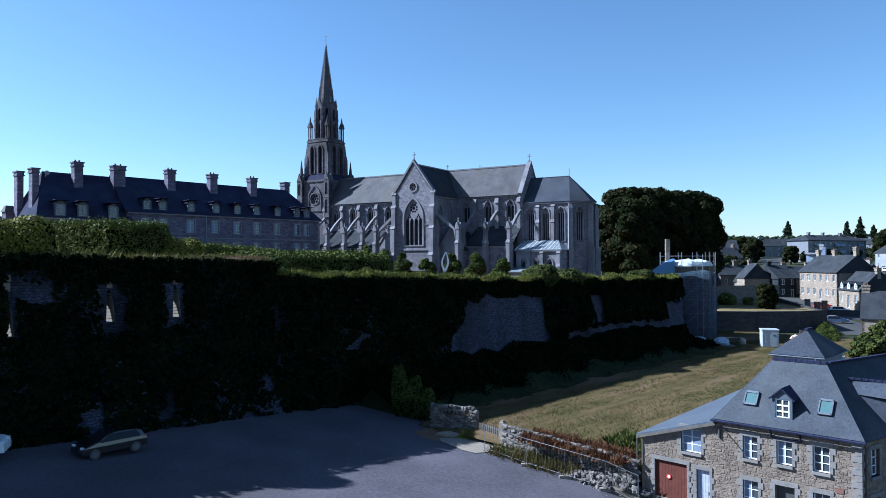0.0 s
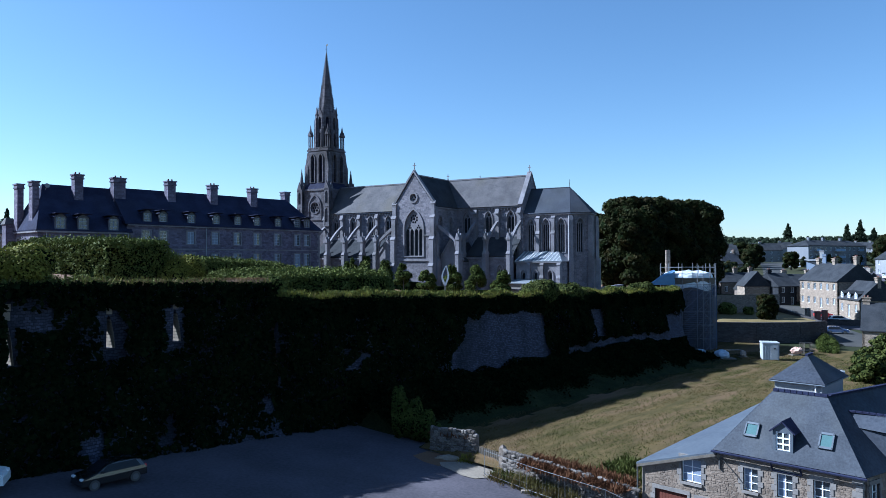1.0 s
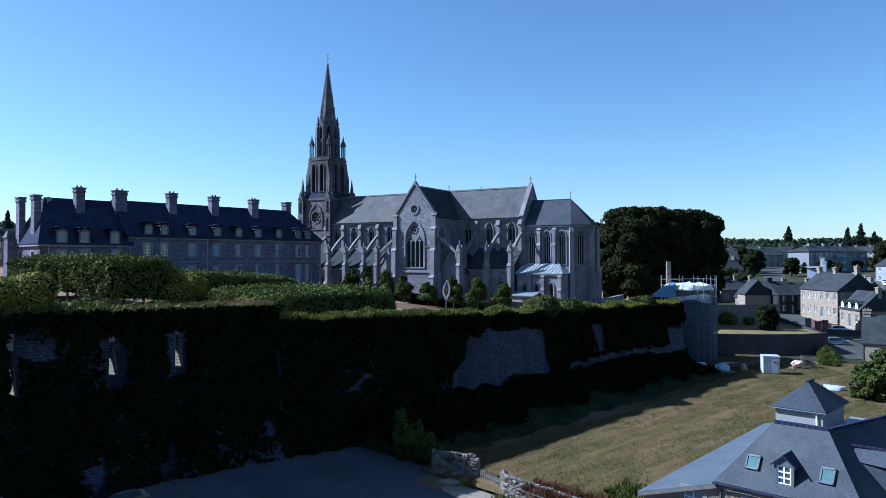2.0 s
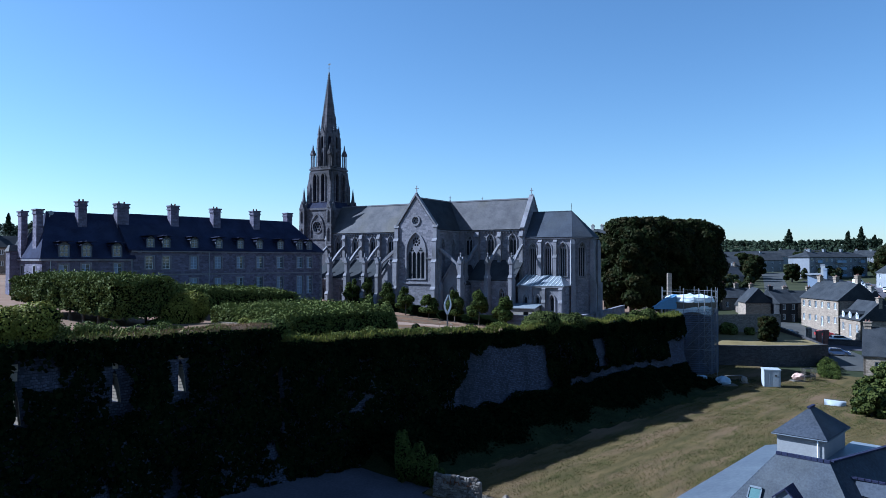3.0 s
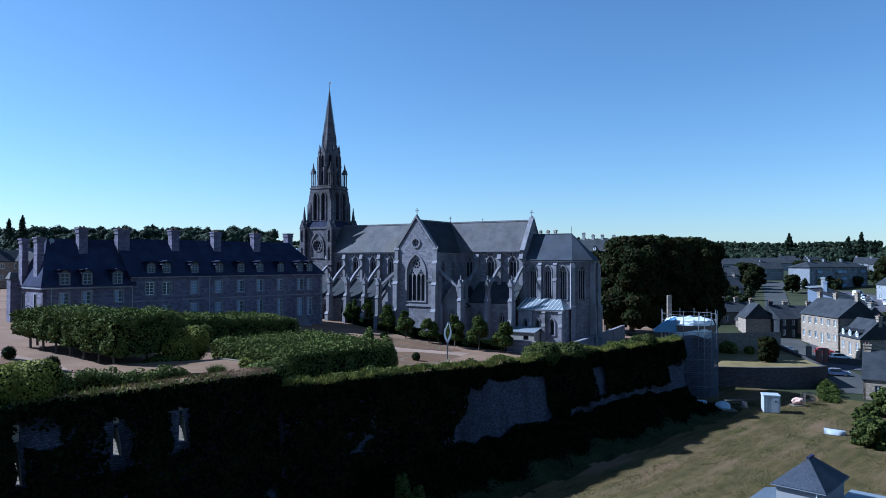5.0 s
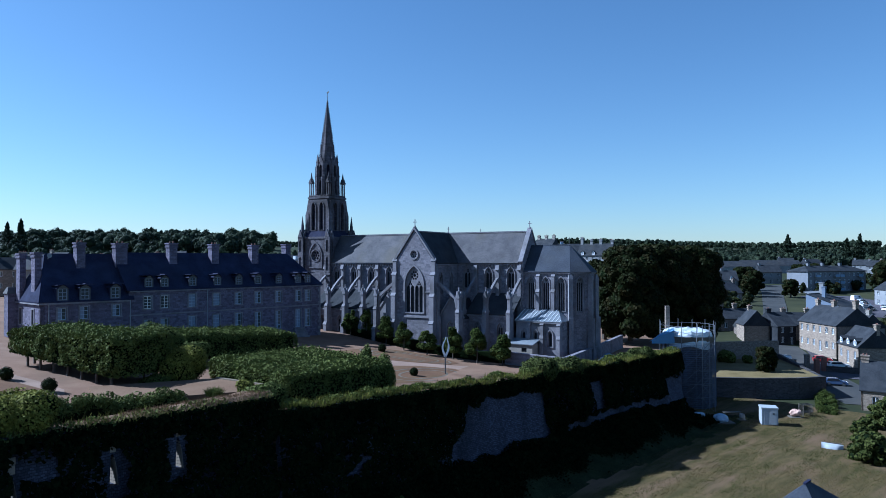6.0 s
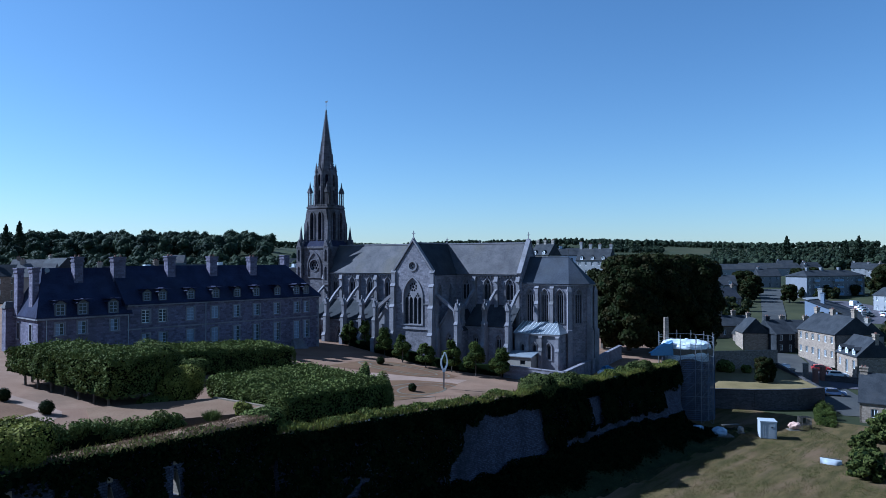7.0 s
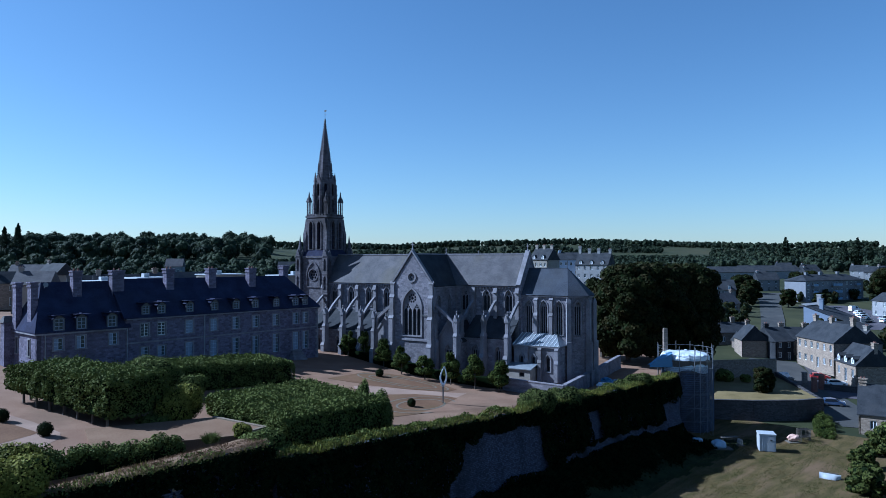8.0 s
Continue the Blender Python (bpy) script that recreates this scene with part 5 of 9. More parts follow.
    # steps of the door at the east end
    for k in range(4):
        part("door_step", box(36.2 - 0.1 * k, 38.1 + 0.1 * k, -0.5 - 0.3 * k, -0.0, 12.2, 14.5 - 0.42 * k), DRESSED, ct)
    # slanted end buttress of the west gable with its low roof
    part("end_turret", box(-1.1, 0, 7.6, 9.0, 9, 20.9), CHATEAU_STONE, ct)
    part("end_turret_roof", taper(bmesh.new(), -0.55, 8.3, 20.9, 21.7, 1.4, 0.8, 1.7, 0.5), SLATE_OLD, ct)
    return ct


chateau()

# ---- the stone house by the car park ----
def roof_window(parent, x0, x1, s0, s1, y0, z0, slope):
    """A roof window flush with a slope that rises from the eave at y0, z0; s0, s1 inwards."""
    bm = bmesh.new()
    n = Vector((0, -slope, 1)).normalized() * 0.1
    def at_(x, s, k):
        return Vector((x, y0 + s, z0 + slope * s)) + n * k
    for a, b, c, d in ((x0, x1, s0, s0 + 0.07), (x0, x1, s1 - 0.07, s1), (x0, x0 + 0.07, s0, s1), (x1 - 0.07, x1, s0, s1)):
        pts = [at_(a, c, 0), at_(b, c, 0), at_(b, d, 0), at_(a, d, 0), at_(a, c, 1), at_(b, c, 1), at_(b, d, 1), at_(a, d, 1)]
        solid(bm, pts, [(0, 3, 2, 1), (4, 5, 6, 7), (0, 1, 5, 4), (1, 2, 6, 5), (2, 3, 7, 6), (3, 0, 4, 7)])
    rw = part("roof_window", bm, ZINC_ROOF, parent)
    part("pane", solid(bmesh.new(), [at_(x0, s0, 0.6), at_(x1, s0, 0.6), at_(x1, s1, 0.6), at_(x0, s1, 0.6)], [(0, 1, 2, 3)]), BLIND_GREEN, rw, "pale green blind behind glass")


BLIND_GREEN = plain("pale_green_blind", (0.078, 0.132, 0.132), 0.15)
BLUE_DOOR = plain("pale_blue_paint", (0.373, 0.386, 0.455), 0.5)
QUOIN_STONE = material("cut_granite", (0.150, 0.136, 0.127), (0.222, 0.202, 0.188), 0.9, 0.88, 0.25, 10, stain=(0.120, 0.107, 0.096), stain_amount=0.4)


def quoined(parent, m, cx, z0, w, h, y=0.0, name="quoin"):
    """Long and short cut stones round an opening, each a piece of its own, and the lintel."""
    n = max(3, int(h / 0.3))
    for k in range(n):
        a, b = z0 + h * k / n + 0.01, z0 + h * (k + 1) / n - 0.01
        g = 0.27 if k % 2 else 0.15
        for s in (-1, 1):
            x0, x1 = sorted((cx + s * w / 2, cx + s * (w / 2 + g)))
            part(name, bx(bmesh.new(), x0, x1, y - 0.045, y + 0.1, a, b, m), QUOIN_STONE, parent)
    part("lintel", bx(bmesh.new(), cx - w / 2 - 0.16, cx + w / 2 + 0.16, y - 0.05, y + 0.1, z0 + h, z0 + h + 0.22, m), QUOIN_STONE, parent)


def rubble_facing(parent, x0, x1, z0, top, openings, seed):
    """Rubble stones laid in uneven courses proud of the mortar; the upper ones single, the rest joined."""
    rng = np.random.default_rng(seed)
    near, rest = [], []
    z = z0
    while z < 6.0:
        hgt = rng.uniform(0.085, 0.16)
        x = x0 + rng.uniform(-0.2, 0)
        while x < x1:
            w = rng.uniform(0.1, 0.32)
            cuts = [(z, hgt)] if rng.random() < 0.75 or w > 0.32 else [(z, hgt * 0.5), (z + hgt * 0.5, hgt * 0.5)]
            for zz, hh in cuts:
                cx, cz = x + w / 2, zz + hh / 2
                if x > x0 and x + w < x1 and zz + hh < top(cx) and not any(abs(cx - ox) < ow / 2 + 0.2 + w * 0.4 and oz - 0.2 - hh * 0.4 < cz < oz + oh + 0.25 for ox, oz, ow, oh in openings):
                    j = rng.uniform(-0.034, 0.034, 8)
                    p = [(x + 0.012 + j[0] * 0.5, zz + 0.01 + j[1]), (x + w - 0.012 + j[2] * 0.5, zz + 0.01 + j[3]), (x + w - 0.012 + j[4] * 0.5, zz + hh - 0.01 + j[5]), (x + 0.012 + j[6] * 0.5, zz + hh - 0.01 + j[7])]
                    (near if zz > 4.1 and x > -0.2 else rest).append((p, rng.uniform(0.008, 0.026)))
            x += w
        z += hgt
    rest += near[300:]

    def lump(bm, p, out):
        cx, cz = sum(q[0] for q in p) / 4, sum(q[1] for q in p) / 4
        pts = [(a, 0.01, b) for a, b in p] + [(a, -out * 0.7, b) for a, b in p] + [(cx + (a - cx) * 0.8, -out, cz + (b - cz) * 0.72) for a, b in p]
        f = [(8, 9, 10, 11)]
        for k in range(4):
            f += [(k, (k + 1) % 4, 4 + (k + 1) % 4, 4 + k), (4 + k, 4 + (k + 1) % 4, 8 + (k + 1) % 4, 8 + k)]
        solid(bm, pts, f)

    for p, out in near[:300]:
        bm = bmesh.new()
        lump(bm, p, out)
        part("stone", bm, RUBBLE_PIECE, parent)
    bm = bmesh.new()
    for p, out in rest:
        lump(bm, p, out)
    tagged(part("rubble", bm, RUBBLE_PIECE, parent), kind="stuff")


RUBBLE_PIECE = material("rubble_pieces", (0.108, 0.084, 0.065), (0.237, 0.186, 0.145), 1.1, 0.92, 0.4, 7, per_piece=0.28, stain=(0.176, 0.146, 0.119), stain_amount=0.35, spec=0.15)
MORTAR = material("old_mortar", (0.161, 0.131, 0.106), (0.248, 0.206, 0.167), 1.4, 0.95, 0.3, 9, spec=0.1)


def stone_house():
    hs = thing("stone_house", spot(14.93, 38.53, 0, -43.8), "two-storey rubble stone house with slate mansard roof and dormer", "house")
    upper = [(1.76, 4.15, 0.75, 1.2), (3.47, 4.18, 0.75, 1.2), (5.2, 4.15, 0.77, 1.27)]
    lower = [(1.76, 1.6, 0.78, 1.42), (5.2, 1.65, 0.78, 1.45)]
    door = (3.48, 0.6, 0.95, 2.5)
    hb = -4.5
    win_a = (-1.47, 3.9, 1.15, 1.3)
    garage = (-2.7, 1.0, 1.95, 2.15)
    blue = (-0.8, 0.75, 0.74, 2.3)
    # one front wall, the annex under its own slanting roof
    ol = [(hb, -0.5), (6.95, -0.5), (6.95, 6.0), (0, 6.0), (0, 5.75), (hb, 4.25)]
    holes = [rect(x - w / 2, x + w / 2, z, z + h) for x, z, w, h in upper + lower + [door, win_a, garage, blue]]
    front = part("front_wall", plate(bmesh.new(), ol, holes, 0, 0.5), MORTAR, hs)
    rng = np.random.default_rng(11)
    for x, z, w, h in upper + lower + [win_a]:
        casement(hs, None, x, z, w, h, 0, 3, surround=0.0, stone=QUOIN_STONE, blind=2 if x == win_a[0] else 1 if x < 3.5 else 0)
        quoined(hs, None, x, z, w, h)
    for x, z, w, h in (door, garage, blue):
        quoined(hs, None, x, z, w, h)
    part("entrance_door", box(3.48 - 0.47, 3.48 + 0.47, 0.25, 0.3, 0.6, 3.1), IRON, hs, "dark glazed entrance door")
    g = part("garage_door", box(-3.68, -1.72, 0.15, 0.2, 1.0, 3.14), RED_WOOD, hs, "red-brown boarded double garage door")
    for k in range(10):
        x = -3.66 + k * 0.193
        part("board", box(x, x + 0.185, 0.11, 0.15, 1.02, 3.12), RED_WOOD, g)
    part("round_sign", ngon_shaft(bmesh.new(), 0, 0, 0, 0.02, 0.13, 0.13, 16), WHITE_PAINT, g, "round white no-parking sign", at=Matrix.Translation((-2.86, 0.09, 2.25)) @ Matrix.Rotation(math.pi / 2, 4, "X"))
    part("sign_rim", plate(bmesh.new(), ring(-2.86, 2.25, 0.14, 16), [ring(-2.86, 2.25, 0.095, 16)], 0.06, 0.075), CLAY_RED, g)
    bm = box(-1.17, -0.43, 0.15, 0.2, 0.75, 3.05)
    dr = part("side_door", bm, BLUE_DOOR, hs, "pale blue boarded door")
    for k in range(5):
        part("board", box(-1.15 + k * 0.146, -1.02 + k * 0.146, 0.135, 0.15, 0.8, 3.0), BLUE_DOOR, dr)
    part("door_handle", box(-0.55, -0.5, 0.09, 0.135, 1.7, 1.85), IRON, dr)
    part("name_plate", box(5.85, 6.2, -0.04, 0.0, 3.3, 3.55), BRICK_RED, hs)
    # other walls
    right = [(1.2, 4.15, 0.78, 1.3), (1.2, 1.6, 0.78, 1.5), (7.5, 4.2, 0.82, 1.25), (7.5, 1.6, 0.82, 1.5)]
    skew = 0.25
    mm = Matrix.Translation((6.95, 0, 0)) @ Matrix.Rotation(math.pi / 2 - skew, 4, "Z")
    wall_with_windows(hs, 0.5, 18.0, -0.5, 6.0, right, mm, RUBBLE, 0.5, "side_wall")
    for x, z, w, h in right:
        casement(hs, mm, x, z, w, h, 0, 3, surround=0.0)
        quoined(hs, mm, x, z, w, h)
    part("side_wall", box(0, 0.4, 0.5, 18, 3.5, 6.0), RUBBLE, hs)
    part("back_wall", box(0, 11.6, 17.2, 17.6, -0.5, 6.0), RUBBLE, hs)
    part("annex_wall", box(hb, hb + 0.4, 0.5, 20, -0.5, 4.2), RUBBLE, hs)
    bm = bmesh.new()
    for k in range(20):
        z = -0.3 + k * 0.31
        bx(bm, 6.55 if k % 2 else 6.7, 7.0, -0.06, 0.25 if k % 2 else 0.45, z, z + 0.29)
    part("corner_quoin", bm, QUOIN_STONE, hs)
    # mansard roof of slates, flat zinc on top
    z0, z1 = 6.05, 9.27
    a = [(-0.15, -0.3, z0), (7.2, -0.3, z0), (4.9, 2.15, z1), (2.25, 2.15, z1)]
    bm = bmesh.new()
    slab(bm, a, 0.12)
    part("roof_front", bm, SLATE, hs)
    # behind the front hip: a long slope to the side, running at a slant, with its ridge
    ux, uy = math.sin(skew), math.cos(skew)
    e0, r0_ = (7.2, -0.3, z0), (4.9, 2.15, z1)
    part("roof_side", slab(bmesh.new(), [e0, (e0[0] + ux * 18, e0[1] + uy * 18, z0), (r0_[0] + ux * 15.5, r0_[1] + uy * 15.5, z1), r0_], 0.12), SLATE, hs)
    part("roof_back", slab(bmesh.new(), [r0_, (r0_[0] + ux * 15.5, r0_[1] + uy * 15.5, z1), (r0_[0] + ux * 15.5 - 2.0, r0_[1] + uy * 15.5 + 0.5, 6.9), (r0_[0] - 0.9, r0_[1] + 2.6, 6.9)], 0.12), SLATE, hs)
    part("roof_side", slab(bmesh.new(), [(-0.15, -0.3, z0), (-0.15, 4.6, z0), (2.25, 2.15, z1)], 0.12), SLATE, hs)
    part("roof_back", slab(bmesh.new(), [(2.25, 2.15, z1), (4.9, 2.15, z1), (4.2, 4.75, z0 + 0.2), (-0.15, 4.6, z0)], 0.12), SLATE, hs)
    bm = bmesh.new()
    for k in range(44):
        q = 0.2 + k * 0.34
        bx(bm, -0.1, 0.1, 0, 0.31, -0.03, 0.07, Matrix.Translation((r0_[0] + ux * q, r0_[1] + uy * q, z1)) @ Matrix.Rotation(-skew, 4, "Z"))
    tagged(part("ridge_tiles", bm, SLATE_DARK, hs), kind="stuff")
    # cross gable on the side slope
    bm = bmesh.new()
    slab(bm, [(5.7, 2.9, 8.5), (7.95, 2.75, 8.5), (8.0, 2.2, 7.75), (6.3, 2.4, 7.8)], 0.08)
    slab(bm, [(5.7, 2.9, 8.5), (7.95, 2.75, 8.5), (8.0, 3.35, 7.75), (6.3, 3.5, 7.8)], 0.08)
    part("gable_roof", bm, SLATE, hs)
    part("gable_wall", box(6.1, 7.75, 2.45, 3.3, 6.1, 7.85), SLATE, hs)
    bm = bmesh.new()
    for k in range(7):
        bx(bm, 5.75 + k * 0.31, 6.03 + k * 0.31, 2.74, 2.94, 8.48, 8.57)
    part("gable_ridge", bm, SLATE_DARK, hs)
    bm = bmesh.new()
    for k in range(9):
        x = 2.25 + k * 0.3
        bx(bm, x, x + 0.27, 2.05, 2.27, z1 - 0.06, z1 + 0.09)
    part("ridge_tile", bm, SLATE_DARK, hs)
    rows = bmesh.new()
    # slate courses: thin overlapping strips on the front slope
    n = 40
    for k in range(n):
        t0, t1 = k / n, (k + 1.0) / n
        xl0, xr0 = -0.15 + 2.4 * t0, 7.2 - 2.3 * t0
        xl1, xr1 = -0.15 + 2.4 * t1, 7.2 - 2.3 * t1
        y0, y1 = -0.3 + 2.45 * t0, -0.3 + 2.45 * t1
        zz0, zz1 = z0 + 3.22 * t0, z0 + 3.22 * t1
        m_ = int((xr0 - xl0) / 0.2)
        for j in range(m_):
            u0, u1 = (j + 0.008 + 0.5 * (k % 2)) / m_, (j + 0.992 + 0.5 * (k % 2)) / m_
            u1 = min(u1, 1.0)
            if u0 >= 1:
                continue
            lift = 0.006 + rng.uniform(0, 0.003)
            solid(rows, [(xl0 + (xr0 - xl0) * u0, y0 - lift, zz0 + lift), (xl0 + (xr0 - xl0) * u1, y0 - lift, zz0 + lift), (xl1 + (xr1 - xl1) * u1, y1 - 0.012, zz1 + 0.012), (xl1 + (xr1 - xl1) * u0, y1 - 0.012, zz1 + 0.012)], [(0, 1, 2, 3)])
    tagged(part("slate", rows, SLATE_PIECE, hs), kind="stuff")
    bm = rod(bmesh.new(), (-0.2, -0.36, 5.98), (7.25, -0.36, 5.98), 0.07, 6)
    rod(bm, (2.9, -0.3, 5.9), (2.9, -0.06, 5.5), 0.045)
    rod(bm, (2.9, -0.06, 5.5), (4.3, -0.06, 5.5), 0.045)
    rod(bm, (4.3, -0.06, 5.5), (4.3, -0.3, 5.9), 0.045)
    part("gutter", bm, SLATE_DARK, hs)
    roof_window(hs, 1.3, 2.0, 0.62, 1.12, -0.3, z0 + 0.06, 1.314)
    roof_window(hs, 4.95, 5.62, 0.62, 1.15, -0.3, z0 + 0.06, 1.314)
    dormer(hs, 3.38, 6.55, 1.31, -0.3, z0, 0.7, 1.05, SLATE_DARK, ZINC_ROOF, 3)
    # annex roof: one slope, low along the garden
    part("annex_roof", slab(bmesh.new(), [(hb - 0.25, -0.25, 4.45), (-0.0, -0.25, 5.95), (-0.0, 20.3, 6.2), (hb - 0.2, 20.3, 5.0)], 0.1), ZINC_ROOF, hs, "grey-blue metal annex roof")
    bm = solid(bmesh.new(), [(hb - 0.2, -0.28, 4.2), (0, -0.28, 5.7), (0, -0.28, 5.86), (hb - 0.2, -0.28, 4.36), (hb - 0.2, -0.2, 4.2), (0, -0.2, 5.7), (0, -0.2, 5.86), (hb - 0.2, -0.2, 4.36)],
               [(0, 1, 2, 3), (7, 6, 5, 4), (0, 4, 5, 1), (3, 2, 6, 7), (0, 3, 7, 4), (1, 5, 6, 2)])
    part("bargeboard", bm, OLD_WOOD, hs)
    part("rainwater_pipe", rod(bmesh.new(), (hb - 0.18, -0.2, 4.3), (hb - 0.18, -0.2, 0.3), 0.05), IRON, hs)
    part("hopper", rod(bmesh.new(), (0.15, -0.08, 5.6), (0.15, -0.08, 5.0), 0.06), IRON, hs)
    part("cable", rod(bmesh.new(), (0.2, -0.1, 5.7), (1.6, -0.1, 4.3), 0.02), IRON, hs)
    # pavilion behind, white under a pointed slate roof
    px, py = 0.0, 0.0
    pv = Matrix.Translation((-0.75, 10.2, 0))
    part("pavilion_wall", bx(bmesh.new(), 0.25, 3.1, 0.25, 4.95, 2, 8.5, pv), ROUGHCAST, hs)
    bm = bmesh.new()
    c = [(0, 0, 8.5), (3.35, 0, 8.5), (3.35, 5.2, 8.5), (0, 5.2, 8.5)]
    r0, r1 = (1.65, 2.3, 10.0), (1.65, 3.1, 10.0)
    cc = [pv @ Vector(p) for p in c]
    q0, q1 = pv @ Vector(r0), pv @ Vector(r1)
    for quad in ((cc[0], cc[1], q0), (cc[1], cc[2], q1, q0), (cc[2], cc[3], q1), (cc[3], cc[0], q0, q1)):
        slab(bm, quad, 0.1)
    part("pavilion_roof", bm, SLATE, hs)
    part("pavilion_ridge", bx(bmesh.new(), 1.55, 1.75, 2.15, 3.25, 9.97, 10.08, pv), SLATE_DARK, hs)
    bm = bmesh.new()
    for p, q in ((0, 1), (1, 2), (3, 0)):
        rod(bm, cc[p] - Vector((0, 0, 0.08)), cc[q] - Vector((0, 0, 0.08)), 0.05, 5)
    part("gutter", bm, ZINC_ROOF, hs)
    part("rainwater_pipe", rod(bmesh.new(), pv @ Vector((2.75, 0.15, 8.5)), pv @ Vector((2.75, 0.15, 7.2)), 0.05), WHITE_PAINT, hs)
    part("flat_roof", solid(bmesh.new(), [(2.3, 4.8, 7.0), (5.0, 4.8, 7.0), (8.4, 17.1, 7.0), (2.3, 17.1, 7.0), (2.3, 4.8, 7.15), (5.0, 4.8, 7.15), (8.4, 17.1, 7.15), (2.3, 17.1, 7.15)],
         [(0, 3, 2, 1), (4, 5, 6, 7), (0, 1, 5, 4), (1, 2, 6, 5), (2, 3, 7, 6), (3, 0, 4, 7)]), ZINC_FLAT, hs, "flat grey-blue zinc roof")
    part("inner_wall", box(2.4, 4.9, 4.9, 17.0, 0, 7.0), ROUGHCAST, hs)
    rubble_facing(front, -4.45, 6.6, -0.2, lambda x: 5.88 if x > 0.1 else 5.6 + x * 0.333, upper + lower + [door, win_a, garage, blue], 5)
    return hs


ZINC_FLAT = material("pale_zinc", (0.152, 0.172, 0.200), (0.208, 0.228, 0.256), 0.3, 0.5, 0.1, 12, metal=0.2)
ZINC_ROOF = material("grey_metal_roof", (0.064, 0.073, 0.093), (0.099, 0.114, 0.134), 0.3, 0.6, 0.1, 12, metal=0.1)
SLATE_PIECE = material("slate_pieces", (0.022, 0.026, 0.036), (0.049, 0.055, 0.069), 0.8, 0.7, 0.2, 12, per_piece=0.08, stain=(0.092, 0.095, 0.092), stain_amount=0.35, spec=0.25)
stone_house()

# ---- garden on the terrace ----
def hedge_block(poly, height, label, mat, seed, lift=0.0, density=55, size=0.26, trunks=0, group="clipped hedges", level=False, lumpy=0.3):
    """A clipped block of foliage over a four-cornered plot; lift leaves the trunks free below."""
    rng = np.random.default_rng(seed)
    p = np.array(poly, float)
    c = p.mean(0)
    zg = terrace_z(c[0], c[1])
    hb = thing("hedge", spot(c[0], c[1], zg), label, "hedge", group)
    q = p - c

    def at_(u, v):
        return (q[0] * (1 - u) * (1 - v) + q[1] * u * (1 - v) + q[2] * u * v + q[3] * (1 - u) * v)
    tilt = lambda xy: terrace_z(c[0] + xy[0], c[1] + xy[1]) - zg
    area = abs(np.cross(q[1] - q[0], q[3] - q[0]))
    pts, nr = [], []
    n = int(area * density)
    for u, v in rng.uniform(0, 1, (n, 2)):
        xy = at_(u, v)
        edge = min(u, 1 - u, v, 1 - v)
        z = height + lumpy * noise.noise((xy[0] * 0.55, xy[1] * 0.55, seed)) + 0.16 * noise.noise((xy[0] * 1.9, xy[1] * 1.9, seed)) - 0.55 * max(0, 1 - edge * 9) ** 2 + rng.uniform(-0.1, 0.1) + (rng.uniform(0.1, 0.4) if rng.random() < 0.05 else 0)
        pts.append((xy[0], xy[1], z + (0 if level else tilt(xy))))
        nr.append((0, 0, 1))
    for k in range(4):
        a, b = q[k], q[(k + 1) % 4]
        ln = np.linalg.norm(b - a)
        out = np.array([(b - a)[1], -(b - a)[0]]) / ln
        # sparse side leaves let the near-black core show, as painted shade
        for t, h in rng.uniform(0, 1, (int(ln * (height - lift) * density * 0.55), 2)):
            xy = a + (b - a) * t
            zz = lift + (height - lift) * h
            o = (0.15 + lumpy) * noise.noise((t * ln * 0.7, zz * 0.7, seed + k)) + rng.uniform(-0.12, 0.12) - 0.35 * max(0, h * 5 - 4) - 0.25 * max(0, 1 - h * 4)
            xy = xy + out * o
            pts.append((xy[0], xy[1], zz + tilt(xy) * ((1 - h) if level else 1)))
            nr.append((out[0], out[1], 0.2))
    part("foliage", leaves("foliage", np.array(pts), size, mat, rng, np.array(nr), 0.42, 1.7), mat, hb)
    # near-black core holds the hedge's inner shade in its colour
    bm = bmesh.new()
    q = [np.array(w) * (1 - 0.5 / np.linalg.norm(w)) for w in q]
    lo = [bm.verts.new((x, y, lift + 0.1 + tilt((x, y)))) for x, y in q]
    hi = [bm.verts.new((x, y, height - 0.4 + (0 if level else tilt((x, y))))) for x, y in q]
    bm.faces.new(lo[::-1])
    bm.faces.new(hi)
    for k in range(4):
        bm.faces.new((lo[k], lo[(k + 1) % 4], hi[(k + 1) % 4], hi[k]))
    part("inner_growth", bm, IVY_SHADE, hb)
    for k in range(trunks):
        u, v = rng.uniform(0.02, 0.98), (0.08 if k % 2 else rng.uniform(0.1, 0.9))
        xy = at_((k + 0.5) / trunks, v)
        part("trunk", tapered_trunk(bmesh.new(), (xy[0], xy[1], tilt(xy) - 0.1), (xy[0] + rng.uniform(-0.1, 0.1), xy[1], lift + 0.4 + tilt(xy)), 0.13, 0.1), BARK, hb)
    return hb


U = np.array((0.663, 0.749))
V = np.array((-0.749, 0.663))


def plot(x, y, along_, deep, u=U, v=V):
    o = np.array((x, y))
    return [o, o + u * along_, o + u * along_ + v * deep, o + v * deep]


u1, v1 = np.array((0.86, -0.51)), np.array((0.51, 0.86))
hedge_block(plot(-43.2, 69.5, 16.5, 6.2, u1, v1), 4.15, "clipped green block of pleached limes on bare trunks", HEDGE_LEAF, 1, 0.95, 200, 0.13, 14, lumpy=0.4, level=True)
hedge_block([(-13.5, 59.5), (-5.2, 68.3), (-15.0, 79.6), (-23.6, 70.4)], 2.85, "broad clipped green hedge block beside the terrace edge", HEDGE_LEAF, 2, 0.0, 190, 0.13, level=True)
hedge_block(plot(-31.5, 76.0, 19.0, 6.5), 2.9, "low clipped green hedge block before the chateau", HEDGE_LEAF, 3, 0.0, 140, 0.14)


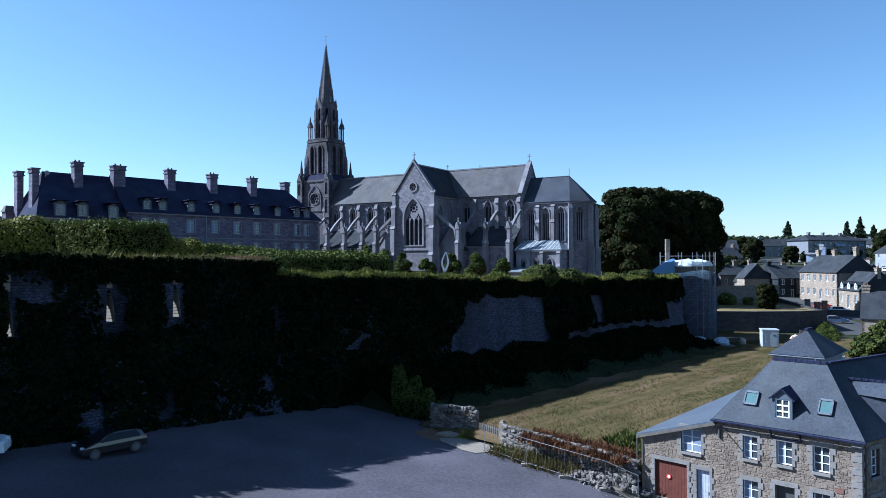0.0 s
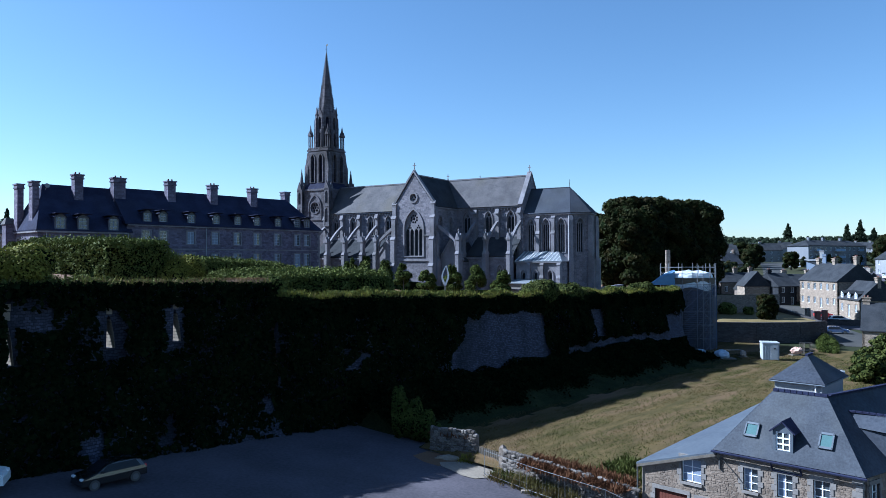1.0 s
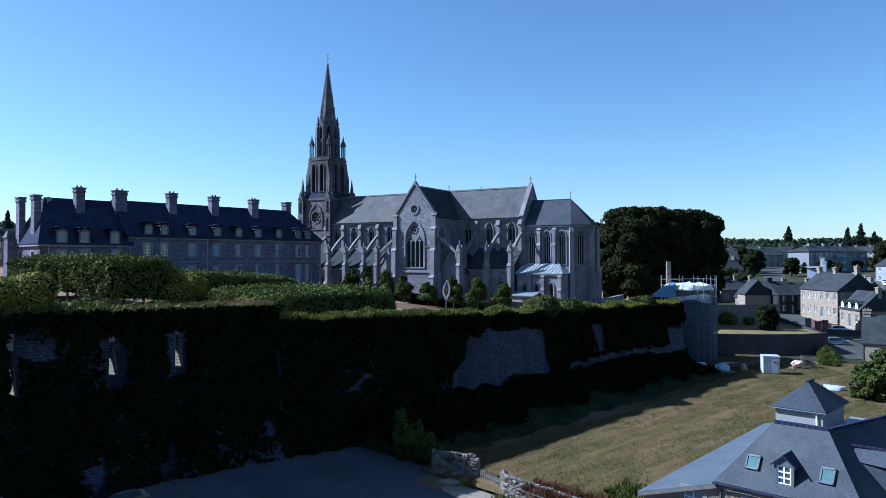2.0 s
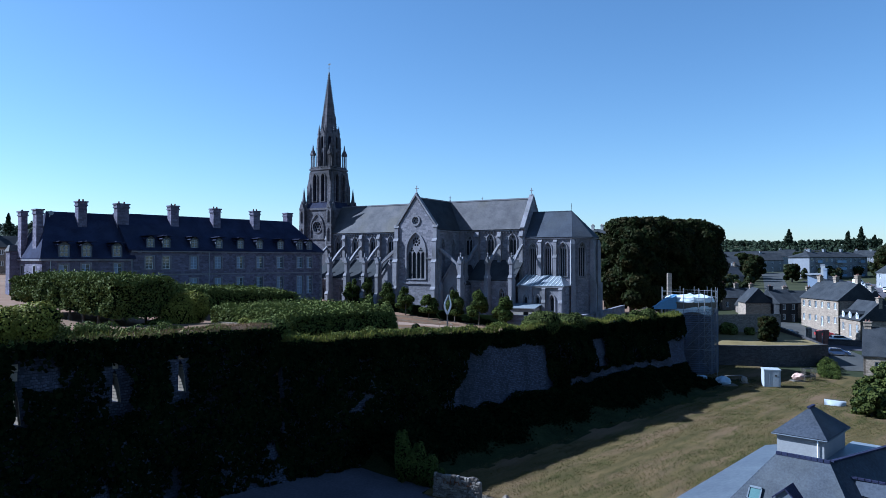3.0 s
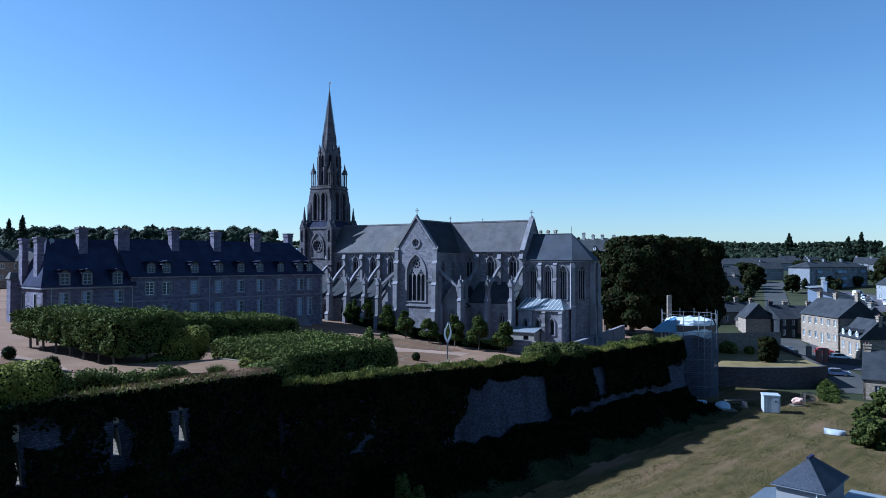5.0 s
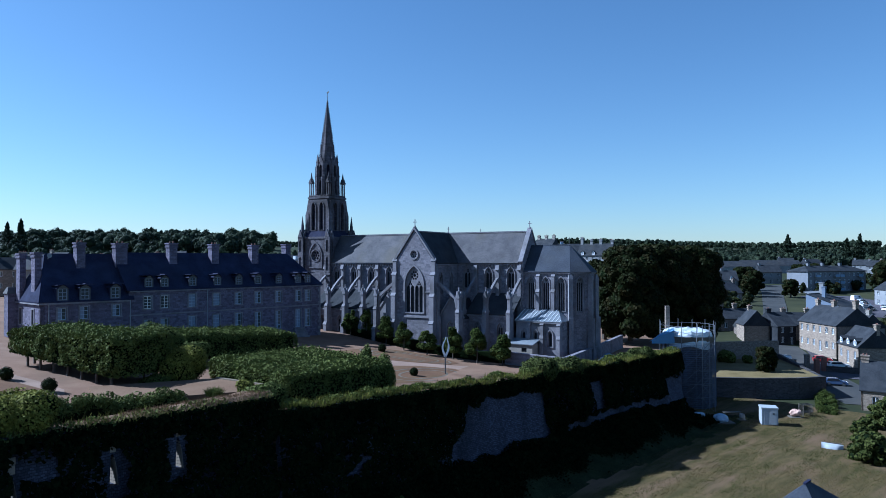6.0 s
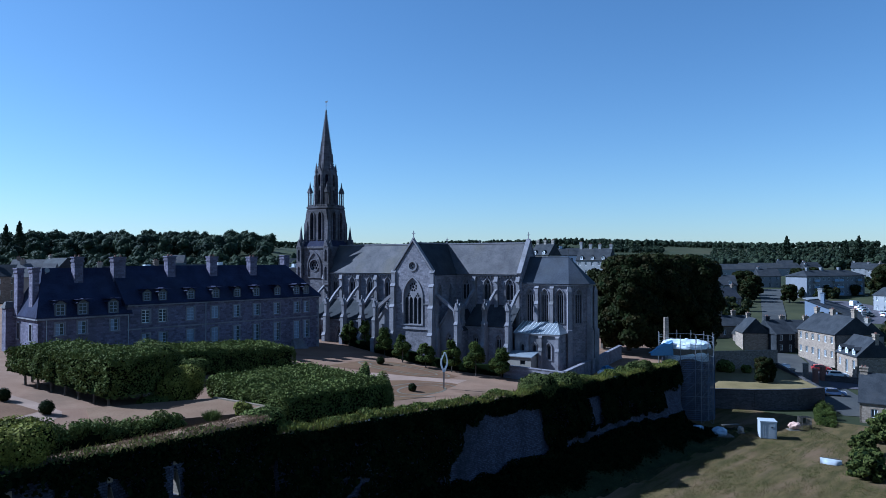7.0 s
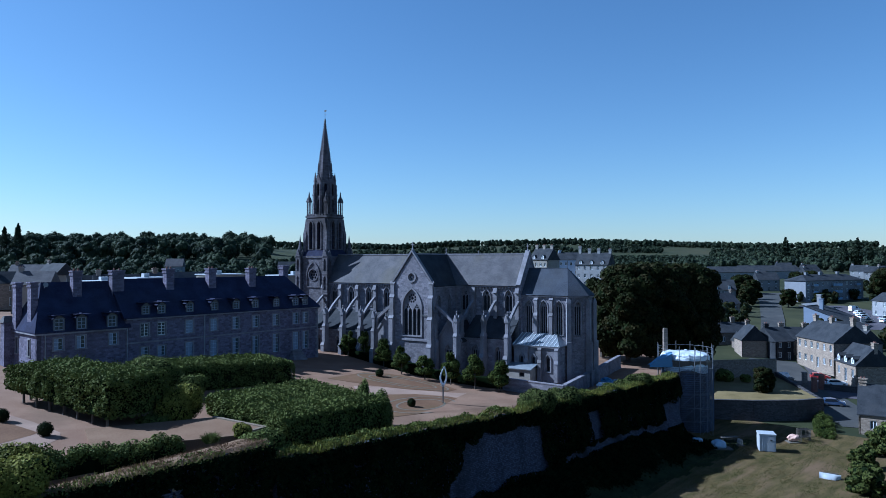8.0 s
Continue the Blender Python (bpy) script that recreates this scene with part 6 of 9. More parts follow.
def shrub(x, y, z, r, mat, label, seed, name="shrub", lumps=7, size=0.13, per=105, group=""):
    """A bushy shrub of several lumps of leaves on short stems."""
    rng = np.random.default_rng(seed)
    sh = thing(name, spot(x, y, z), label, "shrub", group)
    cl = [((0, 0, r[2] * 0.55), (r[0] * 0.75, r[1] * 0.75, r[2] * 0.5))]
    for k in range(lumps):
        a = rng.uniform(0, 6.28)
        d = rng.uniform(0.35, 0.6)
        s = rng.uniform(0.35, 0.6)
        cl.append(((r[0] * d * math.cos(a), r[1] * d * math.sin(a), r[2] * rng.uniform(0.35, 0.95 - s * 0.4)), (r[0] * s, r[1] * s, r[2] * s * 0.8)))
    # core lumps coloured near black for the shade between the leaves
    lm, cm = clump_foliage(cl, per, size, mat, rng, "foliage", 0.8, 0.6, IVY_SHADE)
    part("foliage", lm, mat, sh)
    tagged(part("inner_growth", cm, IVY_SHADE, sh), kind="stuff")
    part("stem", tapered_trunk(bmesh.new(), (0, 0, -0.1), (0, 0, r[2] * 0.5), 0.08, 0.04), BARK, sh)
    return sh


shrub(-24.7, 66.4, 13.2, (2.3, 2.2, 3.5), SUNNY_LEAF, "rounded bright green shrub between clipped hedges", 21)
shrub(-31.0, 77.0, 13.6, (2.9, 2.4, 4.1), HEDGE_LEAF, "dark green shrub behind clipped hedges", 22)
shrub(-27.2, 76.5, 13.4, (1.6, 1.6, 2.6), HEDGE_LEAF, "dark green shrub behind clipped hedges", 23)
shrub(-26.3, 65.2, 13.3, (2.0, 1.3, 1.1), HEDGE_LEAF, "low spreading pale shrub below the limes", 24)
shrub(-8.2, 72.4, 11.9, (0.8, 0.8, 3.9), HEDGE_LEAF, "small rounded shrub rising above a hedge", 25)
shrub(-6.1, 69.6, 11.7, (1.5, 1.5, 3.5), HEDGE_LEAF, "rounded green end of a clipped hedge", 26)


def topiary_ball(x, y, r, seed):
    rng = np.random.default_rng(seed)
    tb = thing("topiary_ball", spot(x, y, terrace_z(x, y)), "small dark clipped box ball on sandy ground", "topiary", "topiary balls")
    p, d = shell_points((0, 0, r * 0.92), (r, r, r), int(900 * r), rng, 0.93)
    part("foliage", leaves("foliage", p, 0.1, TREE_LEAF, rng, d, 0.6), TREE_LEAF, tb)
    part("inner_growth", blob(bmesh.new(), (0, 0, r * 0.92), (r * 0.92,) * 3, rng, 0.03), IVY_SHADE, tb)


for k, (x, y, r) in enumerate(((-33.0, 58.4, 0.62), (-3.5, 82.0, 0.5), (-8.8, 100.2, 0.6), (-38.6, 61.6, 0.6))):
    topiary_ball(x, y, r, 40 + k)


def flat_patch(name, pts, mat, label, category, lift=0.03):
    bm = bmesh.new()
    f = bm.faces.new([bm.verts.new((x, y, terrace_z(x, y) + lift)) for x, y in pts])
    bmesh.ops.triangulate(bm, faces=[f])
    return laid(name, bm, mat, label, category)


# dark ground colour that paints the shade below the great trees
TREE_SHADE = material("tree_shade", (0.02, 0.016, 0.011), (0.05, 0.04, 0.028), 0.6, 0.95, 0.5, 14, spec=0.05)
PALE_PATH = material("pale_path_gravel", (0.200, 0.135, 0.100), (0.275, 0.195, 0.148), 0.4, 0.95, 0.3, 30, stain=(0.160, 0.112, 0.080), stain_amount=0.5, spec=0.1)
DRY_LAWN = material("parched_lawn", (0.095, 0.053, 0.030), (0.142, 0.084, 0.048), 0.3, 0.95, 0.4, 22, stain=(0.103, 0.085, 0.032), stain_amount=0.5, spec=0.1)
flat_patch("lawn", [(-15.5, 95.4), (-11.4, 102.6), (-8.0, 103.2), (-4.8, 102.4), (-0.3, 98.6), (2.1, 95.2), (0.7, 92.9), (-4.5, 92.6), (-9.1, 93.0)], DRY_LAWN, "parched brown lawn bed", "lawn")
flat_patch("lawn", [(-7.1, 87.4), (-3.4, 89.4), (1.2, 89.6), (3.6, 87.8), (2.2, 84.6), (0.0, 82.1), (-2.0, 78.9), (-5.8, 75.3), (-8.5, 80.0)], DRY_LAWN, "parched brown lawn bed", "lawn")
flat_patch("lawn", [(-46.0, 65.4), (-38.9, 61.8), (-34.0, 59.2), (-34.1, 58.2), (-34.9, 55.2), (-40.0, 50.5), (-46.0, 50.0)], DRY_LAWN, "parched brown lawn bed", "lawn")


flat_patch("garden_path", [(-47.0, 68.4), (-40.6, 64.6), (-36.1, 62.2), (-32.5, 59.8), (-31.6, 58.2), (-31.6, 55.8), (-33.0, 53.0), (-40.0, 48.0), (-47.0, 48.0)], PALE_PATH, "pale gravel path round a lawn bed", "path", 0.015)
flat_patch("garden_path", [(-11.5, 91.6), (-8.5, 92.6), (-4.5, 92.3), (1.0, 92.6), (6.0, 93.5), (7.0, 90.0), (4.4, 88.4), (1.2, 89.9), (-3.4, 89.7), (-7.4, 87.7), (-10.0, 86.0)], PALE_PATH, "pale gravel path between lawn beds", "path", 0.015)


def bed_edges():
    """Narrow worn lines that run round the lawn beds."""
    bm = bmesh.new()
    for cx, cy, ax, ay, turn in ((-5.5, 97.6, 7.0, 2.8, -0.5), (-5.5, 97.6, 5.2, 1.8, -0.5), (-2.4, 83.4, 5.6, 3.2, 1.0), (-2.4, 83.4, 3.8, 2.0, 1.0)):
        prev = None
        for k in range(49):
            a = k * 2 * math.pi / 48
            cur = []
            for g in (0.0, 0.28):
                u, v = (ax + g) * math.cos(a), (ay + g) * math.sin(a)
                x, y = cx + u * math.cos(turn) - v * math.sin(turn), cy + u * math.sin(turn) + v * math.cos(turn)
                cur.append(bm.verts.new((x, y, terrace_z(x, y) + 0.05)))
            if prev:
                bm.faces.new((prev[0], cur[0], cur[1], prev[1]))
            prev = cur
    laid("bed_edge", bm, EARTH, "narrow worn earth lines round the lawn beds", "edging")


bed_edges()


EDGE_STONE = material("worn_edging_stone", (0.132, 0.105, 0.076), (0.198, 0.159, 0.117), 0.3, 0.9, 0.3, 20, spec=0.1)


def raised_corner():
    """The raised corner of the upper terrace with its pale stone edging."""
    bm = bmesh.new()
    pts = [(-21.2, 65.4), (-15.4, 61.4), (-17.2, 58.6), (-20.8, 57.0), (-27.5, 55.0), (-31.0, 61.0)]
    top = [bm.verts.new((x, y, 14.0)) for x, y in pts]
    low = [bm.verts.new((x, y, 11)) for x, y in pts]
    bm.faces.new(top)
    for i in range(len(pts)):
        bm.faces.new((top[i], top[(i + 1) % len(pts)], low[(i + 1) % len(pts)], low[i]))
    laid("upper_terrace", bm, SAND, "raised sandy corner of the garden terrace", "terrace")
    bm = bmesh.new()
    for a, b in ((pts[0], pts[1]), (pts[1], pts[2])):
        mm, ln = along(a, b)
        n = int(ln / 0.9)
        for k in range(n):
            bx(bm, ln * k / n + 0.01, ln * (k + 1) / n - 0.01, -0.22, 0.12, 13.8, 14.1, mm)
    laid("terrace_edging", bm, EDGE_STONE, "pale stone edging of the raised terrace", "edging")


raised_corner()


def sculpture():
    """A slender white flame-like loop on a thin stem."""
    sc = thing("sculpture", spot(0.2, 85.3, 11.15), "slender white metal sculpture like an open flame", "sculpture")
    bm = bmesh.new()
    n = 16
    for s in (-1, 1):
        prev = None
        for k in range(n + 1):
            t = k / n
            x = s * 0.42 * math.sin(math.pi * t) ** 1.3 * (1 - 0.3 * t) + (0.2 if s > 0 else 0.08) * t * t
            z = 2.1 + 2.4 * t
            w = 0.11 * (1 - 0.75 * t) + 0.03
            d = 0.12 * (1 - 0.7 * t) + 0.03
            cur = [bm.verts.new((x + ox * w, oy * d, z)) for ox, oy in ((-1, -1), (1, -1), (1, 1), (-1, 1))]
            if prev:
                for i in range(4):
                    bm.faces.new((prev[i], prev[(i + 1) % 4], cur[(i + 1) % 4], cur[i]))
            prev = cur
    part("loop", bm, WHITE_PAINT, sc)
    bm = taper(bmesh.new(), 0, 0, 0.0, 2.25, 0.13, 0.2)
    part("stem", bm, ROUGHCAST_BEIGE, sc)


sculpture()


def young_tree(x, y, z, h, r, seed, label="young round-headed tree on a slim stem", group="young trees before the church"):
    rng = np.random.default_rng(seed)
    t = thing("young_tree", spot(x, y, z), label, "tree", group)
    part("trunk", tapered_trunk(bmesh.new(), (0, 0, -0.1), (0.05, 0, h * 0.55), 0.09, 0.05), BARK, t)
    cl = []
    for k in range(20):
        a, q = rng.uniform(0, 6.28), rng.uniform(0, 1)
        rr = r * 1.22 * (1.0 - max(0.0, q - 0.3) * 0.85)
        cl.append(((rr * 0.58 * math.cos(a), rr * 0.58 * math.sin(a), h * 0.3 + q * h * 0.6), (rr * 0.5, rr * 0.5, h * 0.11)))
    # crown's inner shade is painted as near-black lumps
    lm, cm = clump_foliage(cl, 75, 0.14, YOUNG_LEAF, rng, "crown", 0.72, 0.55, IVY_SHADE)
    part("crown", lm, YOUNG_LEAF, t)
    tagged(part("inner_growth", cm, IVY_SHADE, t), kind="stuff")


for k, (x, y, h, r) in enumerate(((-15.6, 117.6, 4.2, 1.25), (-12.6, 114.4, 4.8, 1.15), (-9.0, 109.6, 4.6, 1.3), (-5.9, 104.0, 4.2, 1.2), (-2.4, 101.0, 3.9, 1.2), (1.3, 98.6, 4.6, 1.25), (4.6, 96.6, 5.0, 1.35), (8.0, 95.4, 4.7, 1.35))):
    young_tree(x, y, terrace_z(x, y), h, r, 60 + k)


def low_hedge_row():
    """The dark low hedge along the foot of the church."""
    rng = np.random.default_rng(77)
    pts = [(-16.5, 120.0), (-10.5, 112.5), (-4.0, 105.0), (1.0, 101.5), (9.0, 98.0)]
    hb = thing("low_hedge", spot(0, 0, 0), "dark low hedge along the foot of the church", "hedge")
    P, N = [], []
    bm = bmesh.new()
    for (ax, ay), (bx_, by_) in zip(pts, pts[1:]):
        ln = math.hypot(bx_ - ax, by_ - ay)
        for t, a in zip(rng.uniform(0, 1, int(ln * 130)), rng.uniform(0, 3.14, int(ln * 130))):
            x, y = ax + (bx_ - ax) * t, ay + (by_ - ay) * t
            o = 0.75 * math.cos(a)
            nx, ny = (by_ - ay) / ln, -(bx_ - ax) / ln
            z = terrace_z(x, y) + 1.25 * math.sin(a) * (0.85 + 0.3 * noise.noise((x, y, 0)))
            P.append((x + nx * o, y + ny * o, z))
            N.append((nx * math.cos(a), ny * math.cos(a), math.sin(a)))
        mm, l2 = along((ax, ay), (bx_, by_))
        z0 = terrace_z(ax, ay)
        bx(bm, 0, l2, -0.55, 0.55, z0 - 0.8, z0 + 0.95, mm)
    part("foliage", leaves("foliage", np.array(P), 0.22, IVY_SHADE, rng, np.array(N), 0.4), IVY_SHADE, hb)
    part("inner_growth", bm, IVY_SHADE, hb)


low_hedge_row()


def garden_wall(pts, z0s, h, label, name="garden_wall", mat=None, thick=0.45, cap=True):
    bm = bmesh.new()
    cp = bmesh.new()
    for (a, za), (b, zb) in zip(zip(pts, z0s), zip(pts[1:], z0s[1:])):
        mm, ln = along(a, b)
        n = max(1, int(ln / 1.2))
        for k in range(n):
            z = za + (zb - za) * (k + 0.5) / n
            bx(bm, ln * k / n, ln * (k + 1) / n, -thick / 2, thick / 2, z - 2.0, z + h - 0.12, mm)
            bx(cp, ln * k / n + 0.01, ln * (k + 1) / n - 0.01, -thick / 2 - 0.07, thick / 2 + 0.07, z + h - 0.12, z + h, mm)
    w = laid(name, bm, mat or RUBBLE, label, "wall")
    if cap:
        part("coping", cp, mat or DRESSED, w)
    return w


# dark sheet laid where the trees shade the terrace
flat_patch("tree_shade", [(20.5, 99.0), (27.0, 101.0), (34.0, 106.0), (44.0, 122.0), (52.0, 138.0), (54.0, 172.0), (18.0, 172.0), (22.0, 128.0), (22.0, 112.0)], TREE_SHADE, "dark sheet painted for the shade under the great trees", "ground cover", 0.04)
garden_wall([(8.6, 97.2), (16.0, 91.5)], [11.0, 10.9], 1.35, "low stone wall below the church", mat=GRANITE)
garden_wall([(16.0, 91.5), (23.4, 106.7), (31.0, 122.0)], [10.9, 10.6, 10.6], 1.45, "low stone wall beside the big trees", mat=GRANITE)


def clothes_line_clutter():
    """Blue and white building sheets lying by the wall."""
    rng = np.random.default_rng(5)
    for k, (x, y, mat, nm) in enumerate(((24.6, 104.6, TARP_BLUE, "blue"), (23.0, 100.6, TARP_WHITE, "white"), (25.6, 103.0, TARP_BLUE, "blue"))):
        sh = thing("building_sheet", spot(x, y, 10.4), "crumpled %s plastic sheet on the ground" % nm, "sheet", "building sheets")
        part("sheet", blob(bmesh.new(), (0, 0, 0.2), (0.9, 0.6, 0.45), rng, 0.35), mat, sh)


clothes_line_clutter()

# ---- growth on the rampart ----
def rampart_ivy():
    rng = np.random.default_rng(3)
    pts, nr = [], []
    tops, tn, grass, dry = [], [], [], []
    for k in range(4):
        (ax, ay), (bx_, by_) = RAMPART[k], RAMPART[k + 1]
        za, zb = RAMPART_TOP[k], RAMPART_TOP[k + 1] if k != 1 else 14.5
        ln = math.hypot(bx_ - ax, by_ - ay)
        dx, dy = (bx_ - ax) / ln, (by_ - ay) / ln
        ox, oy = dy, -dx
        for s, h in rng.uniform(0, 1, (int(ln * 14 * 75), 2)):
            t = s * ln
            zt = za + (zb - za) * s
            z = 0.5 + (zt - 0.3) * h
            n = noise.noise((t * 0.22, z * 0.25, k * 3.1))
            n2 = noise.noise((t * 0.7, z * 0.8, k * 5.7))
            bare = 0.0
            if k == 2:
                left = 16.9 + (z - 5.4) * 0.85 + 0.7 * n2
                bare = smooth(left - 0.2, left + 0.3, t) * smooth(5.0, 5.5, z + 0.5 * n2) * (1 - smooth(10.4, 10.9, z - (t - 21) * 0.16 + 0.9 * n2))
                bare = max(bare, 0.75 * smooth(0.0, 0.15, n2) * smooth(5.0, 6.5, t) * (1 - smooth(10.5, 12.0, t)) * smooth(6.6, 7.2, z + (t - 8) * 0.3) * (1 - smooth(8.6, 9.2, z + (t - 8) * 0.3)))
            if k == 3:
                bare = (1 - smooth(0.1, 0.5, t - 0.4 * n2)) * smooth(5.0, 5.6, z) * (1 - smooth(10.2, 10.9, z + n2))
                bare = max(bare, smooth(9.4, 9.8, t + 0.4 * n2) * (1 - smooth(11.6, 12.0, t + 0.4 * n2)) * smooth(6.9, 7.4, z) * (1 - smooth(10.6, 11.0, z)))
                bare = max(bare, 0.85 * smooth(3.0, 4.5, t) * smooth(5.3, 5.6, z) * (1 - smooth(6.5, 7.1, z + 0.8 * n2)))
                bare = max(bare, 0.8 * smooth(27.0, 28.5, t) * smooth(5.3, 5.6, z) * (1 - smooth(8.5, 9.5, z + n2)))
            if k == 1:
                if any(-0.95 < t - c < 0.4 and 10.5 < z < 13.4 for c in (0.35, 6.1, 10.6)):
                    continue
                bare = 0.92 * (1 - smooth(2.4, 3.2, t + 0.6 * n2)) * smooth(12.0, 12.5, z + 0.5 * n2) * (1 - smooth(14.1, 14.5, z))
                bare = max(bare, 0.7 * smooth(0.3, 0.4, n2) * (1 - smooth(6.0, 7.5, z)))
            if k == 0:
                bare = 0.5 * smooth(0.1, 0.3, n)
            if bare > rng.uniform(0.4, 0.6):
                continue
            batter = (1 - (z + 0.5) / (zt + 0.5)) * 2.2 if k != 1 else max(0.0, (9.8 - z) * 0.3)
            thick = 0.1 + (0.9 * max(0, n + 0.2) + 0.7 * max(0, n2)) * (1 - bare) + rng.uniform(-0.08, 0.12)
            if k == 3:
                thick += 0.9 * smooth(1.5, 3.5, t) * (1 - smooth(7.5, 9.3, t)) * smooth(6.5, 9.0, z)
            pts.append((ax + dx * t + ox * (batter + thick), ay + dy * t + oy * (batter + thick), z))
            nr.append((ox + 1.4 * dx * n2, oy + 1.4 * dy * n2, 0.35 + n2))
        # growth on the crest
        for s in rng.uniform(0, 1, int(ln * (60, 130, 650, 650)[k])):
            t = s * ln
            zt = za + (zb - za) * s
            n = noise.noise((t * 0.35, 0, k * 5.0))
            a = rng.uniform(-0.6, 2.3)
            w = 1.1 + 0.5 * n
            hgt = (0.75 + 0.75 * n + 0.35 * noise.noise((t * 1.3, 4, k))) * (1.0 if k >= 2 else 0.45)
            o = w * math.sin(a) - 0.5
            z = zt + hgt * math.cos(a) if a < 1.57 else zt - (a - 1.57) * 1.8
            # front-hanging crest leaves join the near-black ivy, their shade painted in
            low = a > 1.25 + rng.uniform(-0.25, 0.25)
            (pts if low else tops).append((ax + dx * t + ox * o, ay + dy * t + oy * o, z + rng.uniform(-0.12, 0.12)))
            (nr if low else tn).append((ox * math.sin(a), oy * math.sin(a), math.cos(a)))
        if k >= 1:
            for s in rng.uniform(0, 1, int(ln * (170 if k > 1 else 50))):
                t = s * ln
                zt = za + (zb - za) * s
                o = rng.uniform(-1.3, 0.6)
                n = noise.noise((t * 0.35, 0, k * 5.0))
                g = (ax + dx * t + ox * o, ay + dy * t + oy * o, zt + (0.35 + 0.4 * n) * (1.0 if k >= 2 else 0.3))
                (dry if (rng.random() < (0.25 if k >= 2 else 0.8)) else grass).append(g)
    iv = new("rampart_ivy", leaves("rampart_ivy", np.array(pts), 0.3, IVY_SHADE, rng, np.array(nr), 0.5))
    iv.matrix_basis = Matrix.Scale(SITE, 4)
    tagged(iv, "dense ivy hanging over the rampart, near black for its shade", "ivy", kind="stuff")
    cr = new("crest_growth", leaves("crest_growth", np.array(tops), 0.13, HEDGE_LEAF, rng, np.array(tn), 0.35))
    cr.matrix_basis = Matrix.Scale(SITE, 4)
    tagged(cr, "brambles and ivy along the top of the rampart", "bramble", kind="stuff")
    g = new("crest_grass", blades("crest_grass", np.array(grass), 0.6, 0.05, SUNNY_LEAF, rng, 0.5))
    g.matrix_basis = Matrix.Scale(SITE, 4)
    tagged(g, "tall green grass along the top of the rampart", "grass", kind="stuff")
    g = new("dry_crest_grass", blades("dry_crest_grass", np.array(dry), 0.5, 0.05, DRY_GRASS, rng, 0.5))
    g.matrix_basis = Matrix.Scale(SITE, 4)
    tagged(g, "dry straw-coloured grass on the rampart ledge", "grass", kind="stuff")


rampart_ivy()

shrub(-24.8, 40.6, 14.6, (2.5, 2.2, 2.5), SUNNY_LEAF, "sunlit yellow-green bush on the rampart", 31, lumps=8)
shrub(-28.6, 46.6, 13.0, (2.3, 2.2, 3.3), SUNNY_LEAF, "sunlit yellow-green bush on the rampart", 33)


def bramble_hedge(pts, base, tall, wide, mat, label, seed, spread=0.5):
    """An untrimmed hedge along a line: many leafy clumps of uneven height round one continuous inner growth."""
    rng = np.random.default_rng(seed)
    hb = thing("bramble_hedge", spot(0, 0, 0), label, "hedge", "bramble hedges")
    cl, rows = [], []
    bm = bmesh.new()
    for (ax, ay), (bx_, by_), z0, z1, h0, h1 in zip(pts, pts[1:], base, base[1:], tall, tall[1:]):
        ln = math.hypot(bx_ - ax, by_ - ay)
        dx, dy = (bx_ - ax) / ln, (by_ - ay) / ln
        n = max(2, int(ln / 0.4))
        for i in range(n + 1):
            f = i / n
            x, y, z = ax + dx * ln * f, ay + dy * ln * f, z0 + (z1 - z0) * f
            h = (h0 + (h1 - h0) * f) * (1 + 0.35 * noise.noise((x * 0.6, y * 0.6, seed)))
            rows.append([bm.verts.new((x + dy * o * wide, y - dx * o * wide, z + k * h)) for o, k in ((-0.42, -0.4), (-0.4, 0.45), (0.0, 0.72), (0.4, 0.45), (0.42, -0.4))])
            for j in range(4):
                o, q = rng.uniform(-spread, spread) * wide, rng.uniform(0.25, 0.85)
                r = rng.uniform(0.34, 0.62) * (0.6 + 0.25 * h)
                cl.append(((x + dy * o, y - dx * o, z + h * q), (r, r, r * 0.8)))
    for a, b in zip(rows, rows[1:]):
        for j in range(4):
            bm.faces.new((a[j], b[j], b[j + 1], a[j + 1]))
    lm, cm = clump_foliage(cl, 55, 0.13, mat, rng, "foliage", 0.8, 0.6, IVY_SHADE, 1)
    part("foliage", lm, mat, hb)
    # core strip is near black, standing in for shade within the hedge
    part("inner_growth", bm, IVY_SHADE, hb)


bramble_hedge([(-31.5, 43.4), (-27.0, 49.2), (-24.6, 52.4), (-21.2, 56.8)], (13.0, 13.0, 13.0, 13.0), (3.3, 2.6, 2.0, 1.5), 1.6, HEDGE_LEAF, "dark green bramble hedge along the terrace edge", 71)
shrub(-14.3, 54.8, 13.2, (1.9, 1.7, 1.9), HEDGE_LEAF, "dense green bush at the rampart corner", 42, lumps=8)
shrub(-16.6, 58.9, 13.6, (0.9, 0.8, 1.2), SUNNY_LEAF, "small green bush on the raised terrace", 43)
for k, (x, y, z, a, b, c) in enumerate(((11.0, 78.6, 11.6, 2.6, 2.0, 2.3), (14.5, 82.0, 11.2, 2.4, 1.9, 2.2), (17.3, 85.2, 10.8, 2.0, 1.7, 1.9), (26.3, 94.6, 10.6, 2.2, 1.8, 2.5), (24.0, 92.3, 10.6, 1.8, 1.6, 1.9), (29.5, 97.4, 10.6, 1.5, 1.3, 1.6))):
    shrub(x, y, z, (a, b, c), BRAMBLE, "dense dark green bramble thicket on top of the rampart", 50 + k, "bramble_thicket", 9, 0.16, 80, "bramble thickets")
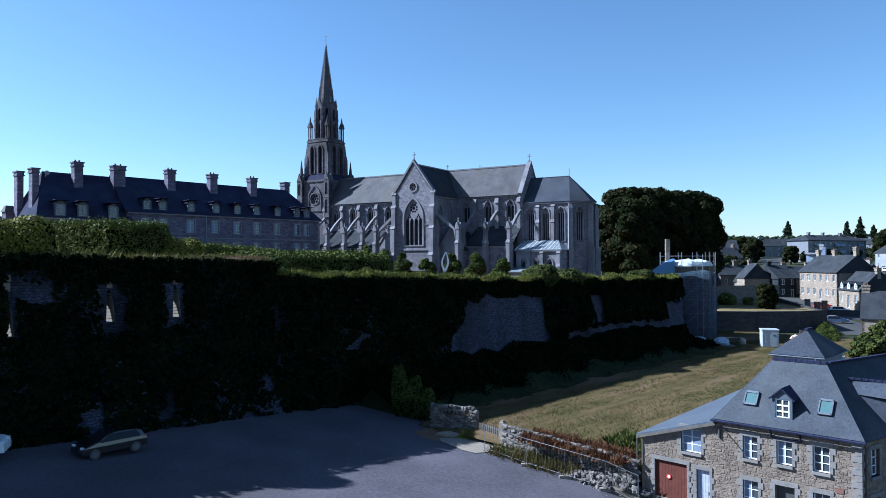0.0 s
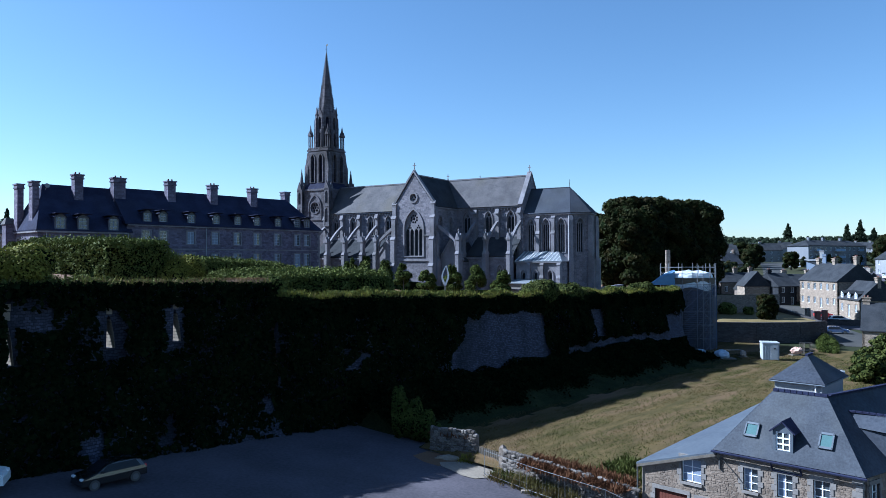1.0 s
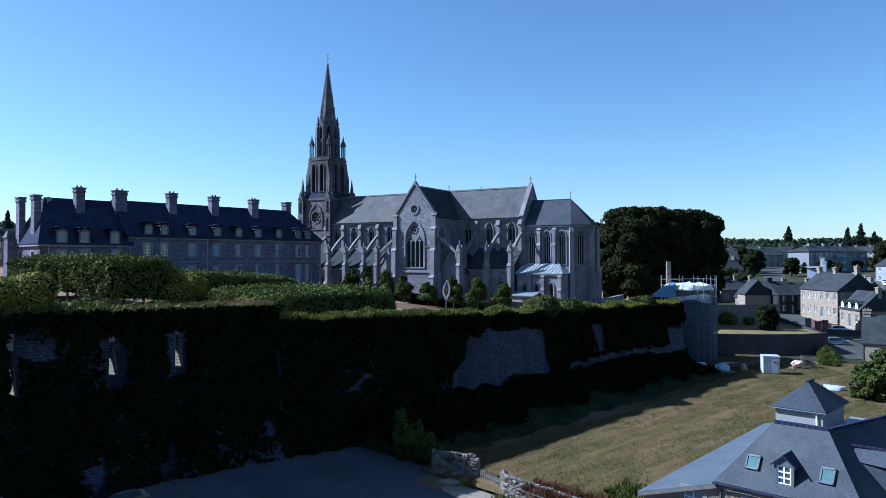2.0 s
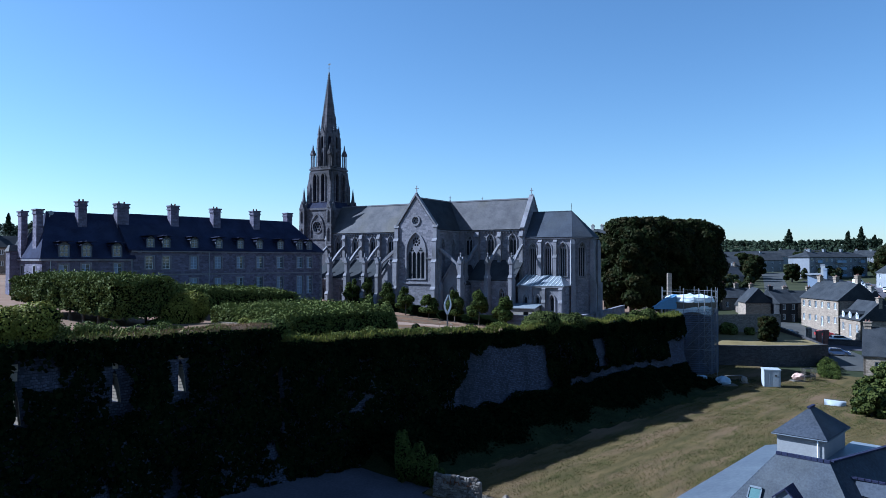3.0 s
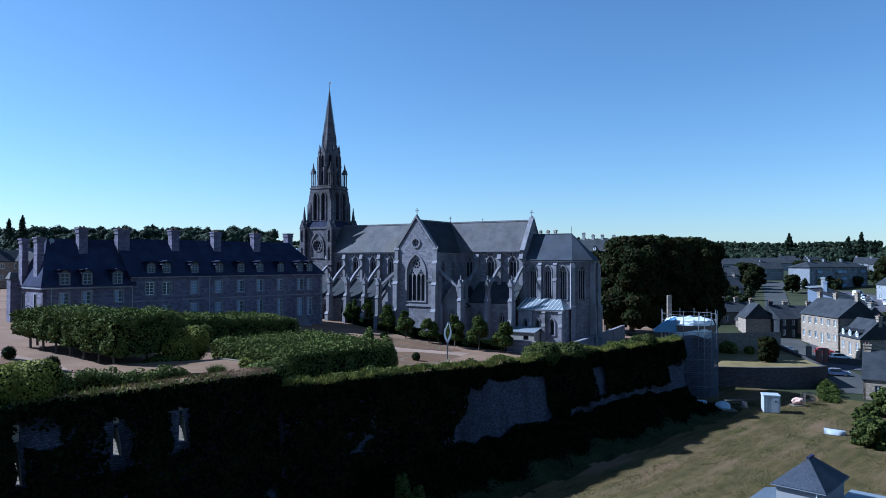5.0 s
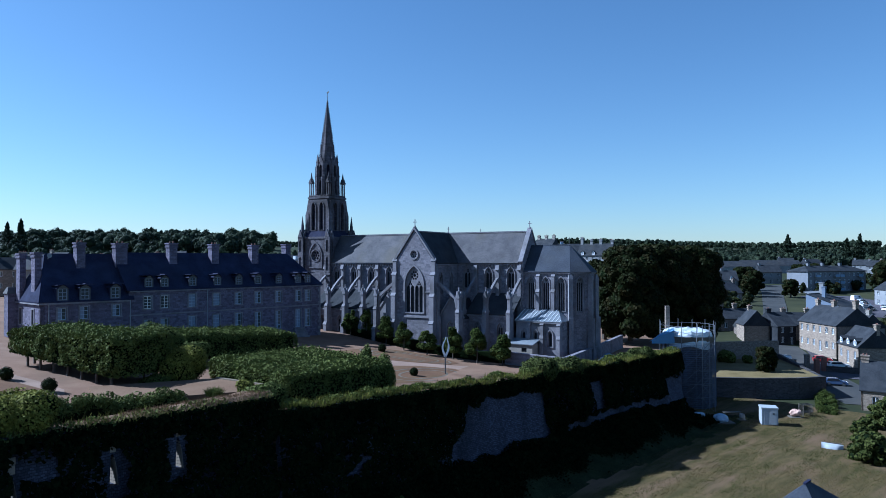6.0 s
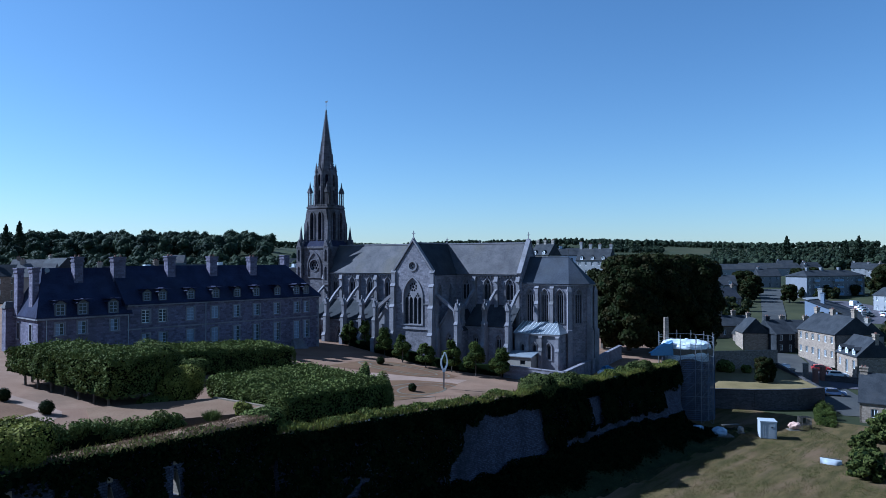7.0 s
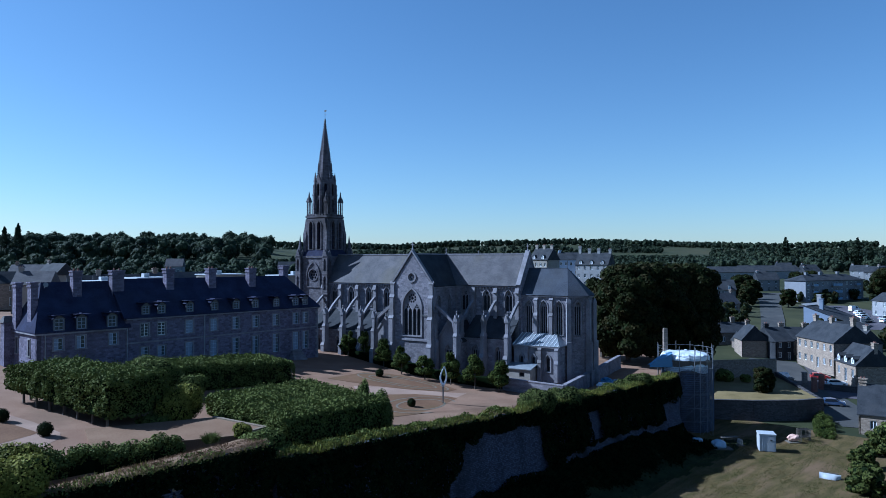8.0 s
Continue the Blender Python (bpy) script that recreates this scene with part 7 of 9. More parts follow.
for k, (x, y, z, a, b, c) in enumerate(((-3.3, 54.3, 2.6, 0.7, 0.7, 3.6), (-2.4, 54.1, 2.5, 0.75, 0.7, 2.9), (-1.5, 53.8, 2.4, 0.75, 0.65, 2.2), (-0.7, 53.2, 2.3, 0.65, 0.6, 1.6))):
    shrub(x, y, z, (a, b, c), YOUNG_LEAF, "green bush on the bank below the rampart", 58 + k, "bush", 12, 0.14, 110, "bushes below the rampart")


def wall_ledge():
    """Dry earth and straw on the broad top of the freestanding rampart."""
    (ax, ay), (bx_, by_) = RAMPART[1], RAMPART[2]
    ln = math.hypot(bx_ - ax, by_ - ay)
    dx, dy = (bx_ - ax) / ln, (by_ - ay) / ln
    bm = bmesh.new()
    n = 40
    rows = []
    for i in range(n + 1):
        t = ln * i / n
        rows.append([bm.verts.new((ax + dx * t - dy * o, ay + dy * t + dx * o, z + 0.12 * noise.noise((t * 0.8, o, 3)))) for o, z in ((-0.05, 14.75), (0.4, 15.0), (1.4, 15.0), (2.2, 14.9), (2.8, 14.6), (3.0, 14.0))])
    for i in range(n):
        for j in range(5):
            bm.faces.new((rows[i][j], rows[i + 1][j], rows[i + 1][j + 1], rows[i][j + 1]))
    laid("rampart_ledge", bm, SAND, "dry sandy ledge with straw on the rampart", "ledge")
    rng = np.random.default_rng(23)
    pts = []
    for t, o in zip(rng.uniform(0, ln, 8000), rng.uniform(0.0, 2.9, 8000)):
        if noise.noise((t * 0.5, o * 0.8, 6)) > -0.15:
            pts.append((ax + dx * t - dy * o, ay + dy * t + dx * o, float(np.interp(o, (0.4, 1.4, 2.2, 2.8), (14.95, 14.95, 14.85, 14.55)))))
    g = new("ledge_straw", blades("ledge_straw", np.array(pts), 0.24, 0.03, STRAW, rng, 0.9))
    g.matrix_basis = Matrix.Scale(SITE, 4)
    tagged(g, "short brown straw on the rampart ledge", "grass", kind="stuff")


wall_ledge()


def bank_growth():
    """Undergrowth over the bank at the rampart's foot, its shadow put into the colour."""
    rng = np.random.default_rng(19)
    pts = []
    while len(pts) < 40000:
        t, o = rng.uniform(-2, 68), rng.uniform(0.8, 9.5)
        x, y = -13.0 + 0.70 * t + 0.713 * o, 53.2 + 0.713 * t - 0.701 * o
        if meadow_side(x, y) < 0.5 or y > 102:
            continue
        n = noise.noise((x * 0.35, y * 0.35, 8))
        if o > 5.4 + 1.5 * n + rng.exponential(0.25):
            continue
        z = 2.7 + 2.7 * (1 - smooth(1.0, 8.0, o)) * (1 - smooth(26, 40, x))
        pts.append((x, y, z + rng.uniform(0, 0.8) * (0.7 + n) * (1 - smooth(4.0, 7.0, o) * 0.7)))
    ob = new("bank_growth", leaves("bank_growth", np.array(pts), 0.24, IVY_SHADE, rng))
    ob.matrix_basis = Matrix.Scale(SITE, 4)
    tagged(ob, "undergrowth on the bank below the rampart, darkened for its shadow", "undergrowth", kind="stuff")


bank_growth()

# ---- round tower under scaffolding ----
def scaffold_tower():
    tw = thing("round_tower", spot(37.5, 107.9, 0), "round ruined stone tower wrapped in scaffolding and sheeting", "tower")
    bm = ngon_shaft(bmesh.new(), 0, 0, 1.5, 13.6, 3.75, 3.4, 28)
    part("tower_wall", bm, RAMPART_PALE, tw)
    bm = bmesh.new()
    n = 40
    rr = (0.0, 0.9, 1.8, 2.7, 3.4, 3.62, 3.68)
    zz = (14.6, 14.55, 14.5, 14.4, 14.2, 13.85, 13.5)
    rings = []
    for r, z in zip(rr[1:], zz[1:]):
        rings.append([bm.verts.new((r * math.cos(k * 2 * math.pi / n), r * math.sin(k * 2 * math.pi / n), z + 0.3 * noise.noise((r * 0.9 * math.cos(k * 2 * math.pi / n), r * 0.9 * math.sin(k * 2 * math.pi / n), 4.0)) + 0.1 * noise.noise((r * 2.6 * math.cos(k * 2 * math.pi / n), r * 2.6 * math.sin(k * 2 * math.pi / n), 7.0)))) for k in range(n)])
    top = bm.verts.new((0, 0, zz[0]))
    for k in range(n):
        bm.faces.new((top, rings[0][k], rings[0][(k + 1) % n]))
        for a, b in zip(rings, rings[1:]):
            bm.faces.new((a[k], b[k], b[(k + 1) % n], a[(k + 1) % n]))
    part("white_sheet", bm, TARP_WHITE, tw, "crumpled white roof sheeting")
    # blue sheet slung to the side
    bm = bmesh.new()
    rows = []
    for i in range(7):
        rows.append([bm.verts.new((-6.2 + 3.4 * i / 6 + 0.12 * math.sin(j * 1.7), -2.6 + 1.4 * j / 5, 12.7 + 1.9 * (i / 6) ** 0.8 + 0.35 * math.sin(j * 0.9 + i) * 0.4)) for j in range(6)])
    for i in range(6):
        for j in range(5):
            bm.faces.new((rows[i][j], rows[i + 1][j], rows[i + 1][j + 1], rows[i][j + 1]))
    front = [bm.verts.new((rows[i][0].co.x, rows[i][0].co.y - 0.1, 12.5)) for i in range(7)]
    for i in range(6):
        bm.faces.new((rows[i][0], rows[i + 1][0], front[i + 1], front[i]))
    part("blue_sheet", bm, TARP_BLUE, tw, "bright blue tarpaulin")
    # a lower sheet hanging round the wall
    bm = bmesh.new()
    prev = None
    for k in range(12):
        a = math.pi + 0.35 + k * 0.17
        cur = (bm.verts.new((3.85 * math.cos(a), 3.85 * math.sin(a), 12.8 - 0.25 * math.sin(k * 0.55))), bm.verts.new((3.9 * math.cos(a), 3.9 * math.sin(a), 11.9 - 0.3 * math.sin(k * 0.8))))
        if prev:
            bm.faces.new((prev[0], cur[0], cur[1], prev[1]))
        prev = cur
    part("hanging_sheet", bm, TARP_WHITE, tw)
    # scaffold: standards, ledgers and braces round the tower
    rs = 4.1
    m = 12
    bays = [(rs * math.cos(k * 2 * math.pi / m), rs * math.sin(k * 2 * math.pi / m)) for k in range(m)]
    for k, (x, y) in enumerate(bays):
        bm = rod(bmesh.new(), (x, y, 2.6), (x, y, 15.7), 0.045, 5)
        part("scaffold_pole", bm, SCAFFOLD_STEEL, tw)
    for z in (4.6, 6.6, 8.6, 10.6, 12.6, 14.2, 15.1):
        for k in range(m):
            part("ledger", rod(bmesh.new(), (*bays[k], z), (*bays[(k + 1) % m], z), 0.03, 4), SCAFFOLD_STEEL, tw)
    for z in (4.6, 6.6, 8.6, 10.6):
        for k in (8, 9, 10, 11):
            part("brace", rod(bmesh.new(), (*bays[k % m], z), (*bays[(k + 1) % m], z + 2.0), 0.028, 4), SCAFFOLD_STEEL, tw)
    bm = bmesh.new()
    for k in range(m):
        a, b = Vector((*bays[k], 13.55)), Vector((*bays[(k + 1) % m], 13.55))
        solid(bm, [a, b, b * 0.86, a * 0.86], [(0, 1, 2, 3)])
    part("walkway", bm, OLD_WOOD, tw)
    # fine debris netting hung outside the poles
    bm = bmesh.new()
    rn = rs + 0.06
    for k in range(96):
        a = math.pi + 0.2 + k * (math.pi + 0.3) / 95
        rod(bm, (rn * math.cos(a), rn * math.sin(a), 3.0), (rn * math.cos(a), rn * math.sin(a), 12.4), 0.016, 3)
    for z in np.arange(3.1, 12.4, 0.3):
        for k in range(24):
            a, b = math.pi + 0.2 + k * (math.pi + 0.3) / 24, math.pi + 0.2 + (k + 1) * (math.pi + 0.3) / 24
            rod(bm, (rn * math.cos(a), rn * math.sin(a), z), (rn * math.cos(b), rn * math.sin(b), z), 0.016, 3)
    tagged(part("debris_net", bm, BLUE_CLOTH, tw, "dark blue debris netting"), kind="stuff")
    # stair tower of the scaffold
    bm = bmesh.new()
    for x in (0.6, 2.4):
        for y in (-4.8, -2.9):
            rod(bm, (x, y, 2.6), (x, y, 15.4), 0.045, 5)
    for z in np.arange(4.6, 14.5, 2.0):
        for x in (0.6, 2.4):
            rod(bm, (x, -4.8, z), (x, -2.9, z), 0.03, 4)
        for y in (-4.8, -2.9):
            rod(bm, (0.6, y, z), (2.4, y, z), 0.03, 4)
        rod(bm, (0.6, -4.8, z - 2), (2.4, -4.8, z), 0.03, 4)
        rod(bm, (2.4, -4.8, z - 2), (0.6, -4.8, z), 0.03, 4)
        for y in (-4.8, -2.9):
            rod(bm, (0.6, y, z + 1.0), (2.4, y, z + 1.0), 0.025, 4)
    part("stair_scaffold", bm, SCAFFOLD_STEEL, tw)
    # old chimney left standing
    part("standing_chimney", taper(bmesh.new(), -2.1, 2.9, 10, 17.8, 0.68, 0.6), RUBBLE, tw, "lone pale stone chimney shaft")


BLUE_CLOTH = plain("blue_netting", (0.10, 0.125, 0.21), 0.7)
SCAFFOLD_STEEL = plain("scaffold_tube", (0.161, 0.167, 0.186), 0.5, 0.4)
RAMPART_PALE = masonry("tower_rubble", (0.049, 0.047, 0.052), (0.090, 0.087, 0.095), (0.064, 0.060, 0.068), (0.4, 0.22), joint=0.03, wobble=0.3, stain=(0.030, 0.030, 0.034), stain_amount=0.5)
scaffold_tower()


# ---- field wall, gate and fence beside the car park ----
def rubble_wall(name, a, b, za, zb, h, label, seed, thick=0.55):
    """A rough wall of single stones: the outer faces are stones with their own edges, over a core."""
    rng = np.random.default_rng(seed)
    mm, ln = along(a, b)
    w = thing(name, Matrix.Translation((a[0] * SITE, a[1] * SITE, 0)) @ Matrix.Rotation(math.atan2(b[1] - a[1], b[0] - a[0]), 4, "Z"), label, "wall")
    core = bmesh.new()
    n = max(2, int(ln / 0.6))
    top = [(ln * (1 - i / n), za + (zb - za) * (1 - i / n) + h * (0.9 + 0.1 * noise.noise((i * 0.9, seed, 0)))) for i in range(n + 1)]
    plate(core, [(0, min(za, zb) - 1), (ln, min(za, zb) - 1)] + top, (), -thick / 2 + 0.06, thick / 2 - 0.06)
    part("core", core, EARTH, w)
    shapes = [stone_mesh(rng) for k in range(8)]
    count = 0
    z = -0.05
    while z < h - 0.05 and count < 300:
        rh = rng.uniform(0.14, 0.24)
        x = rng.uniform(-0.1, 0.1)
        while x < ln:
            sw = rng.uniform(0.16, 0.46)
            zb_ = za + (zb - za) * min(1, max(0, x / ln)) + z
            for side in (-1,):
                st = part("stone", shapes[int(rng.integers(8))], None, w)
                st.matrix_basis = Matrix.Translation((x + sw / 2, side * (thick / 2 - 0.05 - rng.uniform(0, 0.07)), zb_ + rh / 2 + rng.uniform(-0.04, 0.04))) @ Matrix.Rotation(rng.uniform(-0.3, 0.3), 4, "Y") @ Matrix.Rotation(rng.uniform(-0.25, 0.25), 4, "Z") @ Matrix.Diagonal((sw * 0.54, 0.13, rh * rng.uniform(0.4, 0.62), 1))
                count += 1
            x += sw
        z += rh
    return w


def stone_mesh(rng, mat=None):
    bm = bmesh.new()
    bmesh.ops.create_cube(bm, size=2.0)
    bmesh.ops.bevel(bm, geom=bm.edges[:], offset=0.35, segments=1, affect="EDGES")
    off = Vector(rng.uniform(-20, 20, 3))
    for v in bm.verts:
        v.co *= 1 + 0.22 * noise.noise(v.co * 1.3 + off)
    return finish(bm, "stone", mat or WALL_STONE)


WALL_STONE = material("field_stone", (0.063, 0.054, 0.049), (0.227, 0.200, 0.179), 1.2, 0.92, 0.5, 6, per_piece=0.6, stain=(0.101, 0.080, 0.061), stain_amount=0.4)
rubble_wall("field_wall", (-0.9, 51.7), (2.2, 50.3), 2.15, 2.15, 2.15, "short rubble stone wall beside a wooden gate", 1)
rubble_wall("field_wall", (4.1, 47.9), (11.4, 41.8), 1.85, 1.1, 1.75, "low rubble stone wall with dry plants on top", 2)


def gate_post(x, y, z, h, label):
    p = thing("gate_post", spot(x, y, z, -41), label, "gate post", "gate posts")
    bm = taper(bmesh.new(), 0, 0, -0.3, h, 0.42, 0.36)
    taper(bm, 0, 0, h, h + 0.16, 0.36, 0.14)
    part("shaft", bm, RUBBLE, p)


gate_post(2.25, 50.25, 2.1, 1.7, "upright granite gate post")
gate_post(4.0, 47.95, 1.9, 1.75, "upright granite gate post covered in lichen")


def wooden_gate():
    mm, ln = along((2.45, 50.0), (3.85, 48.15))
    g = thing("wooden_gate", Matrix.Translation((2.45 * SITE, 50.0 * SITE, 2.05 * SITE)) @ Matrix.Rotation(math.atan2(-1.85, 1.4), 4, "Z"), "weathered grey wooden gate of upright slats", "gate")
    n = 11
    for k in range(n):
        x = ln * (k + 0.5) / n
        part("slat", box(x - 0.05, x + 0.05, -0.03, 0.0, 0.05, 1.15 + 0.03 * (k % 3)), OLD_WOOD, g)
    for z in (0.25, 0.95):
        part("rail", box(0, ln, 0.0, 0.05, z, z + 0.1), OLD_WOOD, g)
    part("brace", bx(bmesh.new(), 0, math.hypot(ln, 0.65), 0.0, 0.045, -0.05, 0.05, Matrix.Translation((0.02, 0, 0.32)) @ Matrix.Rotation(-math.atan2(0.65, ln), 4, "Y")), OLD_WOOD, g)


wooden_gate()


DULL_STEEL = plain("dull_steel", (0.16, 0.16, 0.17), 0.6, 0.3)


def mesh_fence():
    """Movable steel mesh panels on concrete feet along the car park's edge."""
    pts = [(2.7, 46.8), (5.2, 44.3), (7.3, 42.6), (9.4, 41.1), (11.0, 40.0)]
    f0 = thing("site_fence", spot(0, 0, 0), "grey steel mesh site fence on concrete feet", "fence")
    for i, (a, b) in enumerate(zip(pts, pts[1:])):
        za, zb = low_ground(*a) + 0.05, low_ground(*b) + 0.05
        bm = bmesh.new()
        rod(bm, (*a, za), (*a, za + 1.75), 0.02, 5)
        rod(bm, (*b, zb), (*b, zb + 1.75), 0.02, 5)
        rod(bm, (*a, za + 1.7), (*b, zb + 1.7), 0.016, 5)
        rod(bm, (*a, za + 0.2), (*b, zb + 0.2), 0.016, 5)
        pn = part("fence_panel", bm, DULL_STEEL, f0)
        bm = bmesh.new()
        for k in range(1, 12):
            t = k / 12
            p = (a[0] + (b[0] - a[0]) * t, a[1] + (b[1] - a[1]) * t)
            z = za + (zb - za) * t
            rod(bm, (*p, z + 0.2), (*p, z + 1.7), 0.002, 3)
        for k in range(1, 4):
            rod(bm, (*a, za + 0.2 + k * 0.38), (*b, zb + 0.2 + k * 0.38), 0.002, 3)
        part("wire_mesh", bm, DULL_STEEL, pn)
        part("concrete_foot", bx(bmesh.new(), b[0] - 0.35, b[0] + 0.35, b[1] - 0.14, b[1] + 0.14, zb - 0.05, zb + 0.16), CONCRETE, f0)


mesh_fence()


def rubble_heap():
    rng = np.random.default_rng(8)
    heap = thing("rubble_heap", spot(9.0, 42.2, 1.15), "heap of loose grey rubble stones below the wall", "rubble")
    shapes = [stone_mesh(rng, WALL_STONE) for k in range(8)]
    part("heap_core", blob(bmesh.new(), (0, 0, -0.1), (2.6, 0.8, 0.7), rng, 0.2), EARTH, heap).matrix_basis = Matrix.Rotation(radians(-40), 4, "Z")
    turn = Matrix.Rotation(radians(-40), 4, "Z")
    for k in range(280):
        u, v = rng.normal(0, 1.25), rng.normal(0, 0.42)
        if abs(u) > 2.9:
            continue
        z = 0.85 * math.exp(-(v / 0.65) ** 2) * math.exp(-(u / 2.6) ** 2) - 0.1
        s = rng.uniform(0.06, 0.15)
        st = part("stone", shapes[k % 8], None, heap)
        st.matrix_basis = turn @ Matrix.Translation((u, v - 0.1, z + rng.uniform(0, 0.1))) @ Euler(rng.uniform(0, 6, 3)).to_matrix().to_4x4() @ Matrix.Diagonal((s, s * 0.8, s * 0.65, 1))


rubble_heap()


def dry_growth(name, a, b, z, n, spread, length, mat, label, seed, category="grass", width=0.05):
    rng = np.random.default_rng(seed)
    t = rng.uniform(0, 1, n)
    o = rng.normal(0, spread, n)
    d = np.array((b[0] - a[0], b[1] - a[1]))
    d /= np.linalg.norm(d)
    p = np.stack([a[0] + (b[0] - a[0]) * t - d[1] * o, a[1] + (b[1] - a[1]) * t + d[0] * o, z[0] + (z[1] - z[0]) * t], 1)
    clump = np.array([noise.noise((x * 1.1, y * 1.1, seed)) for x, y, _ in p])
    p = p[clump > -0.15]
    ob = new(name, blades(name, p, length, width, mat, rng, 0.6))
    ob.matrix_basis = Matrix.Scale(SITE, 4)
    return tagged(ob, label, category, kind="stuff")


dry_growth("bracken", (5.6, 46.6), (11.2, 42.3), (3.0, 2.6), 11000, 0.6, 0.5, BRACKEN, "brown withered bracken along the top of the wall", 4, "bracken", 0.09)
dry_growth("bracken", (-0.9, 51.9), (1.9, 50.5), (3.6, 3.6), 900, 0.25, 0.4, BRACKEN, "brown withered bracken on a short wall", 6, "bracken", 0.08)
dry_growth("tall_grass", (3.4, 47.0), (8.0, 43.2), (1.75, 1.4), 4200, 0.45, 0.8, DRY_GRASS, "tall dry grass and weeds at the foot of the wall", 5)
dry_growth("weeds", (3.6, 47.4), (7.0, 44.4), (1.8, 1.45), 2600, 0.4, 0.65, MEADOW_GREEN, "green weeds at the foot of the wall", 9, "weeds", 0.08)
dry_growth("weeds", (1.4, 50.1), (2.3, 49.7), (2.1, 2.1), 500, 0.3, 0.7, SUNNY_LEAF, "green weeds beside the gate post", 10, "weeds", 0.08)
dry_growth("grass_tuft", (-18.9, 56.0), (-18.1, 56.5), (14.0, 14.0), 1400, 0.28, 0.75, HEDGE_LEAF, "upright green grass tuft on the raised terrace", 13, "grass", 0.03)
dry_growth("weeds", (11.0, 47.0), (14.0, 44.0), (2.75, 2.75), 4500, 1.1, 0.4, MEADOW_GREEN, "bright green weeds beside the house", 12, "weeds", 0.09)


def meadow_grass():
    rng = np.random.default_rng(14)
    pts, green = [], []
    while len(pts) + len(green) < 120000:
        x, y = rng.uniform(0, 54), rng.uniform(36, 104)
        if meadow_side(x, y) < 0.8 or (9.8 < x < 40 and (x - 14.93) * 0.722 - (y - 38.53) * 0.692 > -3.4 and (x - 14.93) * 0.692 + (y - 38.53) * 0.722 < 21 and (x - 14.93) * 0.722 - (y - 38.53) * 0.692 < 10.6) or (x - 12.0) * 0.611 + (y - 41.4) * 0.791 > 76 or (x + 2.5) * 0.791 - (y - 52.6) * 0.611 > 49:
            continue
        u, w = 0.7 * x + 0.714 * y, 0.714 * x - 0.7 * y
        n = noise.noise((x * 0.12, y * 0.12, 4)) + 0.5 * noise.noise((x * 0.6, y * 0.6, 9)) + 0.45 * noise.noise((u * 0.05, w * 0.9, 6)) + 0.25 * smooth(-18, -4, w) * smooth(60, 85, u)
        if noise.noise((u * 0.04, w * 0.7, 12)) + 0.4 * noise.noise((x * 0.5, y * 0.5, 2)) > rng.uniform(0.0, 0.5):
            continue
        (green if n > rng.uniform(-0.25, 0.25) else pts).append((x, y, 2.72))
    for nm, p, mat, lb in (("meadow_grass", pts, DRY_GRASS, "short dry yellow grass over the meadow"), ("green_meadow_grass", green, MEADOW_GREEN, "patches of green grass in the meadow")):
        ob = new(nm, blades(nm, np.array(p), 0.17, 0.042, mat, rng, 1.2))
        ob.matrix_basis = Matrix.Scale(SITE, 4)
        tagged(ob, lb, "grass", kind="stuff")


meadow_grass()


def concrete_pad():
    bm = bmesh.new()
    pts = [(-0.3, 48.9), (1.3, 49.6), (2.4, 49.9), (3.6, 47.9), (3.0, 46.6), (2.0, 46.0), (1.2, 46.4), (0.4, 47.4), (-0.2, 48.0)]
    bm.faces.new([bm.verts.new((x, y, low_ground(x, y) + 0.07)) for x, y in pts])
    bmesh.ops.triangulate(bm, faces=bm.faces)
    laid("concrete_apron", bm, CONCRETE, "pale worn concrete apron before the gate", "paving")
    bm = bmesh.new()
    pts = [(-2.2, 49.8), (-1.2, 51.4), (0.4, 51.0), (2.3, 50.0), (1.3, 48.9), (-0.4, 48.0), (-1.4, 48.6)]
    bm.faces.new([bm.verts.new((x, y, low_ground(x, y) + 0.05)) for x, y in pts])
    bmesh.ops.triangulate(bm, faces=bm.faces)
    laid("gravel_patch", bm, SAND, "reddish sandy gravel beside the gate", "gravel")
    bm = blob(bmesh.new(), (0.2, 49.9, 2.35), (0.9, 0.4, 0.3), np.random.default_rng(2), 0.25)
    laid("concrete_lump", bm, CONCRETE, "broken pale concrete block on the ground", "rubble", kind="")

concrete_pad()


def refuse_sacks():
    """Black sacks heaped in the corner between wall and garage."""
    rng = np.random.default_rng(31)
    for x, y, a, b, c in ((11.35, 41.75, 0.5, 0.4, 0.42), (11.75, 41.3, 0.45, 0.4, 0.34), (11.1, 41.3, 0.4, 0.34, 0.28)):
        sk = thing("refuse_sack", spot(x, y, low_ground(x, y), rng.uniform(0, 90)), "slumped black refuse sack beside the garage", "sack", "refuse sacks")
        part("sack", blob(bmesh.new(), (0, 0, c * 0.85), (a, b, c), rng, 0.3), IRON, sk)
        part("knot", taper(bmesh.new(), 0.05, 0, c * 1.6, c * 1.95, 0.12, 0.2), IRON, sk)


refuse_sacks()


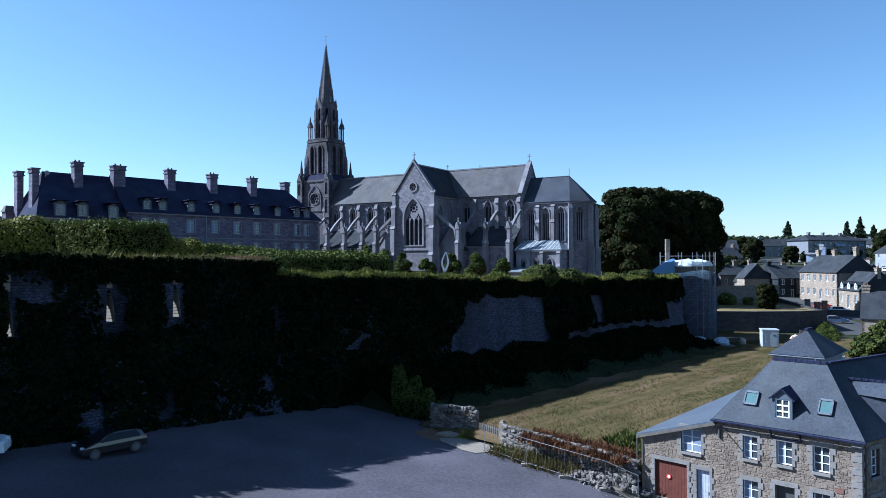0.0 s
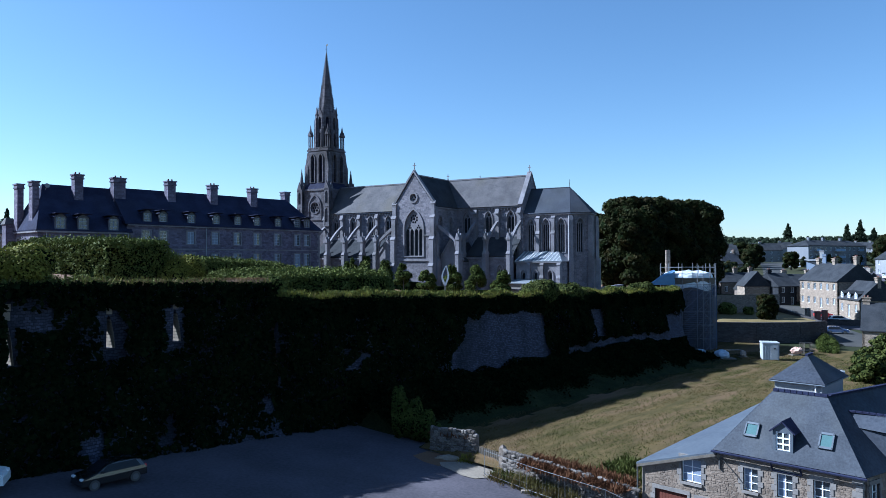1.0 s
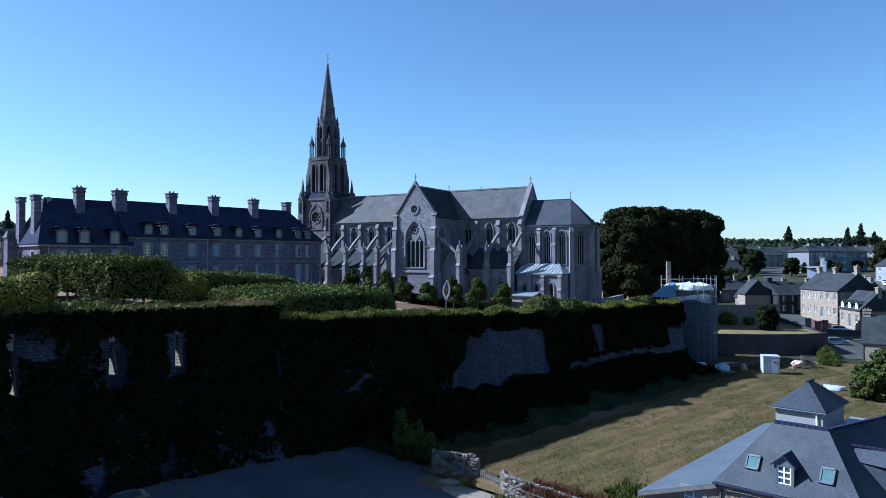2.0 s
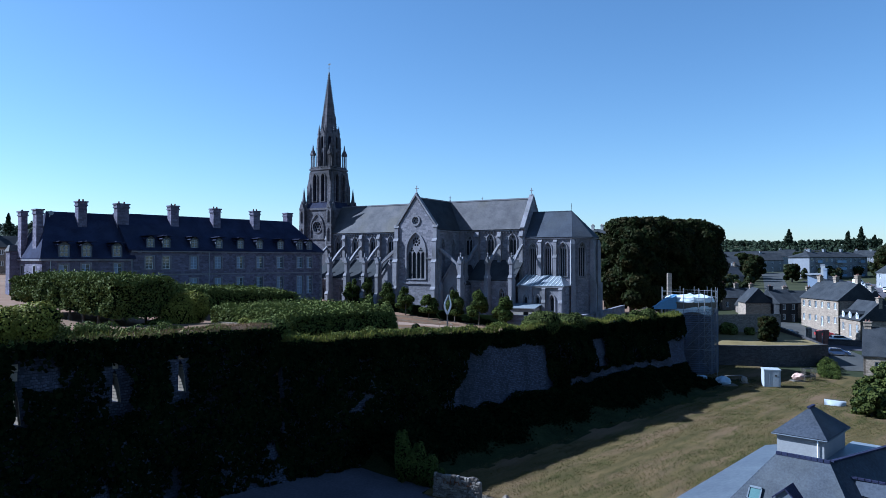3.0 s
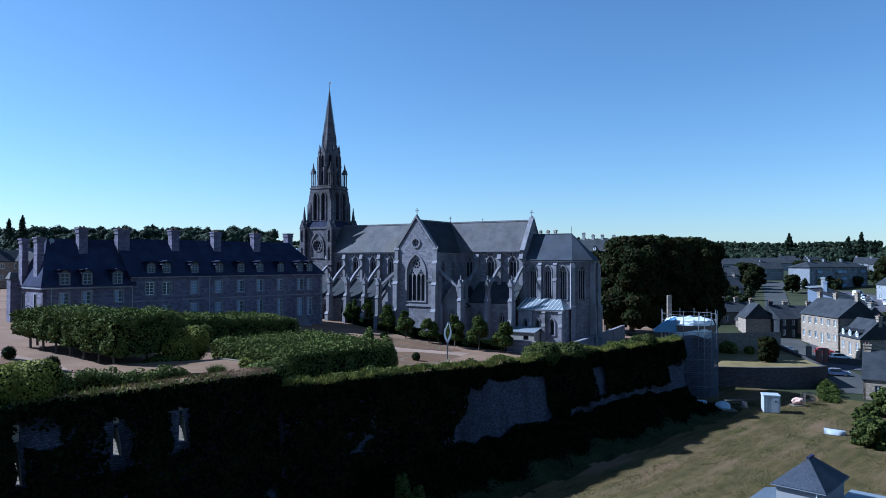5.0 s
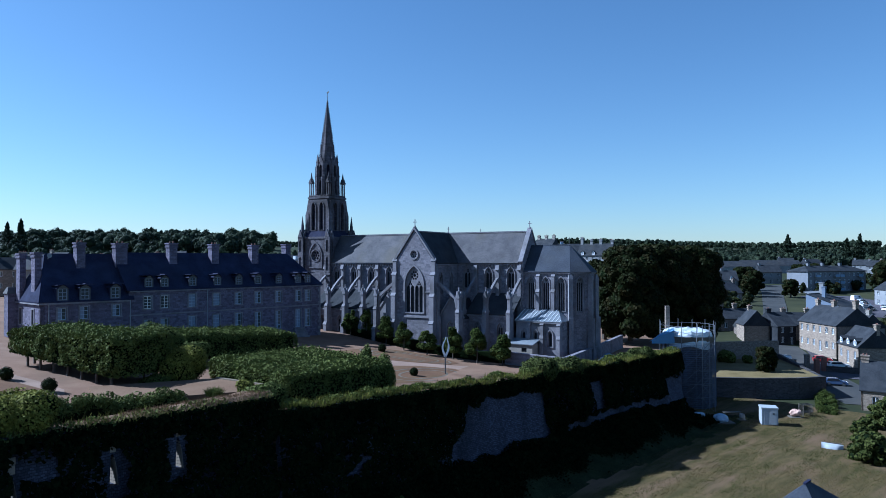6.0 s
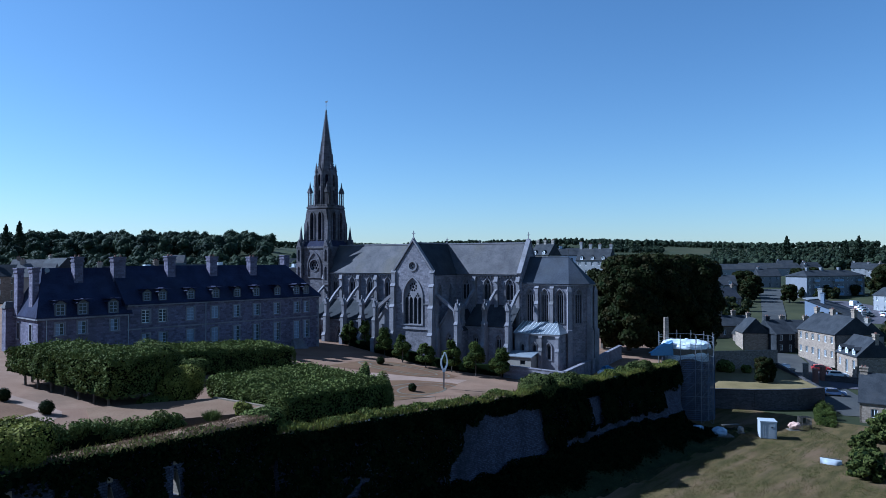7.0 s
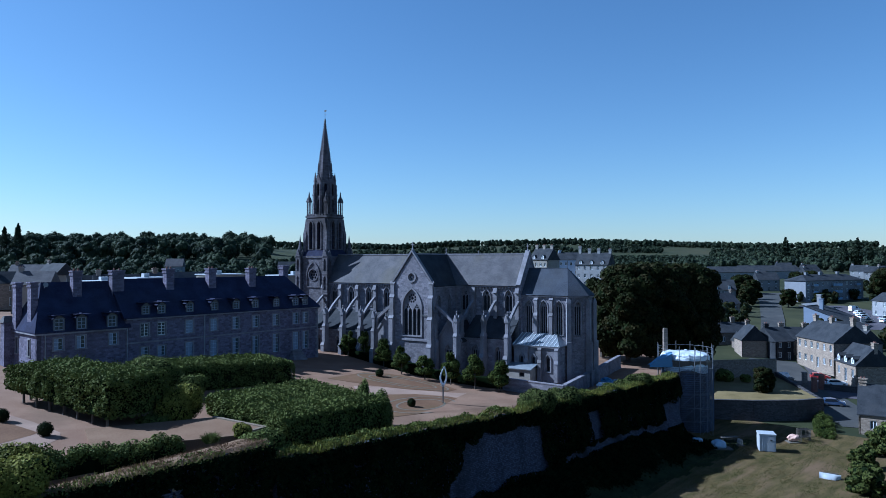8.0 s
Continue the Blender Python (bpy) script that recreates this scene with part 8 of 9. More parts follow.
# ---- cars ----
def car(name, m, body, label, length=4.2, width=1.72, height=1.5, van=False, group=""):
    """A car: lofted body with arches, glass, wheels with rims, lights; front towards +x."""
    L, W, H = length / SITE, width / SITE, height / SITE
    c = thing(name, m, label, "van" if van else "car", group)
    if van:
        prof = [(-0.5, 0.22), (-0.5, 0.62), (-0.49, 0.93), (-0.44, 1.0), (0.12, 1.0), (0.2, 0.96), (0.33, 0.66), (0.45, 0.56), (0.495, 0.44), (0.5, 0.22)]
    else:
        prof = [(-0.5, 0.22), (-0.5, 0.5), (-0.47, 0.66), (-0.41, 0.9), (-0.3, 0.98), (-0.05, 1.0), (0.1, 0.95), (0.26, 0.68), (0.42, 0.59), (0.485, 0.48), (0.5, 0.22)]
    bm = bmesh.new()
    rings = []
    for k, w in enumerate((-0.5, -0.485, -0.40, 0.40, 0.485, 0.5)):
        row = []
        for x, z in prof:
            inset = (max(0, z - 0.6) * 0.28) if abs(w) > 0.45 else 0.0
            top = z if abs(w) <= 0.45 or z < 0.6 else z - 0.03
            row.append(bm.verts.new((x * L * (0.985 if abs(w) > 0.49 else 1), (w - math.copysign(inset, w)) * W * (0.98 if abs(w) > 0.49 else 1), top * H)))
        rings.append(row)
    n = len(prof)
    for i in range(5):
        for j in range(n - 1):
            bm.faces.new((rings[i][j], rings[i + 1][j], rings[i + 1][j + 1], rings[i][j + 1]))
        bm.faces.new((rings[i][n - 1], rings[i + 1][n - 1], rings[i + 1][0], rings[i][0]))
    i0, i1 = (1, 6) if van else (2, 7)
    for row in (rings[0], rings[5]):
        bm.faces.new(row[:i0 + 1] + row[i1:])
        bm.faces.new(row[i0:i1 + 1])
    part("body", bm, body, c, smooth=False)
    for s in (-1, 1):
        y = s * W * 0.5
        zt, zb = 0.93, 0.64
        side = [(-0.40 * L, zb * H), (0.22 * L, zb * H), (0.09 * L, zt * H), (-0.33 * L, zt * H)] if not van else [(0.0, 0.62 * H), (0.26 * L, 0.62 * H), (0.16 * L, 0.92 * H), (0.0, 0.92 * H)]
        a = [(x, y * (1 - 2 * max(0, z / H - 0.6) * 0.28) + s * 0.006, z) for x, z in side]
        part("side_glass", solid(bmesh.new(), a, [(0, 1, 2, 3)]), CAR_GLASS, c)
    fx = ((0.255, 0.69), (0.11, 0.94)) if not van else ((0.32, 0.68), (0.205, 0.945))
    q = [(fx[0][0] * L, -0.40 * W, fx[0][1] * H), (fx[0][0] * L, 0.40 * W, fx[0][1] * H), (fx[1][0] * L, 0.34 * W, fx[1][1] * H), (fx[1][0] * L, -0.34 * W, fx[1][1] * H)]
    part("windscreen", solid(bmesh.new(), [(x + 0.012, y, z + 0.012) for x, y, z in q], [(0, 1, 2, 3)]), CAR_GLASS, c)
    q = [(-0.476 * L, -0.38 * W, 0.66 * H), (-0.476 * L, 0.38 * W, 0.66 * H), (-0.415 * L, 0.34 * W, 0.9 * H), (-0.415 * L, -0.34 * W, 0.9 * H)]
    part("rear_window", solid(bmesh.new(), [(x - 0.012, y, z) for x, y, z in q], [(0, 1, 2, 3)]), CAR_GLASS, c)
    r = 0.31 / SITE
    for x in (-0.31 * L, 0.31 * L):
        for s in (-1, 1):
            mw = Matrix.Translation((x, s * (W * 0.5 - 0.06), r)) @ Matrix.Rotation(math.pi / 2, 4, "X")
            wheel = part("wheel", ngon_shaft(bmesh.new(), 0, 0, -0.09, 0.09, r, r, 18), IRON, c, at=mw)
            part("rim", ngon_shaft(bmesh.new(), 0, 0, -0.1 if s > 0 else 0.09, -0.09 if s > 0 else 0.1, r * 0.62, r * 0.62, 10), STEEL, wheel)
    for s in (-1, 1):
        part("headlight", bx(bmesh.new(), 0.455 * L, 0.492 * L, s * 0.36 * W - 0.14, s * 0.36 * W + 0.14, 0.47 * H, 0.54 * H), WHITE_PAINT, c)
        part("tail_light", bx(bmesh.new(), -0.502 * L, -0.47 * L, s * 0.4 * W - 0.08, s * 0.4 * W + 0.08, 0.5 * H, 0.64 * H), CLAY_RED, c)
        part("mirror", bx(bmesh.new(), 0.18 * L, 0.21 * L, s * (W * 0.5 + 0.06) - 0.07, s * (W * 0.5 + 0.06) + 0.07, 0.66 * H, 0.74 * H), body, c)
    return c


CAR_GLASS = plain("dark_car_glass", (0.012, 0.014, 0.018), 0.25, spec=0.2)


def car_paint(name, colour):
    m = plain(name, colour, 0.25)
    m.node_tree.nodes["Principled BSDF"].inputs["Coat Weight"].default_value = 0.6
    return m


BLACK_CAR, WHITE_CAR, RED_CAR, GREY_CAR = car_paint("black_paint", (0.012, 0.012, 0.014)), car_paint("white_car_paint", (0.7, 0.72, 0.74)), car_paint("red_car_paint", (0.35, 0.03, 0.03)), car_paint("grey_car_paint", (0.25, 0.26, 0.28))
BLUE_CAR = car_paint("blue_car_paint", (0.05, 0.08, 0.16))
GROUND_LIFT = 0.035
car("black_car", spot(-18.2, 38.4, low_ground(-18.2, 38.4) + GROUND_LIFT, 228), BLACK_CAR, "black hatchback parked in the shade of the rampart", 4.0, 1.75, 1.45)
car("white_van", spot(-23.9, 34.9, low_ground(-23.9, 34.9) + GROUND_LIFT, 20), WHITE_CAR, "white van parked in the shade", 4.6, 1.85, 1.85, True)

# ---- town beside and beyond the hill ----
def town_house(name, x, y, z, deg, w, d, eave, ridge, wall, roof, label, rows=2, cols=3, chimneys=((0.06, 1.3), (0.94, 1.3)), dormers=0, hip=0.0, win=(0.85, 1.25), side_cols=0, group="town houses", category="house", frame_mat=None, chim_mat=None):
    """A house with its front on local -y: walls with real openings, gabled or hipped roof, chimneys, dormers."""
    hs = thing(name, spot(x, y, z, deg), label, category, group)
    wins = []
    fh = eave / max(rows, 1)
    for r in range(rows):
        for c in range(cols):
            cx = w * (c + 0.5) / cols
            door = r == 0 and c == cols // 2
            wins.append((cx, r * fh + (0.05 if door else fh * 0.32), win[0] * (1.05 if door else 1), win[1] + (fh * 0.27 if door else 0)))
    wall_with_windows(hs, 0, w, -1.0, eave, wins, None, wall, 0.35)
    for cx, cz, ww, wh in wins:
        o = part("window_frame", plate(bmesh.new(), rect(cx - ww / 2, cx + ww / 2, cz, cz + wh), [rect(cx - ww / 2 + 0.07, cx - 0.04, cz + 0.07, cz + wh - 0.07), rect(cx + 0.04, cx + ww / 2 - 0.07, cz + 0.07, cz + wh - 0.07)], 0.1, 0.16), frame_mat or WHITE_PAINT, hs)
        part("pane", plate(bmesh.new(), rect(cx - ww / 2, cx + ww / 2, cz, cz + wh), (), 0.15, 0.155), PANE, o)
    gable = [(0, -1.0), (d, -1.0), (d, eave), (d / 2, ridge), (0, eave)] if not hip else [(0, -1.0), (d, -1.0), (d, eave), (0, eave)]
    sw = [rect(d * (k + 0.5) / side_cols - 0.4, d * (k + 0.5) / side_cols + 0.4, r * fh + fh * 0.32, r * fh + fh * 0.32 + win[1]) for k in range(side_cols) for r in range(rows)]
    for xx, a in ((0.0, -1), (w - 0.3, 1)):
        part("gable_wall", plate(bmesh.new(), gable, sw, -0.3, 0.0, Matrix.Translation((xx, 0, 0)) @ R90), wall, hs)
        for q in sw:
            part("pane", plate(bmesh.new(), q, (), -0.17, -0.15, Matrix.Translation((xx, 0, 0)) @ R90), PANE, hs)
    part("back_wall", box(0, w, d - 0.3, d, -1.0, eave), wall, hs)
    bm = bmesh.new()
    hip_roof(bm, 0, w, 0, d, eave - 0.05, ridge + 0.1, hip, hip, 0.22)
    part("roof", bm, roof, hs)
    for f, hgt in chimneys:
        chimney_stack(hs, w * f, d / 2, ridge - 1.2, ridge + hgt, 0.95, 0.65, chim_mat or wall, 2)
    sl = (ridge - eave) / (d / 2 + 0.22)
    for k in range(dormers):
        dormer(hs, w * (k + 0.5) / dormers, eave + 0.25, sl, -0.22, eave, 0.7, 0.9, roof, WHITE_PAINT, 2)
    return hs


MODERN_BLUE = material("pale_blue_render", (0.135, 0.160, 0.215), (0.165, 0.192, 0.250), 0.4, 0.85, 0.1, 18, stain=(0.120, 0.140, 0.180), stain_amount=0.4)


def mono_house():
    """A modern house under one slope that falls sideways, its pale blue end towards the hill."""
    h = thing("modern_house", spot(102.0, 197.3, 10.2, -50), "pale blue modern house under one long falling roof", "house", "town houses")
    end = [(0, -3), (8.6, -3), (8.6, 2.7), (0, 5.6)]
    part("wall", plate(bmesh.new(), end, [rect(6.3, 7.1, 0.7, 2.3)], 0, 0.4), MODERN_BLUE, h)
    part("pane", box(6.3, 7.1, 0.2, 0.25, 0.7, 2.3), PANE, h)
    part("wall", plate(bmesh.new(), end, (), 10.6, 11.0), MODERN_BLUE, h)
    part("wall", box(0, 0.4, 0.4, 10.6, -3, 5.45), ROUGHCAST, h)
    part("wall", box(8.2, 8.6, 0.4, 10.6, -3, 2.7), ROUGHCAST, h)
    part("roof", slab(bmesh.new(), [(-0.4, -0.3, 5.74), (12.0, -0.3, 1.56), (12.0, 11.3, 1.56), (-0.4, 11.3, 5.74)], 0.18), SLATE_TOWN, h)
    part("parapet", slab(bmesh.new(), [(-0.5, -0.35, 5.95), (0.9, -0.35, 5.5), (0.9, 11.3, 5.5), (-0.5, 11.3, 5.95)], 0.12), ROUGHCAST, h)
    chimney_stack(h, 3.4, 3.6, 3.4, 7.4, 0.9, 0.8, MODERN_BLUE, 0)
    chimney_stack(h, 1.3, 7.4, 4.6, 8.4, 1.1, 0.8, ROUGHCAST, 0)
    for y in (0.5, 5.5, 10.5):
        part("carport_post", rod(bmesh.new(), (11.6, y, -3), (11.6, y, 1.5), 0.08, 6), IRON, h)


TERRACE_STONE = masonry("pale_rubble", (0.184, 0.145, 0.111), (0.302, 0.244, 0.189), (0.243, 0.197, 0.154), (0.45, 0.22), joint=0.02, wobble=0.2, stain=(0.209, 0.158, 0.118), stain_amount=0.3)
# stone row facing the street
town_house("row_house", 78.6, 155.0, 6.0, -87, 13.5, 8.5, 5.8, 9.2, TERRACE_STONE, SLATE_TOWN, "long two-storey stone house with white windows and slate roof", 2, 6, ((0.02, 1.2), (0.45, 1.2), (0.98, 1.6)), 0, win=(0.9, 1.35))
town_house("row_house", 79.4, 141.2, 4.9, -95, 8.3, 7.0, 3.6, 7.0, TERRACE_STONE, SLATE_TOWN, "low stone house with white dormers and slate roof", 1, 3, ((0.97, 0.9),), 3, win=(1.0, 1.5))
# houses behind the street wall
town_house("house", 71.0, 164.5, 6.4, 2, 6.6, 6.5, 2.7, 5.0, RUBBLE, SLATE_TOWN, "low stone house with a wide slate roof behind a wall", 1, 2, ((0.62, 1.0),), win=(1.6, 1.5))
town_house("house", 68.5, 173.5, 7.2, 4, 8.5, 6.5, 3.4, 5.6, RUBBLE, SLATE_TOWN, "stone house with slate roof and two chimneys", 1, 3, ((0.2, 1.3), (0.62, 1.3)))
town_house("house", 74.4, 160.0, 6.0, 82, 6.5, 5.5, 4.2, 7.4, TERRACE_STONE, SLATE_TOWN, "narrow stone house with a steep gable", 2, 2, ((0.9, 0.9),))
town_house("slate_clad_house", 75.2, 157.6, 5.8, 12, 4.6, 8.0, 4.4, 7.2, SLATE_TOWN, SLATE_TOWN, "house clad in blue-grey slates", 2, 2, ((0.1, 0.9),))
town_house("house", 80.0, 163.0, 6.0, -4, 6.0, 6.5, 4.0, 6.6, TERRACE_STONE, SLATE_TOWN, "small stone house with slate roof", 2, 2, ((0.05, 1.0), (0.95, 1.0)))
town_house("house", 57.5, 172.0, 6.8, 8, 9.0, 7.0, 3.6, 6.4, RUBBLE, SLATE_TOWN, "dark stone house with slate roof", 1, 3, ((0.1, 1.0),))
town_house("house", 88.0, 160.0, 5.6, -80, 9.0, 6.5, 4.8, 7.6, ROUGHCAST_BEIGE, SLATE_TOWN, "rendered house with slate roof behind the row", 2, 3, ((0.9, 1.0),))
town_house("house", 95.0, 172.0, 7.2, -20, 9.0, 6.5, 3.2, 6.0, ROUGHCAST, SLATE_TOWN, "white house with slate roof", 1, 3, ((0.9, 1.0),))
town_house("house", 87.0, 217.0, 11.8, 30, 8.5, 6.5, 3.0, 6.2, RUBBLE, SLATE_OLD, "old stone house with a steep mossy roof", 1, 2, ((0.97, 1.0),))
town_house("house", 96.6, 252.0, 13.2, -8, 9.0, 8.0, 4.6, 8.0, ROUGHCAST, SLATE_TOWN, "white house with dormers in its slate roof", 2, 3, ((0.5, 0.9),), 2)
mono_house()
town_house("house", 131.5, 214.0, 11.0, -80, 16.0, 8.0, 5.2, 7.4, ROUGHCAST, SLATE_TOWN, "white two-storey house with slate roof", 2, 5, ())
town_house("house", 96.0, 146.0, 4.6, -80, 8.5, 7.0, 4.4, 7.2, ROUGHCAST, SLATE_TOWN, "white rendered house with slate roof", 2, 3, ((0.1, 0.9),))
# house at the end of the lane
town_house("lane_house", 62.0, 104.2, 2.6, -33, 15.0, 7.6, 3.2, 7.0, TERRACE_STONE, SLATE_TOWN, "stone house with slate roof beside the lane", 1, 4, ((0.03, 0.9),))
# houses seen over the chateau and the church
town_house("mansion", 30.4, 241.0, 15.0, -42, 7.2, 7.5, 13.6, 17.4, ROUGHCAST_BEIGE, SLATE_TOWN, "tall beige mansion with slate roof and chimneys", 4, 4, ((0.08, 1.2), (0.5, 1.2), (0.92, 1.2)), 2, category="mansion")
town_house("long_house", 44.0, 262.0, 15.6, -2, 9.0, 9.0, 13.0, 15.6, BLUE_WHITE, SLATE_TOWN, "pale bluish long house with slate roof", 4, 5, ((0.1, 0.9),), 0, category="house")
town_house("mansion", 48.6, 254.0, 15.6, -32, 12.0, 8.0, 11.2, 15.4, ROUGHCAST, SLATE_TOWN, "white mansion with dark slate roof and dormers", 4, 5, ((0.03, 2.4), (0.33, 1.6), (0.62, 1.6), (0.97, 1.4)), 3, category="mansion")
town_house("house", -78.0, 335.0, 18.0, 8, 13.0, 8.0, 6.2, 9.6, ROUGHCAST, SLATE_TOWN, "white house with slate roof before the wood", 2, 4, ((0.9, 0.8),))
town_house("house", -118.0, 300.0, 18.0, 8, 7.0, 6.0, 7.8, 11.0, ROUGHCAST, SLATE_OLD, "white gabled house among trees", 2, 2, ())
for k, (x, y, z, deg, w, e, r) in enumerate(((-142, 230, 19.0, 10, 16, 5.0, 8.0), (-128, 222, 19.0, -30, 10, 5.0, 8.5), (-108, 168, 17.5, 40, 9, 5.5, 8.2), (-98, 160, 17.0, 10, 8, 6.0, 9.0), (-84, 158, 16.0, 30, 9, 5.5, 9.0), (-74, 150, 16.0, 30, 9, 6.0, 9.4), (-62, 152, 15.0, 48, 16, 7.0, 10.8))):
    town_house("house", x, y, z, deg, w, 7.0, e, r, ROUGHCAST_BEIGE if k % 2 else RUBBLE, SLATE_TOWN if k % 3 else SLATE_OLD, "old town house with slate roof behind the chateau", 2, 3, ((0.1, 1.0),))


CABIN_WHITE = plain("pale_panel", (0.350, 0.364, 0.385), 0.5)


def flat_roof_block(x, y, z, deg, w, d, h):
    b = thing("flat_roof_building", spot(x, y, z, deg), "low building with a bright white flat roof", "building", "flat-roofed buildings")
    part("wall", box(0, w, 0, d, -1, h), ROUGHCAST_BEIGE, b)
    bm = box(-0.2, w + 0.2, -0.2, d + 0.2, h, h + 0.25)
    bx(bm, w * 0.3, w * 0.45, d * 0.3, d * 0.5, h + 0.25, h + 1.0)
    part("roof", bm, CABIN_WHITE, b)


for a in ((-66, 132, 15, 48, 9, 6, 9.4), (-58, 134, 15, 48, 7, 6, 10.0), (-48, 146, 15, 48, 8, 6, 10.4), (-36, 156, 14, 48, 16, 5, 11.0)):
    flat_roof_block(*a)


def apartment_block():
    ab = thing("apartment_block", spot(130.0, 250.0, 13.4, 26.6), "pale three-storey apartment block with blue balconies", "apartment building")
    L, D, H = 33.0, 8.5, 7.6
    cols = [1.6 + k * 2.7 for k in range(12)]
    wins = [(x, 0.8 + r * 2.5, 1.15, 1.2) for x in cols for r in range(3)]
    wall_with_windows(ab, 0, L, -1, H, wins, None, APARTMENT_RENDER, 0.35)
    for x, z, w, h in wins:
        o = part("window", plate(bmesh.new(), rect(x - w / 2, x + w / 2, z, z + h), [rect(x - w / 2 + 0.08, x - 0.04, z + 0.08, z + h - 0.08), rect(x + 0.04, x + w / 2 - 0.08, z + 0.08, z + h - 0.08)], 0.1, 0.18), WHITE_PAINT, ab)
        part("pane", plate(bmesh.new(), rect(x - w / 2, x + w / 2, z, z + h), (), 0.16, 0.17), PANE, o)
    part("end_wall", box(0, 0.35, 0.35, D, -1, H), APARTMENT_RENDER, ab)
    part("end_wall", box(L - 0.35, L, 0.35, D, -1, H), APARTMENT_RENDER, ab)
    part("back_wall", box(0.35, L - 0.35, D - 0.35, D, -1, H), APARTMENT_RENDER, ab)
    bm = bmesh.new()
    hip_roof(bm, 0, L, 0, D, H, H + 2.0, 4.5, 4.5, 0.4)
    part("roof", bm, SLATE_TOWN, ab)
    for x in (cols[1], cols[5], cols[6], cols[10]):
        for r in range(3):
            b = part("balcony", box(x - 1.2, x + 1.2, -1.1, 0.0, 0.35 + r * 2.5, 0.5 + r * 2.5), CONCRETE, ab)
            part("railing", box(x - 1.2, x + 1.2, -1.12, -1.06, 0.5 + r * 2.5, 1.4 + r * 2.5), BLUE_PANEL, b)
    for x in (6, 14, 24):
        chimney_stack(ab, x, D / 2, H + 1.0, H + 3.0, 1.0, 0.7, APARTMENT_RENDER, 0)


APARTMENT_RENDER = material("grey_render", (0.150, 0.155, 0.175), (0.205, 0.208, 0.225), 0.4, 0.9, 0.1, 18, stain=(0.130, 0.130, 0.135), stain_amount=0.4)
BLUE_PANEL = plain("blue_grey_panel", (0.2, 0.28, 0.42), 0.5)
apartment_block()


def long_shed(x, y, z, deg, w, d, h, r, label):
    town_house("hall", x, y, z, deg, w, d, h, r, ROUGHCAST, SLATE_TOWN, label, 1, 6, (), category="hall", group="far halls")


long_shed(150, 390, 17.5, -4, 30, 12, 4.0, 7.0, "long low hall with dark roof")
long_shed(172, 400, 17.5, 2, 34, 12, 4.5, 7.5, "long low hall with grey roof")
rngt = np.random.default_rng(17)
for k in range(26):
    x, y = rngt.uniform(95, 330), rngt.uniform(270, 470)
    if x < 0.42 * y or x > 0.66 * y:
        continue
    town_house("house", x, y, low_ground(x, y), rngt.uniform(-40, 40), 9, 7, 5, 8, ROUGHCAST if k % 3 else ROUGHCAST_BEIGE, SLATE_TOWN, "far house with slate roof among trees", 2, 3, ((0.1, 0.8),))


# walls, lawn and street
# darker copy of the rubble, with the walls' shaded side in its colour
RUBBLE_SHADED = masonry("shaded_rubble", (0.051, 0.046, 0.046), (0.090, 0.080, 0.080), (0.066, 0.061, 0.062), (0.42, 0.22), joint=0.025, wobble=0.3, stain=(0.030, 0.029, 0.028), stain_amount=0.5)
garden_wall([(41.5, 112.6), (49.5, 111.4), (56.5, 111.6), (61.2, 112.6)], [2.9, 2.9, 2.9, 3.0], 3.4, "old stone garden wall above the meadow", mat=RUBBLE_SHADED)
garden_wall([(42.0, 131.6), (53.2, 133.4), (64.6, 135.4)], [6.2, 6.2, 6.2], 3.3, "stone wall behind a lawn", mat=RUBBLE)
garden_wall([(61.2, 112.6), (64.6, 135.4)], [3.0, 3.9], 3.1, "stone wall along the street", mat=RUBBLE_SHADED)
garden_wall([(72.9, 133.6), (75.6, 131.8), (79.0, 129.6)], [3.8, 3.8, 3.8], 1.1, "stone wall along the forecourt", mat=RUBBLE_SHADED)


def sheet_patch(name, pts, mat, label, category, lift=0.06):
    bm = bmesh.new()
    f = bm.faces.new([bm.verts.new((x, y, 0)) for x, y in pts])
    bmesh.ops.triangulate(bm, faces=[f])
    bmesh.ops.subdivide_edges(bm, edges=bm.edges[:], cuts=8, use_grid_fill=True)
    for v in bm.verts:
        v.co.z = low_ground(v.co.x, v.co.y) + lift
    return laid(name, bm, mat, label, category)


LAWN = material("short_lawn", (0.099, 0.077, 0.032), (0.198, 0.149, 0.068), 0.3, 0.95, 0.5, 20, stain=(0.171, 0.135, 0.068), stain_amount=0.5, spec=0.1)
def raised_lawn():
    """A level garden held by its walls above the meadow and the street."""
    pts = [(41.4, 112.8), (49.5, 111.6), (56.5, 111.8), (61.1, 112.8), (64.5, 135.3), (53.2, 133.4), (41.8, 131.6)]
    bm = bmesh.new()
    top = [bm.verts.new((x, y, 6.15)) for x, y in pts]
    low = [bm.verts.new((x, y, 2.0)) for x, y in pts]
    bm.faces.new(top)
    for i in range(len(pts)):
        bm.faces.new((top[i], top[(i + 1) % len(pts)], low[(i + 1) % len(pts)], low[i]))
    laid("lawn", bm, LAWN, "sunlit garden lawn behind the wall", "lawn")


